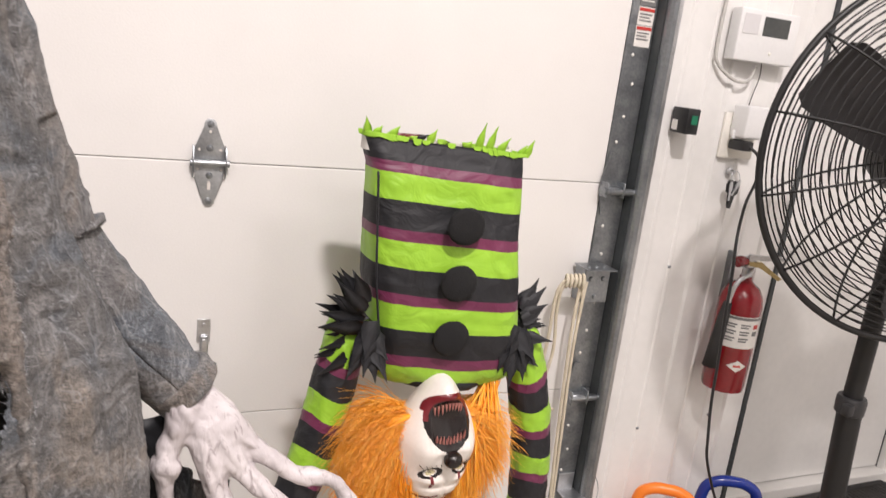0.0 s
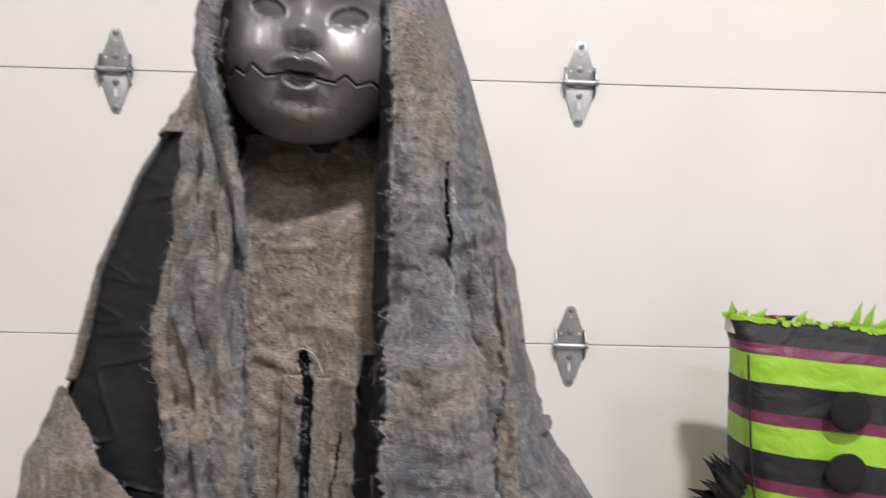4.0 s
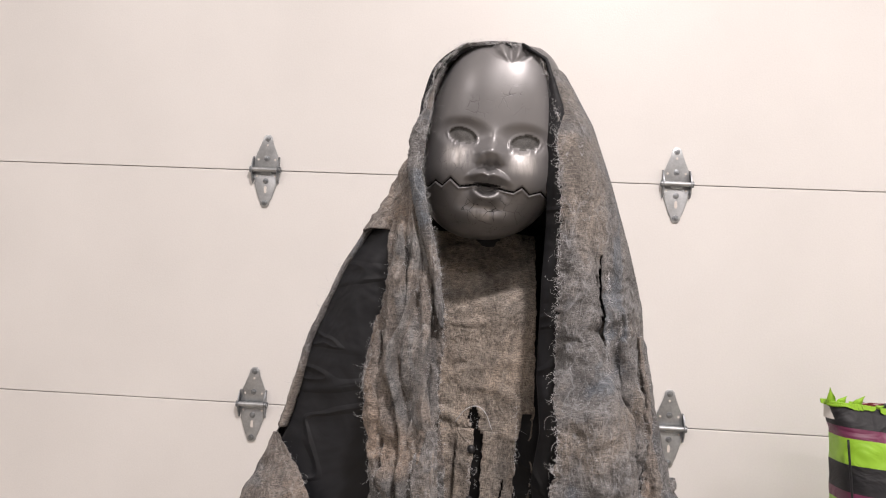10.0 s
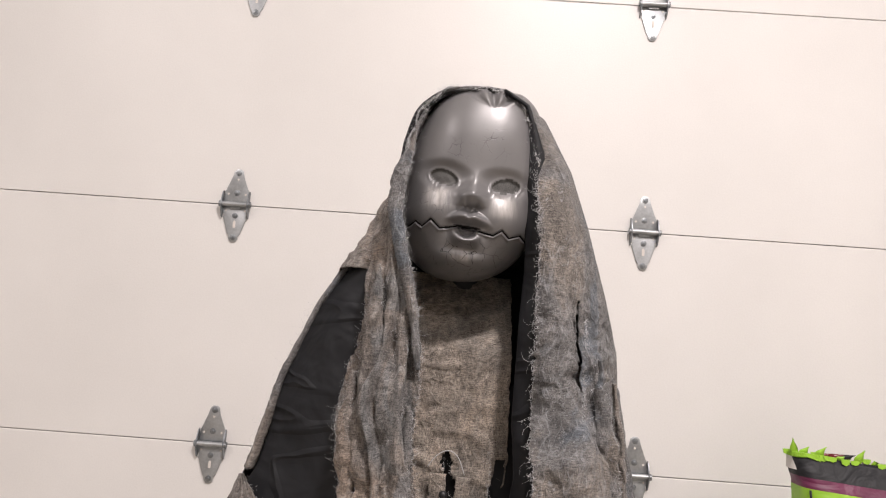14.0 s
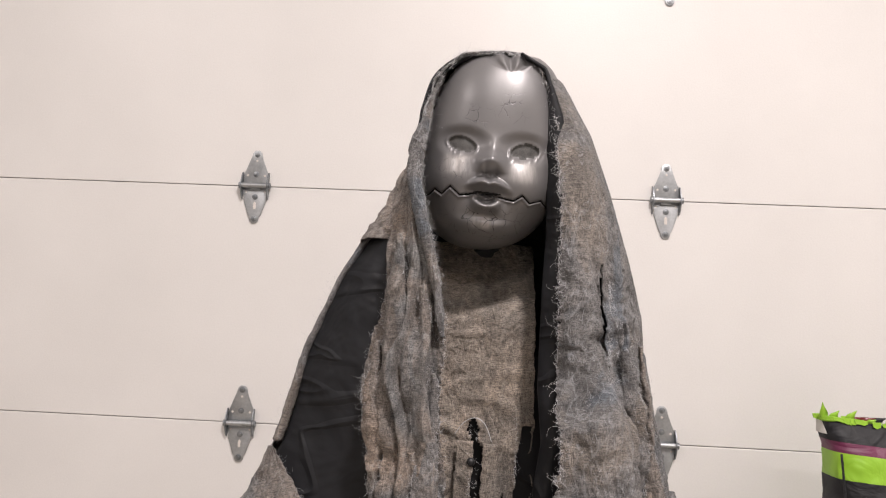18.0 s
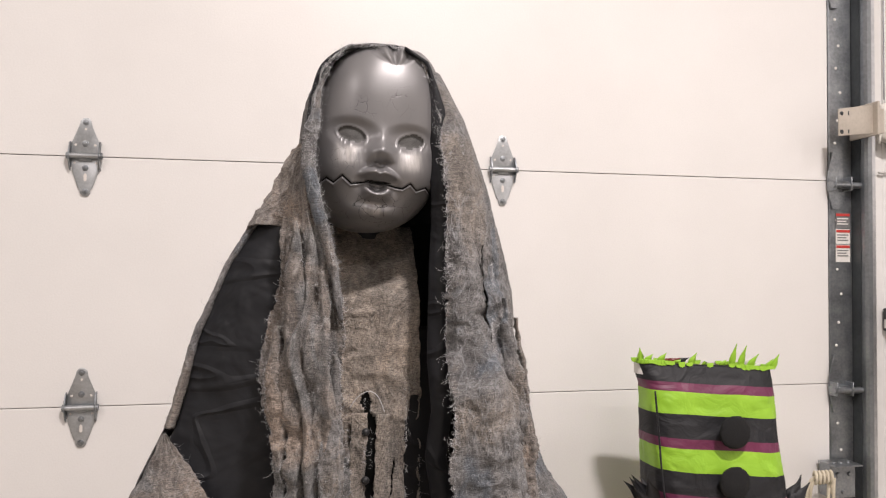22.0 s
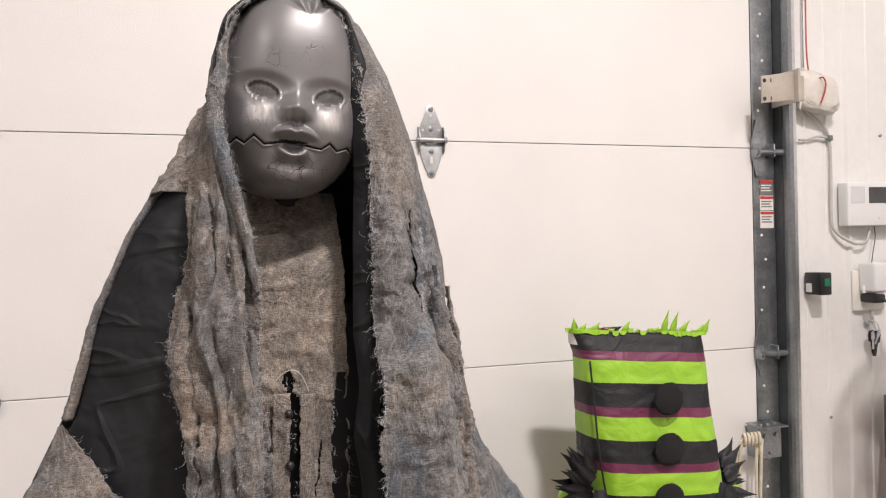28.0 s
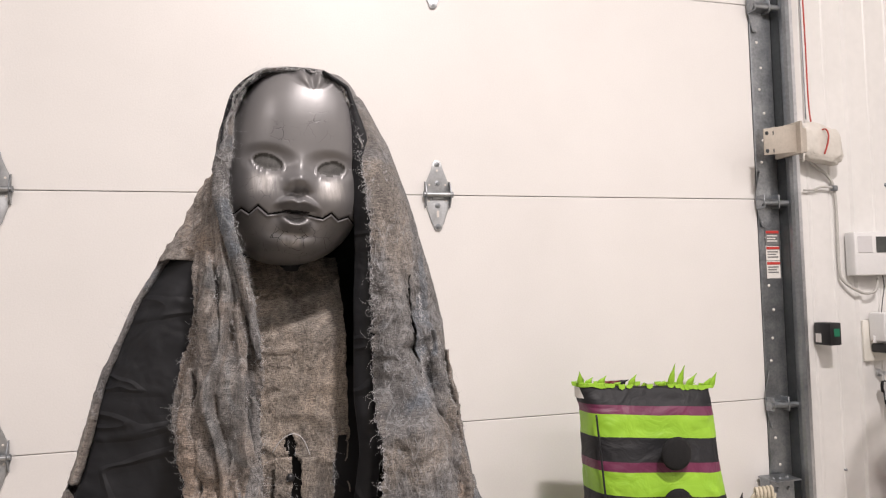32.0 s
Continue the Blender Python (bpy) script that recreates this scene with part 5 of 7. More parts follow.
def layer_strip(top, low, x_top, x_low, width, y):
    """A torn strip lying over the front panel, its borders wandering."""
    def place(u, v):
        z = top + (low - top) * v
        wander = 0.006 * noise.noise(Vector((z * 14, x_top * 50, 0))) + 0.003 * noise.noise(Vector((z * 45, x_top * 50, 2)))
        w = width * min(1.0, 0.12 + v * 6) * (0.85 + 0.5 * noise.noise(Vector((z * 17, x_top * 31, 5))))
        x = x_top + (x_low - x_top) * v + wander
        return (x + w * (u - 0.5), y - 0.006 * math.sin(u * math.pi) - 0.006 * min(1.0, v * 5), z)
    return place


LAYERS = []
for top, low, xt, xl, wd, yy, mt, look_words, sd3 in (
        (1.415, 0.80, -0.497, -0.487, 0.030, -0.897, GAUZE_BROWN, "torn tan gauze strip", 21.0),
        (1.270, 0.80, -0.452, -0.449, 0.022, -0.911, GAUZE_GREY, "pale frayed gauze strip", 24.0),
        (1.300, 0.80, -0.512, -0.496, 0.022, -0.886, GAUZE_BROWN, "torn grey gauze strip", 27.0),
        (1.360, 0.84, -0.468, -0.462, 0.020, -0.905, GAUZE_BROWN, "torn tan gauze strip", 35.0),
        (1.330, 0.84, -0.250, -0.214, 0.026, -0.884, GAUZE_GREY, "slate frayed gauze strip", 38.0),
        (1.305, 0.84, -0.227, -0.186, 0.018, -0.866, GAUZE_BROWN, "torn tan gauze strip", 41.0),
        (1.205, 0.84, -0.303, -0.296, 0.024, -0.906, GAUZE_BROWN, "torn brown gauze strip", 44.0),
        (1.250, 0.85, -0.255, -0.236, 0.020, -0.893, GAUZE_BLUE, "pale frayed gauze strip", 31.0)):
    _, G = cloth("gauze_strip", layer_strip(top, low, xt, xl, wd, yy), 200, 16, mt, cloak, look_words, (0.008, 40.0), 0.0042, 0.005, sd3, pin=9.0)
    LAYERS += [(G[:150, 0], -1), (G[:150, -1], 1)]


def left_flap(u, v):
    """The narrow upper fold beside the face that ends in a point."""
    z = 1.545 - 0.238 * v
    xi = along(L_IN, z) + 0.002
    w = 0.016 * (1 - v) ** 0.6 * min(1.0, 0.25 + v * 7) + 0.0015
    return (xi - w * (1 - u), -0.888 - 0.016 * min(1, v * 3) - 0.006 * math.sin(u * math.pi), z)


_, LF = cloth("left_fold", left_flap, 110, 14, GAUZE_BLUE, cloak, "pale narrow gauze fold beside the face", (0.003, 40.0), 0.0014, 0.003, 4.4, pin=8.0)


def shoulder_fold(u, v):
    """The gauze that falls from the hood to the shoulder."""
    z = 1.515 - 0.105 * v
    xo, xi = along(L_OUT, z) - 0.002, -0.478 - 0.022 * v
    return (xo + (xi - xo) * u, -0.802 - 0.045 * u - 0.008 * math.sin(u * math.pi), z + 0.006 * math.sin(u * 3.1))


cloth("shoulder_fold", shoulder_fold, 60, 30, GAUZE_BROWN, cloak, "tan gauze over the shoulder", (0.006, 34.0), 0.003, 0.003, 6.1)


def left_lining(u, v):
    z = 1.445 - 0.60 * v
    xo, xi = along(L_OUT, z) + 0.010, -0.485
    return (xo + (xi - xo) * u, -0.803 - 0.032 * math.sin(u * math.pi * 0.8), z)


cloth("side_lining", left_lining, 110, 50, LINING, cloak, "smooth black lining in broad folds", (0.006, 7.0), 0.0022, 0.0, 3.3, hang=3.0, grain=(7.0, 12.0))


def side_border(u, v):
    z = 1.445 - 0.272 * v
    x = along(L_OUT, z)
    return (x - 0.001 + 0.0095 * u, -0.800 - 0.010 * math.sin(u * 3.1), z)


_, SB = cloth("side_border", side_border, 130, 8, GAUZE_GREY, cloak, "pale gauze border", (0.002, 30.0), 0.0014, 0.003, 2.2)


def left_sleeve(u, v):
    z = 1.168 - 0.58 * v
    xo = along(L_OUT, z)
    xi = min(-0.50, -0.640 + 0.80 * (1.168 - z)) + 0.003 * noise.noise(Vector((z * 40, 1, 0)))
    bulge = math.sin(u * math.pi)
    return (xo + (xi - xo) * u, -0.814 - 0.034 * (u ** 0.5) * min(1, v * 9) - 0.02 * bulge * min(1, v * 3), z)


_, LS = cloth("sleeve", left_sleeve, 150, 50, GAUZE_BROWN, cloak, "tan gauze sleeve", (0.007, 34.0), 0.0022, 0.004, 9.9, pleat=(PL * 0.004, 5.0))


def right_lining(u, v):
    z = 1.625 - 1.1 * v
    k = min(1.0, max(0.0, (1.60 - z) / 0.05))
    xi = along(R_IN, z) + 0.010
    return (xi - (0.022 + 0.002 * min(1, max(0, (1.42 - z) / 0.05))) * k * (1 - u), -0.868 - 0.006 * math.sin(u * 3.1) - 0.010 * u, z)


cloth("front_lining", right_lining, 130, 18, LINING, cloak, "black lining edge beside the face", (0.003, 18.0), 0.0008, 0.0, 7.0)


RIM_IN = smooth_line([(-0.481, 0, 1.48), (-0.478, 0, 1.538), (-0.474, 0, 1.568), (-0.464, 0, 1.599), (-0.441, 0, 1.620), (-0.418, 0, 1.6270), (-0.396, 0, 1.6285), (-0.373, 0, 1.6255), (-0.351, 0, 1.611), (-0.336, 0, 1.575), (-0.327, 0, 1.535), (-0.324, 0, 1.48)], 101)
RIM_OUT = smooth_line([(-0.493, 0, 1.48), (-0.486, 0, 1.542), (-0.478, 0, 1.578), (-0.466, 0, 1.604), (-0.446, 0, 1.627), (-0.421, 0, 1.632), (-0.396, 0, 1.6345), (-0.366, 0, 1.6325), (-0.345, 0, 1.6265), (-0.327, 0, 1.6145), (-0.307, 0, 1.584), (-0.290, 0, 1.539), (-0.272, 0, 1.48)], 101)


def on_rim(line, u):
    k = min(int(u * 100), 99)
    return Vector(line[k]).lerp(Vector(line[k + 1]), u * 100 - k)


def hood_edge(u, v):
    """The gauze of the hood, from its frayed rim by the face back to the outline."""
    a, b = on_rim(RIM_IN, u), on_rim(RIM_OUT, u)
    s = min(1.0, v * 1.35)
    k = math.sin(s * math.pi / 2)
    p = a.lerp(b, k)
    ragged = (0.0016 * noise.noise(Vector((u * 60, 0, 1))) + 0.0014 * noise.noise(Vector((u * 190, 0, 4)))) * (1 - v) ** 4
    top = math.sin(math.pi * u)
    y = -0.886 + 0.014 * top + 0.088 * s ** 1.3 + 0.03 * max(0.0, v - 0.74) + 0.030 * min(1.0, max(0.0, (1.540 - p.z) / 0.05))
    return (p.x + ragged * (1 if u < 0.5 else -1), y, p.z + ragged * 0.6)


_, HE = cloth("hood_edge", hood_edge, 36, 150, GAUZE_BLUE, cloak, "frayed grey gauze hood edge", (0.004, 30.0), 0.0026, 0.0, 2.6, grain=(46.0, 26.0))


def hood_rim(u, v):
    """Black lining just inside the frayed rim."""
    a = on_rim(RIM_IN, u)
    d = (Vector((-0.398, 0, 1.545)) - a).normalized()
    inset = 0.0030 + 0.008 * max(0.0, u - 0.60) / 0.40
    p = a + d * (inset * (1 - v) - 0.004 * v)
    return (p.x, -0.872 + 0.014 * math.sin(math.pi * u) - 0.006 * v, p.z)


cloth("hood_lining", hood_rim, 10, 90, LINING, cloak, "black hood lining edge", (0.002, 30.0), 0.0008, 0.0, 1.1)

SL = [Vector((along(SLIT, z), -0.905, z)) for z in np.arange(1.10, 1.375, 0.002)]
threads("loose_threads", [(RP[:250, -1], -1), (RP[:250, -1], -1), (LP[:250, 0], -1), (LF[:, -1], 1), (LF[:, -1], 1), (SB[:, 0], -1), (LP[:250, -1], 1), (HE[0], 0), (HE[0], 0), (LS[:30, -1], 1), (SL, 0)] + LAYERS, 3.2, 0.016, cloak, 11)


def trailing(u, v):
    z = 0.80 - 0.62 * v
    return (-0.085 + 0.075 * u, -0.69 + 0.03 * math.sin(u * 6.0), z)


cloth("trailing_drape", trailing, 90, 24, GAUZE_BLUE, cloak, "grey gauze trailing below the arm", (0.008, 40.0), 0.003, 0.004, 4.0)
cloth("trailing_lining", lambda u, v: (-0.135 + 0.065 * u, -0.735 + 0.02 * u, 0.90 - 0.72 * v), 40, 12, LINING, cloak, "black lining below the arm", (0.004, 20.0), 0.001, 0.0, 4.6)


def arm_at(s):
    """The reaching arm: its middle line and half thickness."""
    pts = [(-0.256, -0.760, 1.32), (-0.228, -0.730, 1.20), (-0.188, -0.700, 1.085), (-0.126, -0.694, 0.995), (-0.060, -0.713, 0.925)]
    k = min(int(s * 4), 3)
    f = s * 4 - k
    p = Vector(pts[k]).lerp(Vector(pts[k + 1]), f)
    d = (Vector(pts[k + 1]) - Vector(pts[k])).normalized()
    return p, d, (0.060 - 0.030 * s) * (0.66 + 0.34 * min(1.0, s * 4))


def arm_sleeve(u, v):
    p, d, r = arm_at(v)
    a = 6.2832 * u
    n1 = Vector((0, -1, 0))
    n2 = d.cross(n1).normalized()
    sag = 0.010 * max(0, -math.sin(a)) * v
    q = p + (n1 * math.cos(a) + n2 * -math.sin(a)) * r
    return (q.x, q.y, q.z - sag)


cloth("arm_sleeve", arm_sleeve, 130, 70, GAUZE_BLUE, cloak, "blue grey gauze sleeve of the reaching arm", (0.012, 15.0), 0.0028, 0.0, 12.0, grain=(16.0, 26.0), amp=lambda u, z: 0.15 + 0.85 * min(1.0, max(0.0, (z - 0.91) / 0.08)))
bm = bmesh.new()
for k in range(3):
    p, d, r = arm_at(0.965 + 0.016 * k)
    n1 = Vector((0, -1, 0))
    n2 = d.cross(n1).normalized()
    tube(bm, [p + (n1 * math.cos(a) + n2 * math.sin(a)) * (r + 0.001 + 0.003 * noise.noise(Vector((math.cos(a) * 3, math.sin(a) * 3, k)))) for a in np.linspace(0, 6.2832, 40, endpoint=False)], 0.0066, 8, closed=True)
part("cuff", bm, GAUZE_BROWN, cloak, "gathered gauze cuff", 60)

# the dress under the cloak
dress = thing("gauze_dress", (-0.405, -0.83, 0), "tan grey gauze dress with a torn buttoned front", "dress")


def dress_front(u, v):
    z = 1.420 - 1.398 * (v ** 1.1)
    xl, xr = -0.480 - 0.03 * v, -0.341 + 0.02 * v
    if z < 1.21:
        xr -= 0.004 * noise.noise(Vector((z * 60, 0, 0))) + 0.003 * min(1.0, (1.21 - z) / 0.05)
    s = u * 2 - 1
    return (xl + (xr - xl) * u, -0.824 + 0.012 * s * s + 0.058 * max(0.0, (z - 1.325) / 0.09), z)


def dress_tear(u, v):
    z = 1.420 - 1.398 * (v ** 1.1)
    x = -0.480 - 0.03 * v + (0.139 + 0.05 * v) * u
    c = -0.4065 + 0.002 * noise.noise(Vector((z * 70, 4, 0))) + 0.0062 * max(0.0, min(1.0, (1.190 - z) / 0.012))
    if 0.70 < z < 1.214 and abs(x - c) < 0.0026 + 0.0060 * max(0, min(1, (1.190 - z) / 0.012)) + 0.0045 * max(0, 1 - abs(z - 1.200) / 0.012):
        return True
    if 0.7 < z < 1.206 and -0.350 - 0.006 * min(1, (1.206 - z) / 0.05) + 0.002 * noise.noise(Vector((z * 90, 8, 0))) < x < -0.337 - 0.10 * max(0.0, z - 1.17) + 0.002 * noise.noise(Vector((z * 80, 1, 0))):
        return True
    return 0.7 < z < 1.13 and abs(x - (-0.368 + 0.15 * (z - 1.13))) < 0.0012


_, DF = cloth("dress_front", dress_front, 330, 110, GAUZE_DRESS, dress, "tan gauze front with a torn slit", (0.004, 22.0), 0.0032, 0.002, 15.0, hole=dress_tear, grain=(16.0, 60.0))
cloth("underdress", lambda u, v: (-0.49 + 0.175 * u, -0.800 + 0.006 * (2 * u - 1) ** 2, 1.29 - 1.27 * v), 60, 24, LINING, dress, "black fabric under the dress", (0.004, 20.0), 0.001, 0.0, 16.0)
for x0, x1, z1, sd2 in ((-0.4255, -0.4065, 1.189, 17.0), (-0.3945, -0.379, 1.187, 19.0)):
    cloth("placket", lambda u, v: (x0 + (x1 - x0) * u - 0.01 * v, -0.8345 - 0.002 * math.sin(u * 3.1), z1 - 0.40 * v), 110, 14, GAUZE_DRESS, dress, "sewn gauze button strip", (0.003, 40.0), 0.0018, 0.003, sd2)
bm = bmesh.new()
tube(bm, smooth_line([(-0.428, -0.838, 1.196), (-0.418, -0.841, 1.210), (-0.405, -0.842, 1.216), (-0.394, -0.841, 1.209), (-0.386, -0.839, 1.190)], 24), 0.0005, 5)
part("stitching", bm, THREAD, dress, "pale loose cord")
for z in (1.166, 1.108, 1.03):
    part("button", lathe(bmesh.new(), [(0.0, 0.0046), (0.003, 0.0042), (0.0048, 0.002), (0.005, 0.0)], (-0.4085, -0.8368, z), (0, -1, 0), 16), BLACK_PLASTIC, dress, "small black button", 60)
threads("loose_threads", [(DF[80:220, -1], 1), ([Vector((-0.4065 + 0.004 * s, -0.838, z)) for z in np.arange(1.05, 1.21, 0.004) for s in (-1, 1)], 0), ([Vector((-0.358, -0.828, z)) for z in np.arange(1.08, 1.22, 0.003)], 1)], 3.0, 0.012, dress, 23)

# ---- the doll itself: head, neck, post and one hand in one mesh ----
HEAD = Vector((-0.4005, -0.826, 1.487))
FACE = (-0.3966, 1.514)
EYE_LINE, LENS_Y, LENS = -0.895, -1.685, (-0.402, 1.349)
ROLL = radians(5.6)
ZIG = [(-0.4700, 1.4575), (-0.4648, 1.4604), (-0.4589, 1.4660), (-0.4514, 1.4608), (-0.4425, 1.4690), (-0.4324, 1.4602), (-0.4149, 1.4630), (-0.4020, 1.4625), (-0.3887, 1.4590), (-0.3735, 1.4555), (-0.3646, 1.4610), (-0.3566, 1.4534), (-0.3447, 1.4568), (-0.3372, 1.4490), (-0.333, 1.4480)]


def hump(x, z, cx, cz, sx, sz, h):
    return h * math.exp(-((x - cx) / sx) ** 2 - ((z - cz) / sz) ** 2)


def zig_gap(x, z):
    """Distance in height from the broken jaw line, or a large number."""
    if not -0.469 < x < -0.334:
        return 1.0
    for (x0, z0), (x1, z1) in zip(ZIG, ZIG[1:]):
        if x0 <= x <= x1:
            return (z - (z0 + (z1 - z0) * (x - x0) / (x1 - x0))) / math.hypot(1.0, (z1 - z0) / (x1 - x0))
    return 1.0


def ease(a):
    a = min(1.0, max(0.0, a))
    return a * a * (3 - 2 * a)


def square_face(x, z):
    """Undo the slight turn of the face: features sit a little to one side."""
    return x + 0.0004, z


EYE = (0.0345, 0.0, 0.0154, 0.0090)


def eye_oval(x, z, s):
    """Below 1 inside the meshed opening: rounder below, flatter under the lid, tipped outwards."""
    dx = (x - EYE[0] * s) / EYE[2]
    dz = z - EYE[1] + 0.0016 * dx * s * -1.0 + 0.0010 * dx * dx
    return math.hypot(dx, dz / (EYE[3] * (1.0 if dz < 0 else 0.92)))


def ridge_at(z, top, crest, low):
    """0 at top and low, 1 at the crest."""
    return ease((top - z) / (top - crest)) if z > crest else 1 - ease((crest - z) / (crest - low))


def relief(x, z):
    """Height of the baby-doll face over a plain egg; x, z from the middle of the eyes, upright."""
    h = 0.0
    x, z = square_face(x, z)
    for s in (-1, 1):
        ex = EYE[0] * s
        r = math.hypot((x - ex + 0.001 * s) / 0.0270, (z - 0.0015) / (0.0158 if z > 0.0015 else 0.0150))
        h += -0.0056 * ease((1.30 - r) / 0.85)
        e = eye_oval(x, z, s)
        h += -0.0026 * ease((1.05 - e) / 0.12)
        h += hump(x, z, ex, -0.0005, 0.0150, 0.0085, 0.0020)
        low = ease((0.001 - z) / 0.005)
        h += 0.0016 * math.exp(-((e - 1.12) / 0.055) ** 2) * low - 0.0006 * math.exp(-((e - 1.28) / 0.07) ** 2) * low
        h += 0.0006 * math.exp(-((e - 1.16) / 0.06) ** 2) * (1 - low)
        h += hump(x, z, ex + 0.004 * s, 0.0240, 0.030, 0.0130, 0.0005)
        h += hump(x, z, 0.040 * s, -0.036, 0.023, 0.024, 0.0080)
        h += hump(x, z, 0.0112 * s, -0.0222, 0.0052, 0.0048, 0.0062)
        h += hump(x, z, 0.0062 * s, -0.0284, 0.0034, 0.0020, -0.0036)
        h += hump(x, z, 0.028 * s, 0.055, 0.032, 0.032, 0.0026)
        h += hump(x, z, 0.0205 * s, -0.0540, 0.0055, 0.0085, -0.0030)
        curl = math.sin(70 * (z + 0.45 * s * x)) if abs(x) > 0.03 else 0.0
        h += 0.0014 * curl * ease((z - 0.084) / 0.012) * ease((abs(x) - 0.03) / 0.01)
    h += hump(x, z, 0.0, -0.0182, 0.0122, 0.0105 if z > -0.0182 else 0.0062, 0.0160)
    h += hump(x, z, 0.0, -0.0030, 0.0085, 0.0120, 0.0030)
    h += hump(x, z, 0.0, -0.0318, 0.0032, 0.0028, -0.0018)
    bow = 0.0022 * math.exp(-(x / 0.0035) ** 2)
    arch = 0.0050 * (x / 0.017) ** 2
    h += 0.0132 * math.exp(-(abs(x) / 0.0180) ** 3.4) * ridge_at(z, -0.0308 - bow - arch, -0.0405 - bow - 0.5 * arch, -0.0512)
    h += -0.0048 * math.exp(-(x / 0.0130) ** 4) * ease((-0.0500 - z) / 0.0016) * ease((z + 0.0640 - 0.0125 * (x / 0.0135) ** 2) / 0.0030)
    h += 0.0095 * math.exp(-(abs(x) / 0.0150) ** 3.0) * ridge_at(z, -0.0600 + 0.0100 * (x / 0.0150) ** 2, -0.0665 + 0.0050 * (x / 0.0150) ** 2, -0.0755)
    if z < -0.0502:
        q = math.hypot(x / 0.0128, (z + 0.0505) / 0.0118)
        h += 0.0016 * math.exp(-((q - 0.86) / 0.055) ** 2) + 0.0012 * math.exp(-((q - 0.60) / 0.055) ** 2)
    h += hump(x, z, 0.0, -0.0770, 0.0180, 0.0046, -0.0034)
    h += hump(x, z, 0.0, -0.0885, 0.0270, 0.0130, 0.0070)
    if z > 0.082:
        ang = math.atan2(x - 0.010, z - 0.074)
        h += 0.0032 * math.sin(ang * 9 + 700 * (z - 0.082) * x) * ease((z - 0.084 - 0.25 * abs(x - 0.006)) / 0.008) * math.exp(-((x - 0.006) / 0.030) ** 4)
    return h


def head_mesh():
    """A round-cheeked egg, widest low down, with the face raised out of its front."""
    rows, cols = 400, 440
    verts, faces, mats, tint = [], [], [], []
    cr, sr = math.cos(ROLL), math.sin(ROLL)
    for i in range(rows + 1):
        ph = -math.pi / 2 + math.pi * i / rows
        up = math.sin(ph) > 0
        tall, p = (0.149, 3.4) if up else (0.079, 2.2)
        e = 2 / p
        Z = math.copysign(tall * abs(math.sin(ph)) ** e, math.sin(ph))
        wide = max(math.cos(ph), 0.0) ** e
        half = 0.0790 * wide
        lean = 0.10 * Z
        for j in range(cols):
            th = -math.pi + 2 * math.pi * (j / cols)
            th = th - 0.45 * math.sin(th)
            sx, sy = math.sin(th), -math.cos(th)
            n = (abs(sx) ** 2.3 + abs(sy) ** 2.3) ** (-1 / 2.3)
            X, Y = sx * n * half + lean, sy * n * (0.066 if sy < 0 else 0.072) * wide ** 0.9
            kind, under, cr_ = 0, 0.0, 0.0
            if sy < 0:
                k = (EYE_LINE - LENS_Y) / (HEAD.y + Y - LENS_Y)
                wx, wz = LENS[0] + (HEAD.x + X - LENS[0]) * k, LENS[1] + (HEAD.z + Z - LENS[1]) * k
                dx, dz = wx - FACE[0], wz - FACE[1]
                lx, lz = dx * cr - dz * sr, dx * sr + dz * cr
                front = min(1.0, max(0.0, -sy * n * 1.9)) * min(1.0, wide * 2.2)
                d = relief(lx, lz) * front
                g = zig_gap(wx, wz)
                if abs(g) < 0.010:
                    d += (-0.0034 * math.exp(-(g / 0.0010) ** 2) + 0.0016 * math.exp(-((g + 0.0024) / 0.0012) ** 2)) * front
                Y -= d
                lx, lz = square_face(lx, lz)
                eye = min(eye_oval(lx, lz, s) for s in (-1, 1))
                parting = abs(lx) < 0.0165 and abs(lz + 0.0512) < 0.0011 * (1 - (lx / 0.0165) ** 2)
                kind = 2 if eye < 1.0 else (1 if (abs(g) < 0.0007 and abs(lx) > 0.012) or parting else 0)
                under = max(math.exp(-((lx - s * 0.036) / 0.0150) ** 4 - ((lz + 0.024) / 0.0120) ** 4) for s in (-1, 1))
                under = max(under, 0.7 * math.exp(-(lx / 0.012) ** 4 - ((lz + 0.083) / 0.008) ** 4))
                cr_ = max(hump(lx, lz, 0.004, -0.083, 0.032, 0.015, 2.4), hump(lx, lz, 0.016, 0.044, 0.012, 0.016, 1.2), hump(lx, lz, -0.022, 0.031, 0.014, 0.010, 1.2), hump(lx, lz, -0.042, -0.030, 0.014, 0.011, 1.2))
            verts.append((HEAD.x + X, HEAD.y + Y, HEAD.z + Z))
            tint.append((cr_, under, 0.0, 1.0))
            mats.append(kind)
    for i in range(rows):
        for j in range(cols):
            a, b = i * cols + j, i * cols + (j + 1) % cols
            faces.append((a, b, b + cols, a + cols))
    return verts, faces, [mats[f[0]] for f in faces], tint


hv, hf, hm, ht = head_mesh()
bm = bmesh.new()
lathe(bm, [(0.040, 1.02), (0.040, 1.28), (0.034, 1.36), (0.030, 1.40), (0.030, 1.47)], (-0.40, -0.745, 0), seg=24, mat=3)
lathe(bm, [(0.0, 0.0), (0.16, 0.0), (0.16, 0.012), (0.02, 0.02), (0.02, 1.02), (0.045, 1.02)], (-0.40, -0.78, 0), seg=24, mat=3)
part_rest = bpy.data.meshes.new("doll_rest")
bmesh.ops.recalc_face_normals(bm, faces=bm.faces)
bm.to_mesh(part_rest)
bm.free()
bm = bmesh.new()
Yh = -0.715


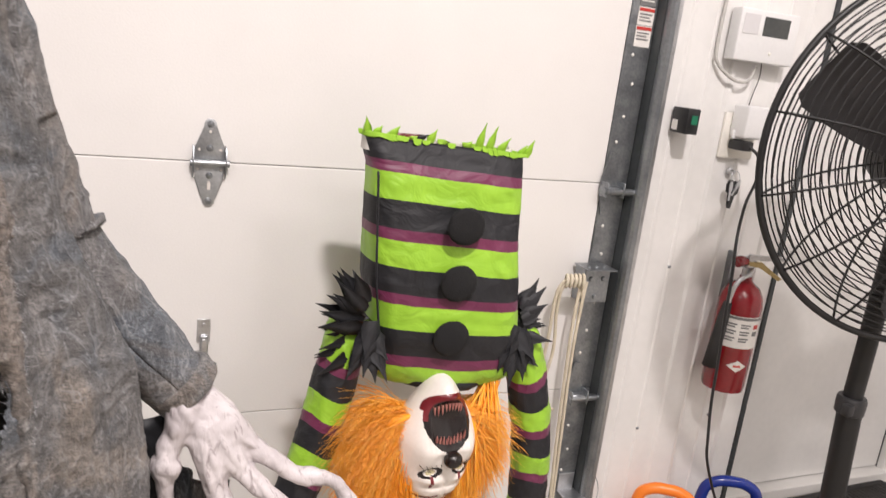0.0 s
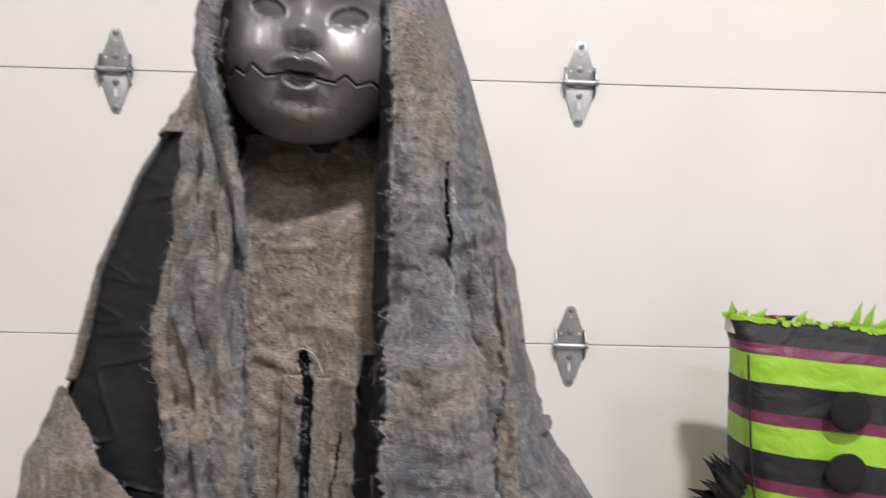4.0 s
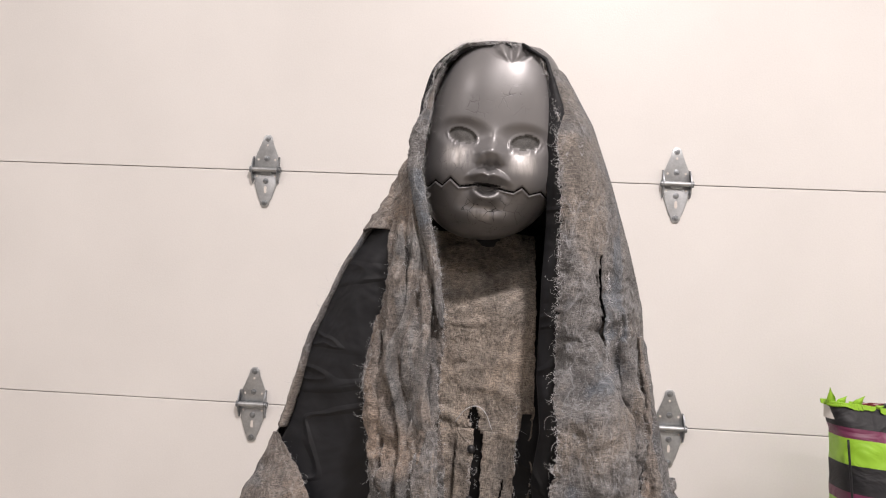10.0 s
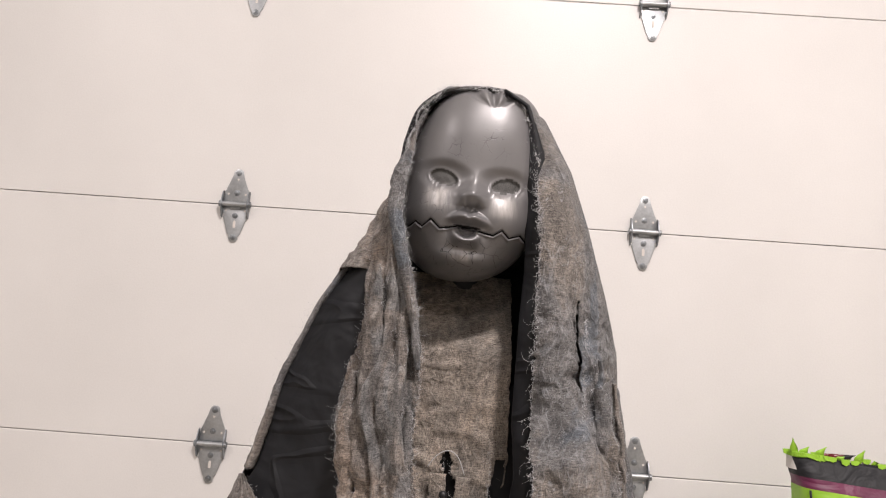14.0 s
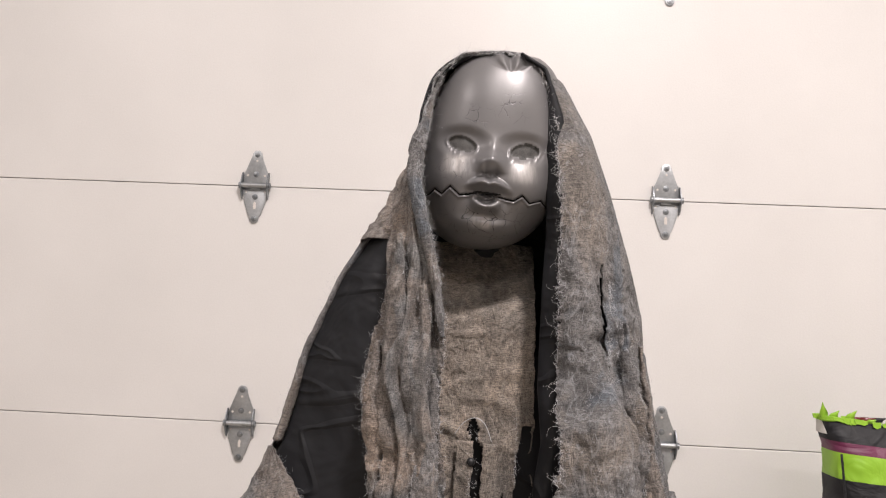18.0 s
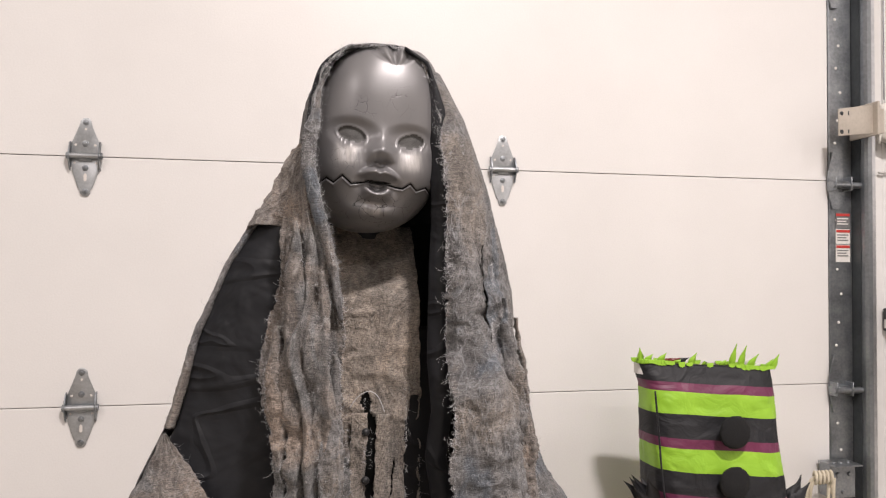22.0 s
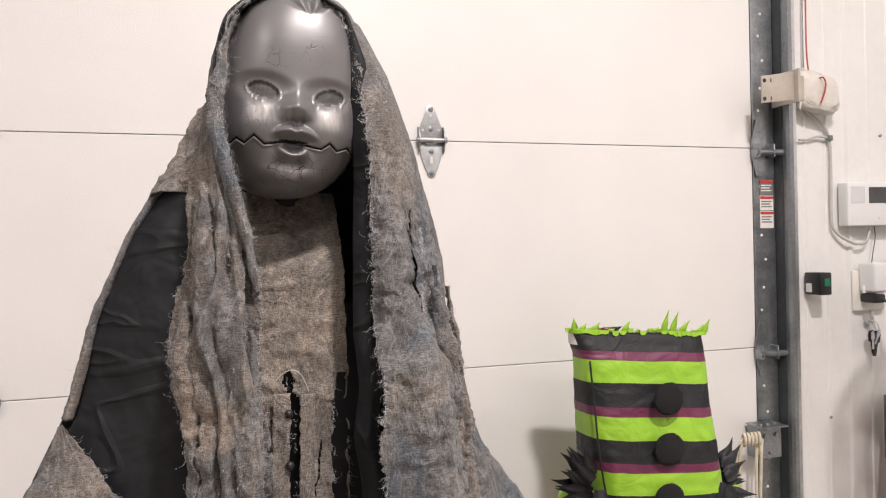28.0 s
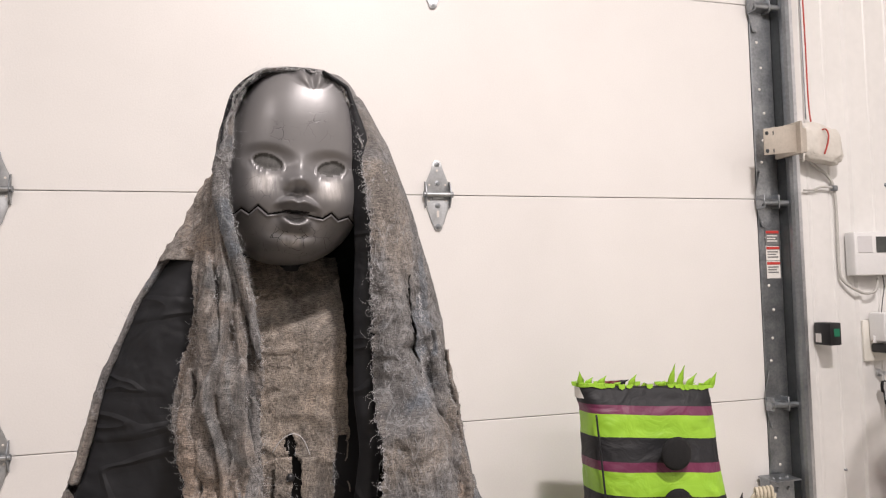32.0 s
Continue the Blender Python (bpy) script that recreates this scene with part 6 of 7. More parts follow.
def finger(pts, rs):
    line = smooth_line(pts, 26)
    rr = [0.72 * r for r in np.interp(np.linspace(0, 1, 26), np.linspace(0, 1, len(rs)), rs)]
    for k in (8, 16):
        for d in (-1, 0, 1):
            rr[k + d] *= 1.42 - 0.14 * abs(d)
    tube(bm, line, rr, 12, 4)


WRIST, ROOTS = Vector((-0.060, Yh, 0.922)), []
for root, pts, rs in (
        ((0.004, -0.014, 0.862), [(0.034, 0.839), (0.064, 0.818), (0.099, 0.809), (0.119, 0.786), (0.137, 0.743), (0.149, 0.692), (0.148, 0.630)], (0.0150, 0.0125, 0.0110, 0.0125, 0.0105, 0.0100, 0.0050)),
        ((-0.010, -0.026, 0.843), [(0.026, 0.806), (0.060, 0.765), (0.076, 0.731), (0.098, 0.677), (0.112, 0.629), (0.124, 0.590)], (0.0150, 0.0125, 0.0125, 0.0110, 0.0098, 0.0050)),
        ((-0.032, -0.032, 0.826), [(-0.014, 0.781), (0.014, 0.726), (0.032, 0.684), (0.048, 0.644), (0.062, 0.600), (0.070, 0.565)], (0.0150, 0.0125, 0.0125, 0.0110, 0.0098, 0.0050)),
        ((-0.072, -0.022, 0.888), [(-0.083, 0.862), (-0.083, 0.815), (-0.081, 0.772), (-0.068, 0.736)], (0.0165, 0.0125, 0.0120, 0.0055))):
    base_at = Vector((root[0], Yh + root[1], root[2]))
    line = smooth_line([WRIST, WRIST.lerp(base_at, 0.5) + Vector((0, -0.008, 0.006)), base_at], 14)
    tube(bm, line, [float(r) for r in np.linspace(0.0245, rs[0] * 0.92, 14)], 16, 4)
    finger([base_at] + [(x, Yh + root[1] - 0.006, z) for x, z in pts], (rs[0] * 1.25,) + rs)
    ROOTS.append(base_at)
    for side in (-0.004, 0.005):
        cord = [WRIST.lerp(base_at, f) + Vector((side * (0.4 + f), -0.024 - 0.006 * math.sin(f * 3.1) + 0.012 * f, 0.004 * (1 - f))) for f in np.linspace(0.12, 1.0, 9)]
        tube(bm, cord, [0.0022, 0.0036, 0.0044, 0.0046, 0.0044, 0.0042, 0.0040, 0.0034, 0.0020], 8, 4)
# the back of the hand between the bones, then one skin over all of it
for a, b, reach in ((0, 1, 0.86), (1, 2, 0.86), (2, 3, 0.52)):
    tip = WRIST.lerp((ROOTS[a] + ROOTS[b]) / 2, reach)
    tube(bm, smooth_line([WRIST, WRIST.lerp(tip, 0.5) + Vector((0, -0.003, 0.003)), tip], 12), [float(r) for r in np.linspace(0.022, 0.0105, 12)], 14, 4)
bones = bpy.data.meshes.new("hand_bones")
bmesh.ops.recalc_face_normals(bm, faces=bm.faces)
bm.to_mesh(bones)
bm.free()
shaper = new("hand_bones", bones)
skin = shaper.modifiers.new("skin", "REMESH")
skin.mode, skin.voxel_size = "VOXEL", 0.0021
soft_skin = shaper.modifiers.new("soft", "SMOOTH")
soft_skin.factor, soft_skin.iterations = 0.5, 4
hand_mesh = bpy.data.meshes.new_from_object(shaper.evaluated_get(bpy.context.evaluated_depsgraph_get()))
bpy.data.objects.remove(shaper)
rv, rf, rm = [], [], []
for mesh, slot in ((part_rest, 3), (hand_mesh, 4)):
    base = len(hv) + len(rv)
    for v in mesh.vertices:
        n = 0.0
        if slot == 4:
            q = Vector((v.co.x * 0.9 + v.co.z * 0.45, v.co.y, v.co.z * 0.35))
            n = 0.0009 * noise.noise(v.co * 120) + 0.0042 * (abs(noise.noise(q * 72)) - 0.25)
        rv.append(tuple(v.co + v.normal * n))
    rf += [tuple(i + base for i in p.vertices) for p in mesh.polygons]
    rm += [slot] * len(mesh.polygons)
me = bpy.data.meshes.new("doll_figure")
me.from_pydata(hv + rv, [], hf + rf)
for mt in (DOLL_PAINT, GAP_BLACK, EYE_MESH, LINING, BONE):
    me.materials.append(mt)
me.polygons.foreach_set("material_index", hm + rm)
me.polygons.foreach_set("use_smooth", [True] * len(me.polygons))
att = me.color_attributes.new("cracked", "FLOAT_COLOR", "POINT")
att.data.foreach_set("color", np.array(ht + [(0, 0, 0, 1)] * len(rv), dtype=np.float32).ravel())
doll = tagged(new("doll_figure", me), "life-size grey doll figure with cracked face and pale bony hand", "doll")
settle([doll, *cloak.children, *dress.children], (-0.397, -0.902, 1.510), (-0.400, -0.913, 1.504), 0.945, 0.60)

# ---- the upside-down clown figure ----


def satin(name, dark, light, rough=0.5, sheen=0.1):
    """Thin costume polyester with soft creases and a fine weave."""
    m, t, b = nodes_of(name)
    v = coords(t)
    n1, n2 = noise_node(t, v, 14, 5, 0.6, 0.6), noise_node(t, v, 650, 2)
    crease = noise_node(t, coords(t, (15, 15, 19)), 1.0, 3, 0.5, 1.1)
    t.links.new(ramp(t, n1, [(0.3, dark), (0.7, light)]), b.inputs["Base Color"])
    b.inputs["Roughness"].default_value = rough
    b.inputs["Sheen Weight"].default_value = sheen
    n = bumped(t, b, n2, 0.15, 0.0005)
    bumped(t, b, crease, 0.5, 0.011, n)
    return m


C_GREEN = satin("lime_green_satin", (0.235, 0.455, 0.022), (0.30, 0.545, 0.035), 0.48)
C_BLACK = satin("charcoal_black_satin", (0.007, 0.0075, 0.010), (0.012, 0.0125, 0.016), 0.62, 0.0)
C_PURPLE = satin("plum_purple_satin", (0.105, 0.012, 0.048), (0.145, 0.020, 0.066), 0.5)
C_FELT = plain("black_felt", (0.004, 0.004, 0.0045), (0.009, 0.009, 0.010), 0.95, 0, 20, 400, 0.5, 0.002)
C_MASK = plain("cream_white_latex", (0.70, 0.65, 0.60), (0.80, 0.76, 0.72), 0.4, 0, 14, 120, 0.12, 0.0015)
C_LIP = plain("dark_red_paint", (0.10, 0.006, 0.010), (0.17, 0.012, 0.018), 0.3, 0, 40, 200, 0.1)
C_MOUTH = plain("glossy_black_paint", (0.008, 0.006, 0.006), (0.018, 0.012, 0.012), 0.25, 0, 40, 200, 0.1)
C_TOOTH = plain("stained_tooth", (0.22, 0.05, 0.05), (0.42, 0.20, 0.16), 0.3, 0, 60, 300, 0.1)
C_IRIS = plain("pale_yellow_iris", (0.45, 0.40, 0.22), (0.60, 0.55, 0.35), 0.2)
C_INSIDE = plain("pale_inner_cloth", (0.55, 0.53, 0.50), (0.70, 0.68, 0.65), 0.8)


def hair_orange():
    m, t, b = nodes_of("bright_orange_fibre")
    g = t.nodes.new("ShaderNodeNewGeometry")
    c = ramp(t, g.outputs["Random Per Island"], [(0.0, (0.96, 0.33, 0.008)), (0.5, (1.0, 0.42, 0.022)), (1.0, (1.0, 0.55, 0.10))])
    t.links.new(c, b.inputs["Base Color"])
    b.inputs["Roughness"].default_value = 0.42
    b.inputs["Sheen Weight"].default_value = 0.1
    return m


C_HAIR = hair_orange()
CLOWN = [C_GREEN, C_BLACK, C_PURPLE, C_FELT, C_MASK, C_LIP, C_MOUTH, C_TOOTH, C_IRIS, C_HAIR, C_INSIDE]
GREEN, BLACK, PURPLE, FELT, MASK, LIP, MOUTH, TOOTH, IRIS, HAIR, INSIDE = range(11)

bm = bmesh.new()
rng = random.Random(5)

# striped body: black, plum, green from the top down
TOP = 1.162
edges = [TOP]
stripes = []
z = TOP
for k in range(4):
    for mt, h in ((BLACK, 0.042 if k == 0 else 0.0495), (PURPLE, 0.0200), (GREEN, 0.0485)):
        z -= h
        edges.append(z)
        stripes.append(mt)
edges[-1] = 0.705
B_L = [(1.16, 0.246), (1.13, 0.250), (1.105, 0.259), (1.0, 0.263), (0.9, 0.268), (0.82, 0.283), (0.76, 0.288), (0.72, 0.296), (0.70, 0.31)]
B_R = [(1.17, 0.553), (1.12, 0.552), (1.0, 0.557), (0.9, 0.567), (0.80, 0.580), (0.75, 0.586), (0.72, 0.575), (0.70, 0.555)]
B_D = [(1.16, 0.034), (1.10, 0.058), (0.95, 0.078), (0.80, 0.088), (0.73, 0.075), (0.70, 0.050)]
SEG = 96
rows = []
for e0, e1 in zip(edges, edges[1:]):
    n = max(2, int((e0 - e1) / 0.006))
    rows += [e0 + (e1 - e0) * k / n for k in range(n)]
rows.append(edges[-1])
grid = []
for zr in rows:
    xl, xr, d = along(B_L, zr), along(B_R, zr), along(B_D, zr)
    ring = []
    for k in range(SEG):
        a = 6.28318 * k / SEG
        c, s = math.cos(a), math.sin(a)
        cx = math.copysign(abs(c) ** 0.42, c)
        sy = math.copysign(abs(s) ** 0.55, s)
        x = (xl + xr) / 2 + (xr - xl) / 2 * cx
        f = (x - 0.25) / 0.30
        y = -0.185 - 0.035 * f + d * sy * (1.0 if s < 0 else 0.7)
        p = Vector((x, y, zr))
        w = 0.0052 * noise.noise(Vector((x * 17, y * 17, zr * 6))) + 0.0030 * (1 - 2 * abs(noise.noise(Vector((x * 28, 3, zr * 30))))) + 0.0012 * noise.noise(p * 90)
        y += w * (1 if s < 0 else -1)
        zz = zr - 0.018 * f + 0.012 * math.sin(f * 3.1) * min(1, max(0, (0.80 - zr) / 0.08)) * -1 + 0.0035 * noise.noise(Vector((x * 12, 0, zr * 8)))
        ring.append(bm.verts.new((x, y, zz)))
    grid.append(ring)
for i, (p, q) in enumerate(zip(grid, grid[1:])):
    mid = (rows[i] + rows[i + 1]) / 2
    mt = next((m for m, e0, e1 in zip(stripes, edges, edges[1:]) if e1 <= mid <= e0), BLACK)
    for k in range(SEG):
        f = bm.faces.new((p[k], p[(k + 1) % SEG], q[(k + 1) % SEG], q[k]))
        f.material_index, f.smooth = mt, True
bm.faces.new(grid[-1]).material_index = BLACK
inner = [bm.verts.new(v.co + Vector((0, 0, -0.03))) for v in grid[0]]
for k in range(SEG):
    v0, v1 = grid[0][k], grid[0][(k + 1) % SEG]
    bm.faces.new((v1, v0, inner[k], inner[(k + 1) % SEG])).material_index = INSIDE
bm.faces.new(inner).material_index = LIP
# black cuff below the waist
tube(bm, [(0.36, -0.235, 0.700), (0.42, -0.262, 0.690), (0.48, -0.262, 0.690), (0.53, -0.245, 0.702)], 0.016, 10, BLACK)
tube(bm, smooth_line([(0.262, -0.246, 1.10), (0.268, -0.252, 1.0), (0.274, -0.258, 0.90), (0.288, -0.262, 0.80)], 20), 0.0022, 6, BLACK)


def petal(at, way, length, width, bend, mat, up=Vector((0, -1, 0))):
    """A pointed curved leaf of cloth with a thickness."""
    way = Vector(way).normalized()
    side = way.cross(up).normalized()
    nrm = side.cross(way)
    a, b = [], []
    n = 7
    for i in range(n + 1):
        s = i / n
        w = width * (0.62 + 0.62 * math.sin(math.pi * min(1.0, s * 1.3))) * (1 - s) ** 0.8 + 0.0004
        c = Vector(at) + way * length * s + nrm * bend * s * s + Vector((0, 0, -abs(bend) * 0.4 * s * s))
        row = [c - side * w / 2, c + nrm * 0.004 * math.sin(3.1 * s), c + side * w / 2]
        a.append([bm.verts.new(q) for q in row])
        b.append([bm.verts.new(q - nrm * 0.0016) for q in row])
    for g in (a, b):
        for p, q in zip(g, g[1:]):
            for j in range(2):
                f = bm.faces.new((p[j], p[j + 1], q[j + 1], q[j]))
                f.material_index, f.smooth = mat, True
    for j in (0, 2):
        for i in range(n):
            bm.faces.new((a[i][j], a[i + 1][j], b[i + 1][j], b[i][j])).material_index = mat


# ragged green top edge, scalloped low over the black band
for k in range(SEG):
    v = grid[0][k].co
    if v.y < -0.17 and rng.random() < 0.9:
        h = 0.003 + 0.005 * abs(noise.noise(Vector((v.x * 26, 7, 0)))) * 2
        w = 0.0085
        vs = [bm.verts.new(v + Vector(d)) for d in ((-w, -0.003, 0.004), (w, -0.003, 0.004), (w * 0.8, -0.004, -h * 0.6), (0, -0.0045, -h), (-w * 0.8, -0.004, -h * 0.6))]
        f = bm.faces.new(vs)
        f.material_index = GREEN
        bk = [bm.verts.new(q.co + Vector((0, 0.0014, 0))) for q in vs]
        bm.faces.new(bk[::-1]).material_index = GREEN
        for i in range(5):
            bm.faces.new((vs[i], vs[(i + 1) % 5], bk[(i + 1) % 5], bk[i])).material_index = GREEN
for x, dz, ln, lean in ((0.250, 0.0, 0.030, -0.25), (0.262, 0.0, 0.020, 0.5), (0.290, 0.0, 0.024, 0.55), (0.330, 0.0, 0.012, 0.6), (0.362, 0.0, 0.026, 0.35), (0.395, 0.0, 0.012, -0.4), (0.432, 0.0, 0.016, 0.5), (0.456, 0.0, 0.046, 0.10), (0.476, 0.0, 0.044, 0.16), (0.496, 0.0, 0.032, 0.55), (0.515, 0.0, 0.014, 0.3), (0.540, 0.0, 0.022, 0.3), (0.552, 0.0, 0.032, 0.25)):
    f = (x - 0.25) / 0.30
    petal((x, -0.205 - 0.035 * f, TOP - 0.004 - 0.018 * f), (lean, -0.15, 1.0), ln * 1.25, 0.017, 0.006, GREEN if x != 0.515 else INSIDE)
for x in (0.300, 0.325, 0.345):
    petal((x, -0.192, TOP - 0.012), (0.7, 0.0, 0.55), 0.030, 0.020, 0.010, LIP if x < 0.34 else BLACK)
petal((0.52, -0.20, TOP - 0.022), (0.3, 0.0, 0.9), 0.030, 0.030, 0.004, INSIDE)

# pompoms down the front
for x, zc in ((0.420, 1.016), (0.419, 0.908), (0.417, 0.800)):
    g = bmesh.ops.create_icosphere(bm, subdivisions=4, radius=1.0)
    for v in g["verts"]:
        n = 1 + 0.06 * noise.noise(v.co * 9) + 0.03 * noise.noise(v.co * 30)
        v.co = Vector((x, -0.298, zc)) + Vector((v.co.x * 0.036, v.co.y * 0.010, v.co.z * 0.035)) * n
        for f in v.link_faces:
            f.material_index, f.smooth = FELT, True


def arm(pts, first):
    """A striped stuffed sleeve down to the floor."""
    line = smooth_line(pts, 120)
    acc = [0.0]
    for p, q in zip(line, line[1:]):
        acc.append(acc[-1] + (q - p).length)
    total = acc[-1]
    s, order = first, [(BLACK, 0.046), (GREEN, 0.044), (PURPLE, 0.020)]
    cuts = [(0.0, GREEN)]
    k = 2
    while s < total:
        cuts.append((s, order[k % 3][0]))
        s += order[k % 3][1]
        k += 1
    cuts.append((total, BLACK))
    ss, ms = [], []
    for (s0, m), (s1, _) in zip(cuts, cuts[1:]):
        n = max(1, int((s1 - s0) / 0.005))
        for i in range(n):
            ss.append(s0 + (s1 - s0) * i / n)
            ms.append(m)
    ss.append(total)
    prev = None
    for i, s in enumerate(ss):
        j = int(np.searchsorted(acc, s, "right")) - 1
        j = min(max(j, 0), len(line) - 2)
        f = (s - acc[j]) / (acc[j + 1] - acc[j])
        c = line[j].lerp(line[j + 1], min(1, f))
        d = (line[j + 1] - line[j]).normalized()
        a, b = ring_frame(d)
        ring = []
        for q in range(40):
            w = 6.28318 * q / 40
            o = a * math.cos(w) + b * math.sin(w)
            r = 0.0405 + 0.004 * noise.noise(Vector((o.x * 2 + c.x * 9, o.y * 2, s * 22))) + 0.0028 * (1 - 2 * abs(noise.noise(Vector((o.x * 3, o.y * 3, s * 55)))))
            r *= 0.75 + 0.25 * min(1, s / 0.03)
            ring.append(bm.verts.new(c + o * r + d * 0.006 * math.sin(w * 2 + s * 9)))
        if prev:
            for q in range(40):
                fc = bm.faces.new((prev[q], prev[(q + 1) % 40], ring[(q + 1) % 40], ring[q]))
                fc.material_index, fc.smooth = ms[i - 1], True
        else:
            bm.faces.new(ring).material_index = BLACK
        prev = ring
    bm.faces.new(prev[::-1]).material_index = BLACK


arm([(0.250, -0.205, 0.815), (0.232, -0.215, 0.740), (0.212, -0.225, 0.650), (0.176, -0.235, 0.515), (0.138, -0.240, 0.410), (0.127, -0.240, 0.300), (0.126, -0.240, 0.150), (0.126, -0.240, 0.035)], 0.085)
arm([(0.590, -0.230, 0.800), (0.612, -0.235, 0.740), (0.632, -0.240, 0.670), (0.655, -0.245, 0.560), (0.668, -0.245, 0.450), (0.674, -0.245, 0.300), (0.664, -0.245, 0.130), (0.660, -0.245, 0.035)], 0.115)
for x, y in ((0.126, -0.262), (0.660, -0.265)):
    g = bmesh.ops.create_icosphere(bm, subdivisions=3, radius=1.0)
    for v in g["verts"]:
        v.co = Vector((x + v.co.x * 0.042, y + v.co.y * 0.07, max(0.0, 0.030 + v.co.z * 0.034)))
        for f in v.link_faces:
            f.material_index, f.smooth = BLACK, True

# pointed black shoulder ruffs: layers of flame-shaped leaves
for cx, cy, cz, s in ((0.262, -0.235, 0.800, -1), (0.574, -0.255, 0.796, 1)):
    for k in range(26):
        a = radians(-62 + 128 * (k % 13) / 12 + rng.uniform(-6, 6))
        d = Vector((s * math.cos(a), rng.uniform(-0.35, 0.10), 0.8 * math.sin(a) + 0.10))
        at = Vector((cx + s * 0.004 * (k // 13), cy - 0.012 * (k // 13) + rng.uniform(-0.012, 0.012), cz + 0.062 * math.sin(a)))
        petal(at, d, rng.uniform(0.062, 0.098) * (1.0 if s < 0 else 0.78), rng.uniform(0.030, 0.042), rng.uniform(-0.030, 0.012), BLACK)
    for k in range(12):
        a = radians(-130 + 75 * k / 11) if s < 0 else radians(-125 + 75 * k / 11)
        petal((cx + s * -0.012 + rng.uniform(-0.016, 0.016), cy - 0.034, cz + rng.uniform(-0.03, 0.03)), (math.cos(a), -0.25, math.sin(a)), rng.uniform(0.05, 0.078), 0.036, rng.uniform(-0.012, 0.012), BLACK)

# the mask, chin up
MC = Vector((0.416, -0.275, 0.584))
TURN_M = radians(8)


def mask_half(z):
    """Half width of the mask: broad at the brow, narrow at the chin."""
    return 0.074 * (1 - 0.34 * ease((z - 0.012) / 0.100))


def mask_relief(x, z):
    h = hump(x, z, 0.0, 0.052, 0.030, 0.034, -0.022)
    h += hump(x, z, 0.0, 0.098, 0.026, 0.010, 0.012) + hump(x, z, 0.0, 0.116, 0.020, 0.010, 0.014) + hump(x, z, 0.0, 0.006, 0.034, 0.010, 0.008)
    for s in (-1, 1):
        h += hump(x, z, s * 0.042, 0.000, 0.018, 0.026, 0.012) + hump(x, z, s * 0.027, -0.036, 0.014, 0.009, -0.007)
        h += hump(x, z, s * 0.025, -0.056, 0.018, 0.008, 0.007) + hump(x, z, s * 0.024, -0.086, 0.026, 0.020, 0.006)
        h += hump(x, z, s * 0.020, -0.072, 0.016, 0.003, -0.003)
        h += hump(x, z, s * 0.034, 0.030, 0.004, 0.030, 0.004)
    h += hump(x, z, 0.0, -0.070, 0.004, 0.020, -0.003)
    return h


rows, cols, mg = 180, 210, []
for i in range(rows + 1):
    ph = -math.pi / 2 + math.pi * i / rows
    ring = []
    for j in range(cols):
        th = 2 * math.pi * j / cols
        th -= 0.35 * math.sin(th)
        cx, cy, cz = math.sin(th) * math.cos(ph), -math.cos(th) * math.cos(ph), math.sin(ph)
        X, Y, Z = cx * mask_half(cz * 0.126), cy * 0.066, cz * 0.126
        d = mask_relief(X, Z) * min(1, max(0, -cy * 1.7)) if cy < 0 else 0.0
        Y -= d
        xr, yr = X * math.cos(TURN_M) - Y * math.sin(TURN_M), X * math.sin(TURN_M) + Y * math.cos(TURN_M)
        v = bm.verts.new(MC + Vector((xr * 1.13, yr, Z * 1.09)))
        ring.append((v, X, Z, cy))
    mg.append(ring)
for i in range(rows):
    for j in range(cols):
        q = [mg[i][j], mg[i][(j + 1) % cols], mg[i + 1][(j + 1) % cols], mg[i + 1][j]]
        f = bm.faces.new([w[0] for w in q])
        x, zc, cy = (sum(w[k] for w in q) / 4 for k in (1, 2, 3))
        mt = MASK
        if cy < -0.1:
            m = (x / (0.042 - 0.14 * max(0.0, 0.045 - zc))) ** 2 + ((zc - 0.052) / 0.046) ** 2
            if m < 0.80:
                mt = MOUTH
            elif m < 1.12 or (zc > 0.070 and m < 1.3):
                mt = LIP if zc > 0.055 else MOUTH
            for s in (-1, 1):
                e = ((x - s * 0.029) / 0.0190) ** 2 + ((zc + 0.038 + 0.15 * s * (x - s * 0.029)) / 0.0105) ** 2
                mt = MOUTH if e < 0.03 else (IRIS if e < 0.20 else (MASK if e < 0.38 else (MOUTH if e < 1.1 else mt)))
                if abs(x - s * (0.026 + 0.05 * (zc + 0.06))) < 0.0026 and -0.070 < zc < -0.046:
                    mt = LIP
                bx = x - s * 0.027
                if abs(zc + 0.094 - 9.0 * bx * bx) < 0.0030 and abs(bx) < 0.021:
                    mt = LIP
        f.material_index, f.smooth = mt, True


def on_mask(x, z, lift):
    cy = -math.sqrt(max(0.02, 1 - (x / mask_half(z)) ** 2 - (z / 0.126) ** 2))
    y = cy * 0.066 - mask_relief(x, z) * min(1, -cy * 1.7) - lift
    return MC + Vector((1.13 * (x * math.cos(TURN_M) - y * math.sin(TURN_M)), x * math.sin(TURN_M) + y * math.cos(TURN_M), z * 1.09))


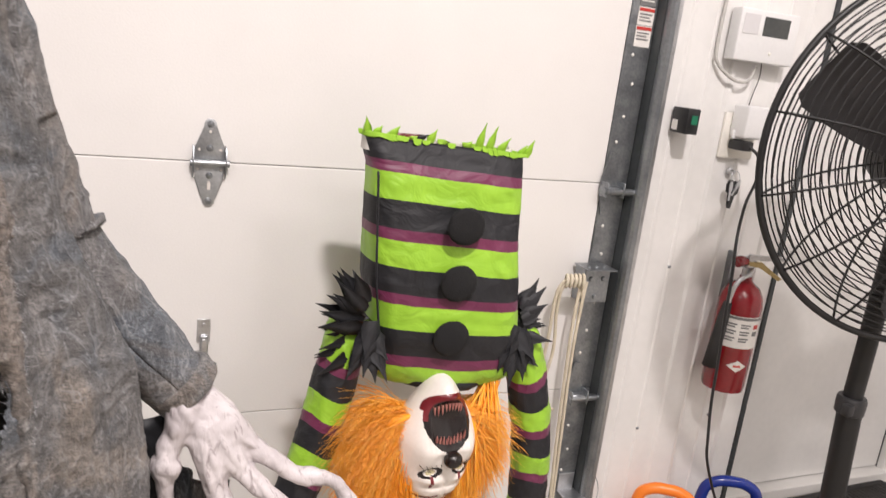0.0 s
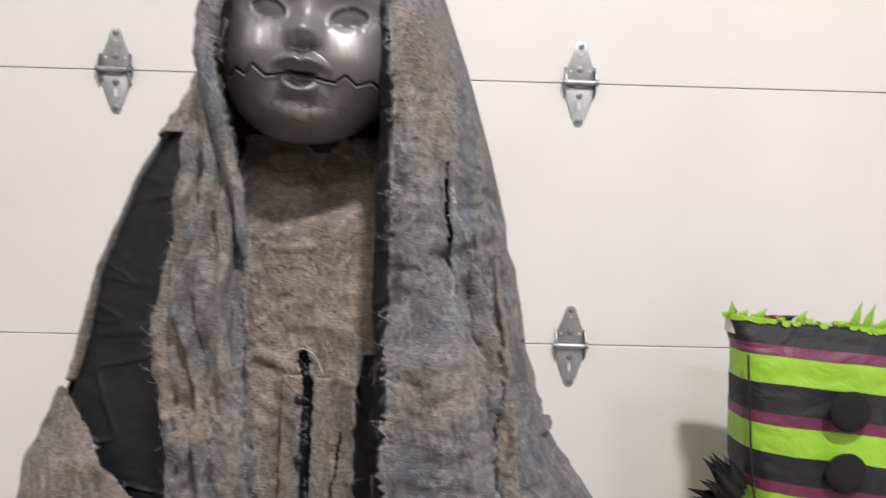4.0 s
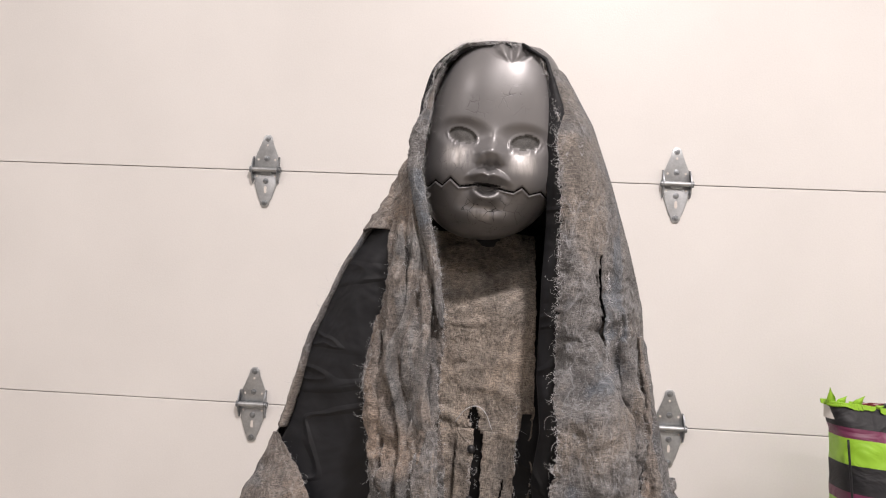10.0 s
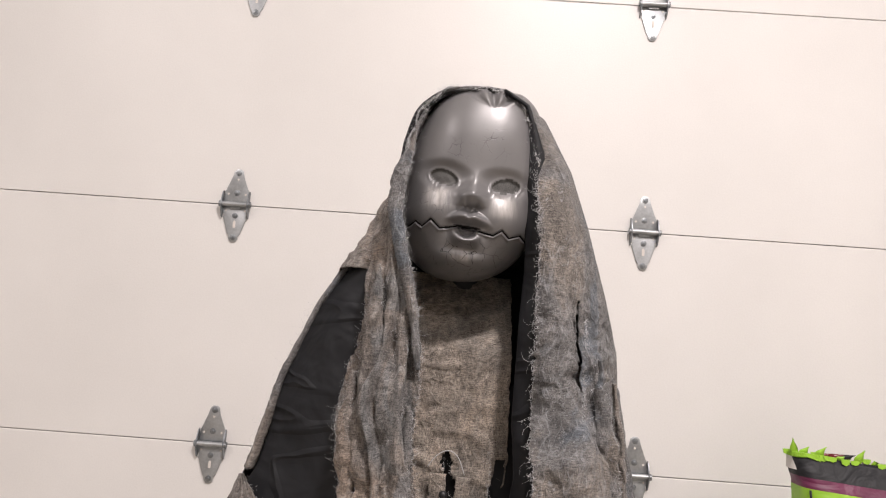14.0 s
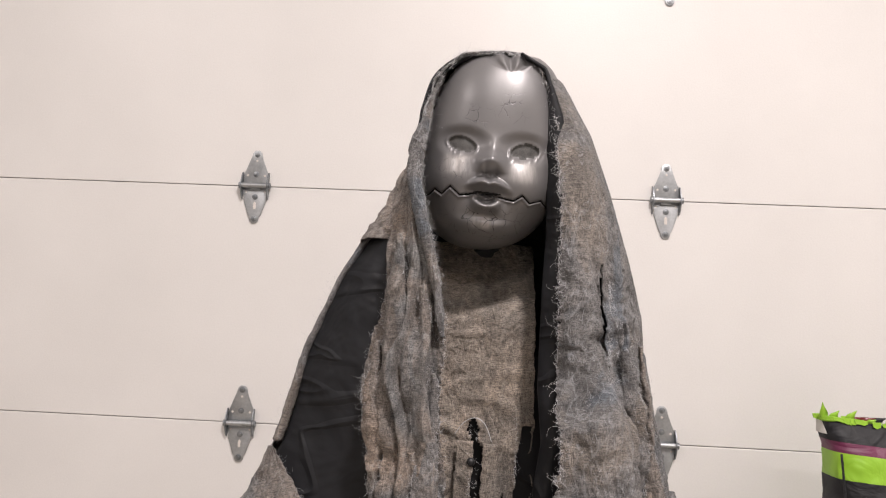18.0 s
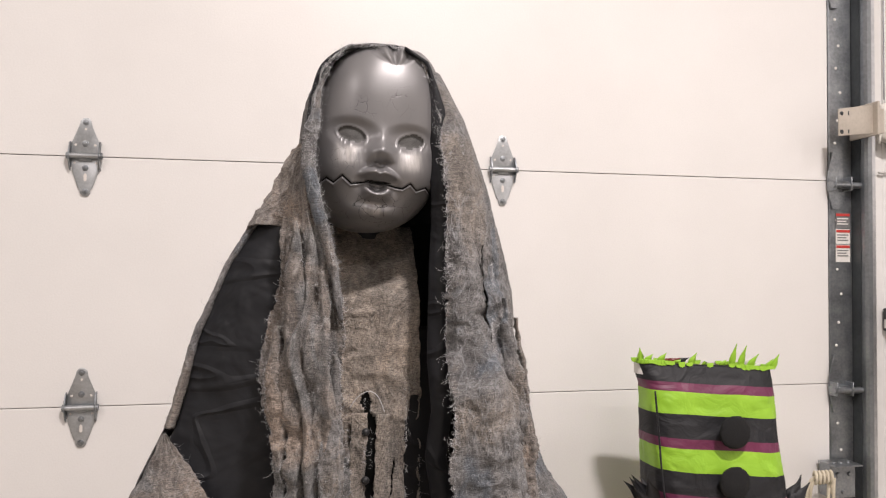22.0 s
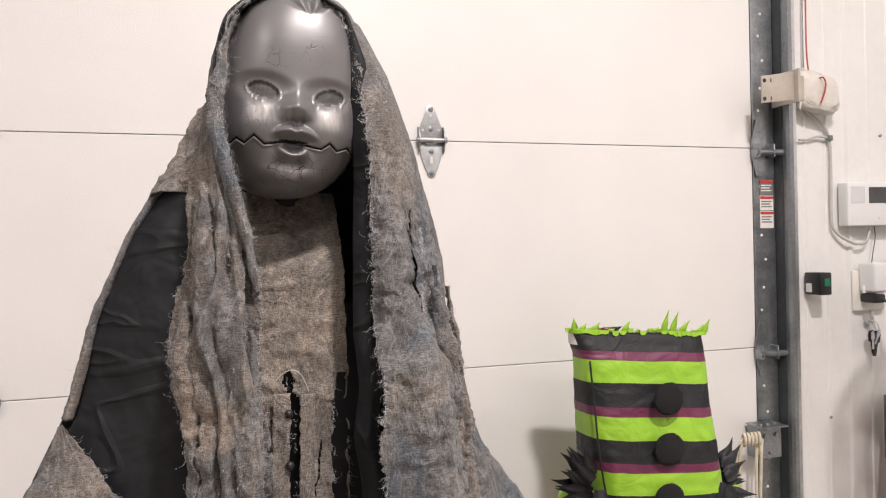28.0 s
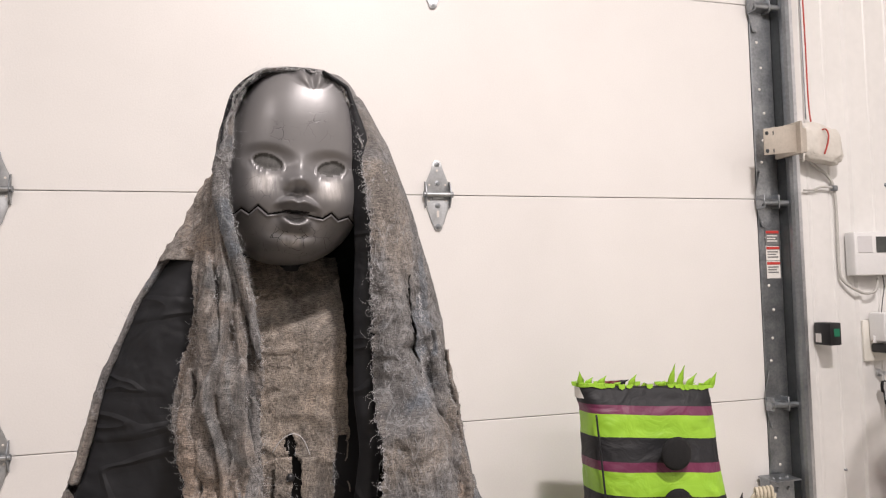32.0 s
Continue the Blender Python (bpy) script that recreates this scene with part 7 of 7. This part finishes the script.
for k in range(9):
    x = -0.026 + 0.0065 * k
    for zt, way in ((0.083 - 9 * x * x, -1), (0.019 + 9 * x * x, 1)):
        ln = rng.uniform(0.013, 0.020)
        p = on_mask(x, zt, 0.002)
        lathe(bm, [(0.0028, -0.003), (0.0026, 0.004), (0.0015, ln * 0.7), (0.0, ln)], p, (rng.uniform(-0.1, 0.1), -0.15, way), 7, TOOTH)
g = bmesh.ops.create_icosphere(bm, subdivisions=3, radius=1.0)
for v in g["verts"]:
    v.co = on_mask(0.0, -0.007, 0.010) + Vector((v.co.x * 0.0185, v.co.y * 0.017, v.co.z * 0.0165))
    for f in v.link_faces:
        f.material_index, f.smooth = MOUTH, True
for s in (-1, 1):
    for k in range(5):
        a, b = on_mask(s * (0.014 + 0.007 * k), -0.030, 0.002), on_mask(s * (0.016 + 0.009 * k), -0.018, 0.003)
        tube(bm, [a, a.lerp(b, 0.5) + Vector((0, -0.002, 0)), b], 0.0006, 4, MOUTH)

# clear strap and neck joint that hold the mask to the body
tube(bm, [(0.42, -0.23, 0.70), (0.424, -0.245, 0.715), (0.425, -0.255, 0.68)], 0.030, 14, BLACK)


def lock(p, way, length, sag, width, n=9, seg=3):
    """A lock of hair: a tapered strand that bends with its weight."""
    d = Vector(way).normalized()
    pts, c = [Vector(p)], Vector((rng.uniform(-0.6, 0.6), rng.uniform(-0.5, 0.3), rng.uniform(-0.5, 0.5)))
    for i in range(n):
        d = (d + c * 0.08 + Vector((rng.uniform(-1, 1), rng.uniform(-1, 1), rng.uniform(-1, 1))) * 0.06 + Vector((0, 0, -sag / n))).normalized()
        pts.append(pts[-1] + d * length / n)
    rr = [width * (0.5 + 0.9 * math.sin(min(1, (i + 0.6) / n * 1.15) * 1.9)) * (1 - (i / n) ** 3) + 0.00015 for i in range(n + 1)]
    tube(bm, pts, rr, seg, HAIR, caps=False)


for s in (-1, 1):
    root = Vector((0.360 if s < 0 else 0.474, -0.262, 0.600))
    for k in range(5000):
        big = k < 60
        a = rng.uniform(-1.75, 0.95) if s < 0 else rng.uniform(-1.65, 0.62)
        d = Vector((s * math.cos(a), rng.uniform(-0.55, 0.35), math.sin(a)))
        p = root + Vector((s * rng.uniform(-0.012, 0.014), rng.uniform(-0.03, 0.04), rng.uniform(-0.055, 0.045)))
        ln = rng.uniform(0.11, 0.185) * (1.35 if a < -0.9 else 1.0) * (0.70 if s > 0 else 0.98)
        if big:
            ln *= 0.66
        lock(p, d, ln * 1.10, rng.uniform(1.0, 2.6), rng.uniform(0.004, 0.0065) if big else rng.uniform(0.00018, 0.00050), 8, 6 if big else 3)
for k in range(70):
    lock((0.535 + rng.uniform(-0.015, 0.015), -0.255 + rng.uniform(-0.02, 0.02), 0.70), (rng.uniform(-0.5, 0.1), rng.uniform(-0.4, 0.1), -1), rng.uniform(0.10, 0.20), 0.3, rng.uniform(0.0006, 0.0022), 8, 4)

me = bpy.data.meshes.new("clown_figure")
bm.normal_update()
bm.to_mesh(me)
bm.free()
for mt in CLOWN:
    me.materials.append(mt)
clown = tagged(new("clown_figure", me), "upside-down clown figure in green, black and purple stripes with orange hair", "clown figure")
settle([clown], (0.404, -0.209, 1.171), (0.376, -0.262, 1.1825), 0.95, 0.20)
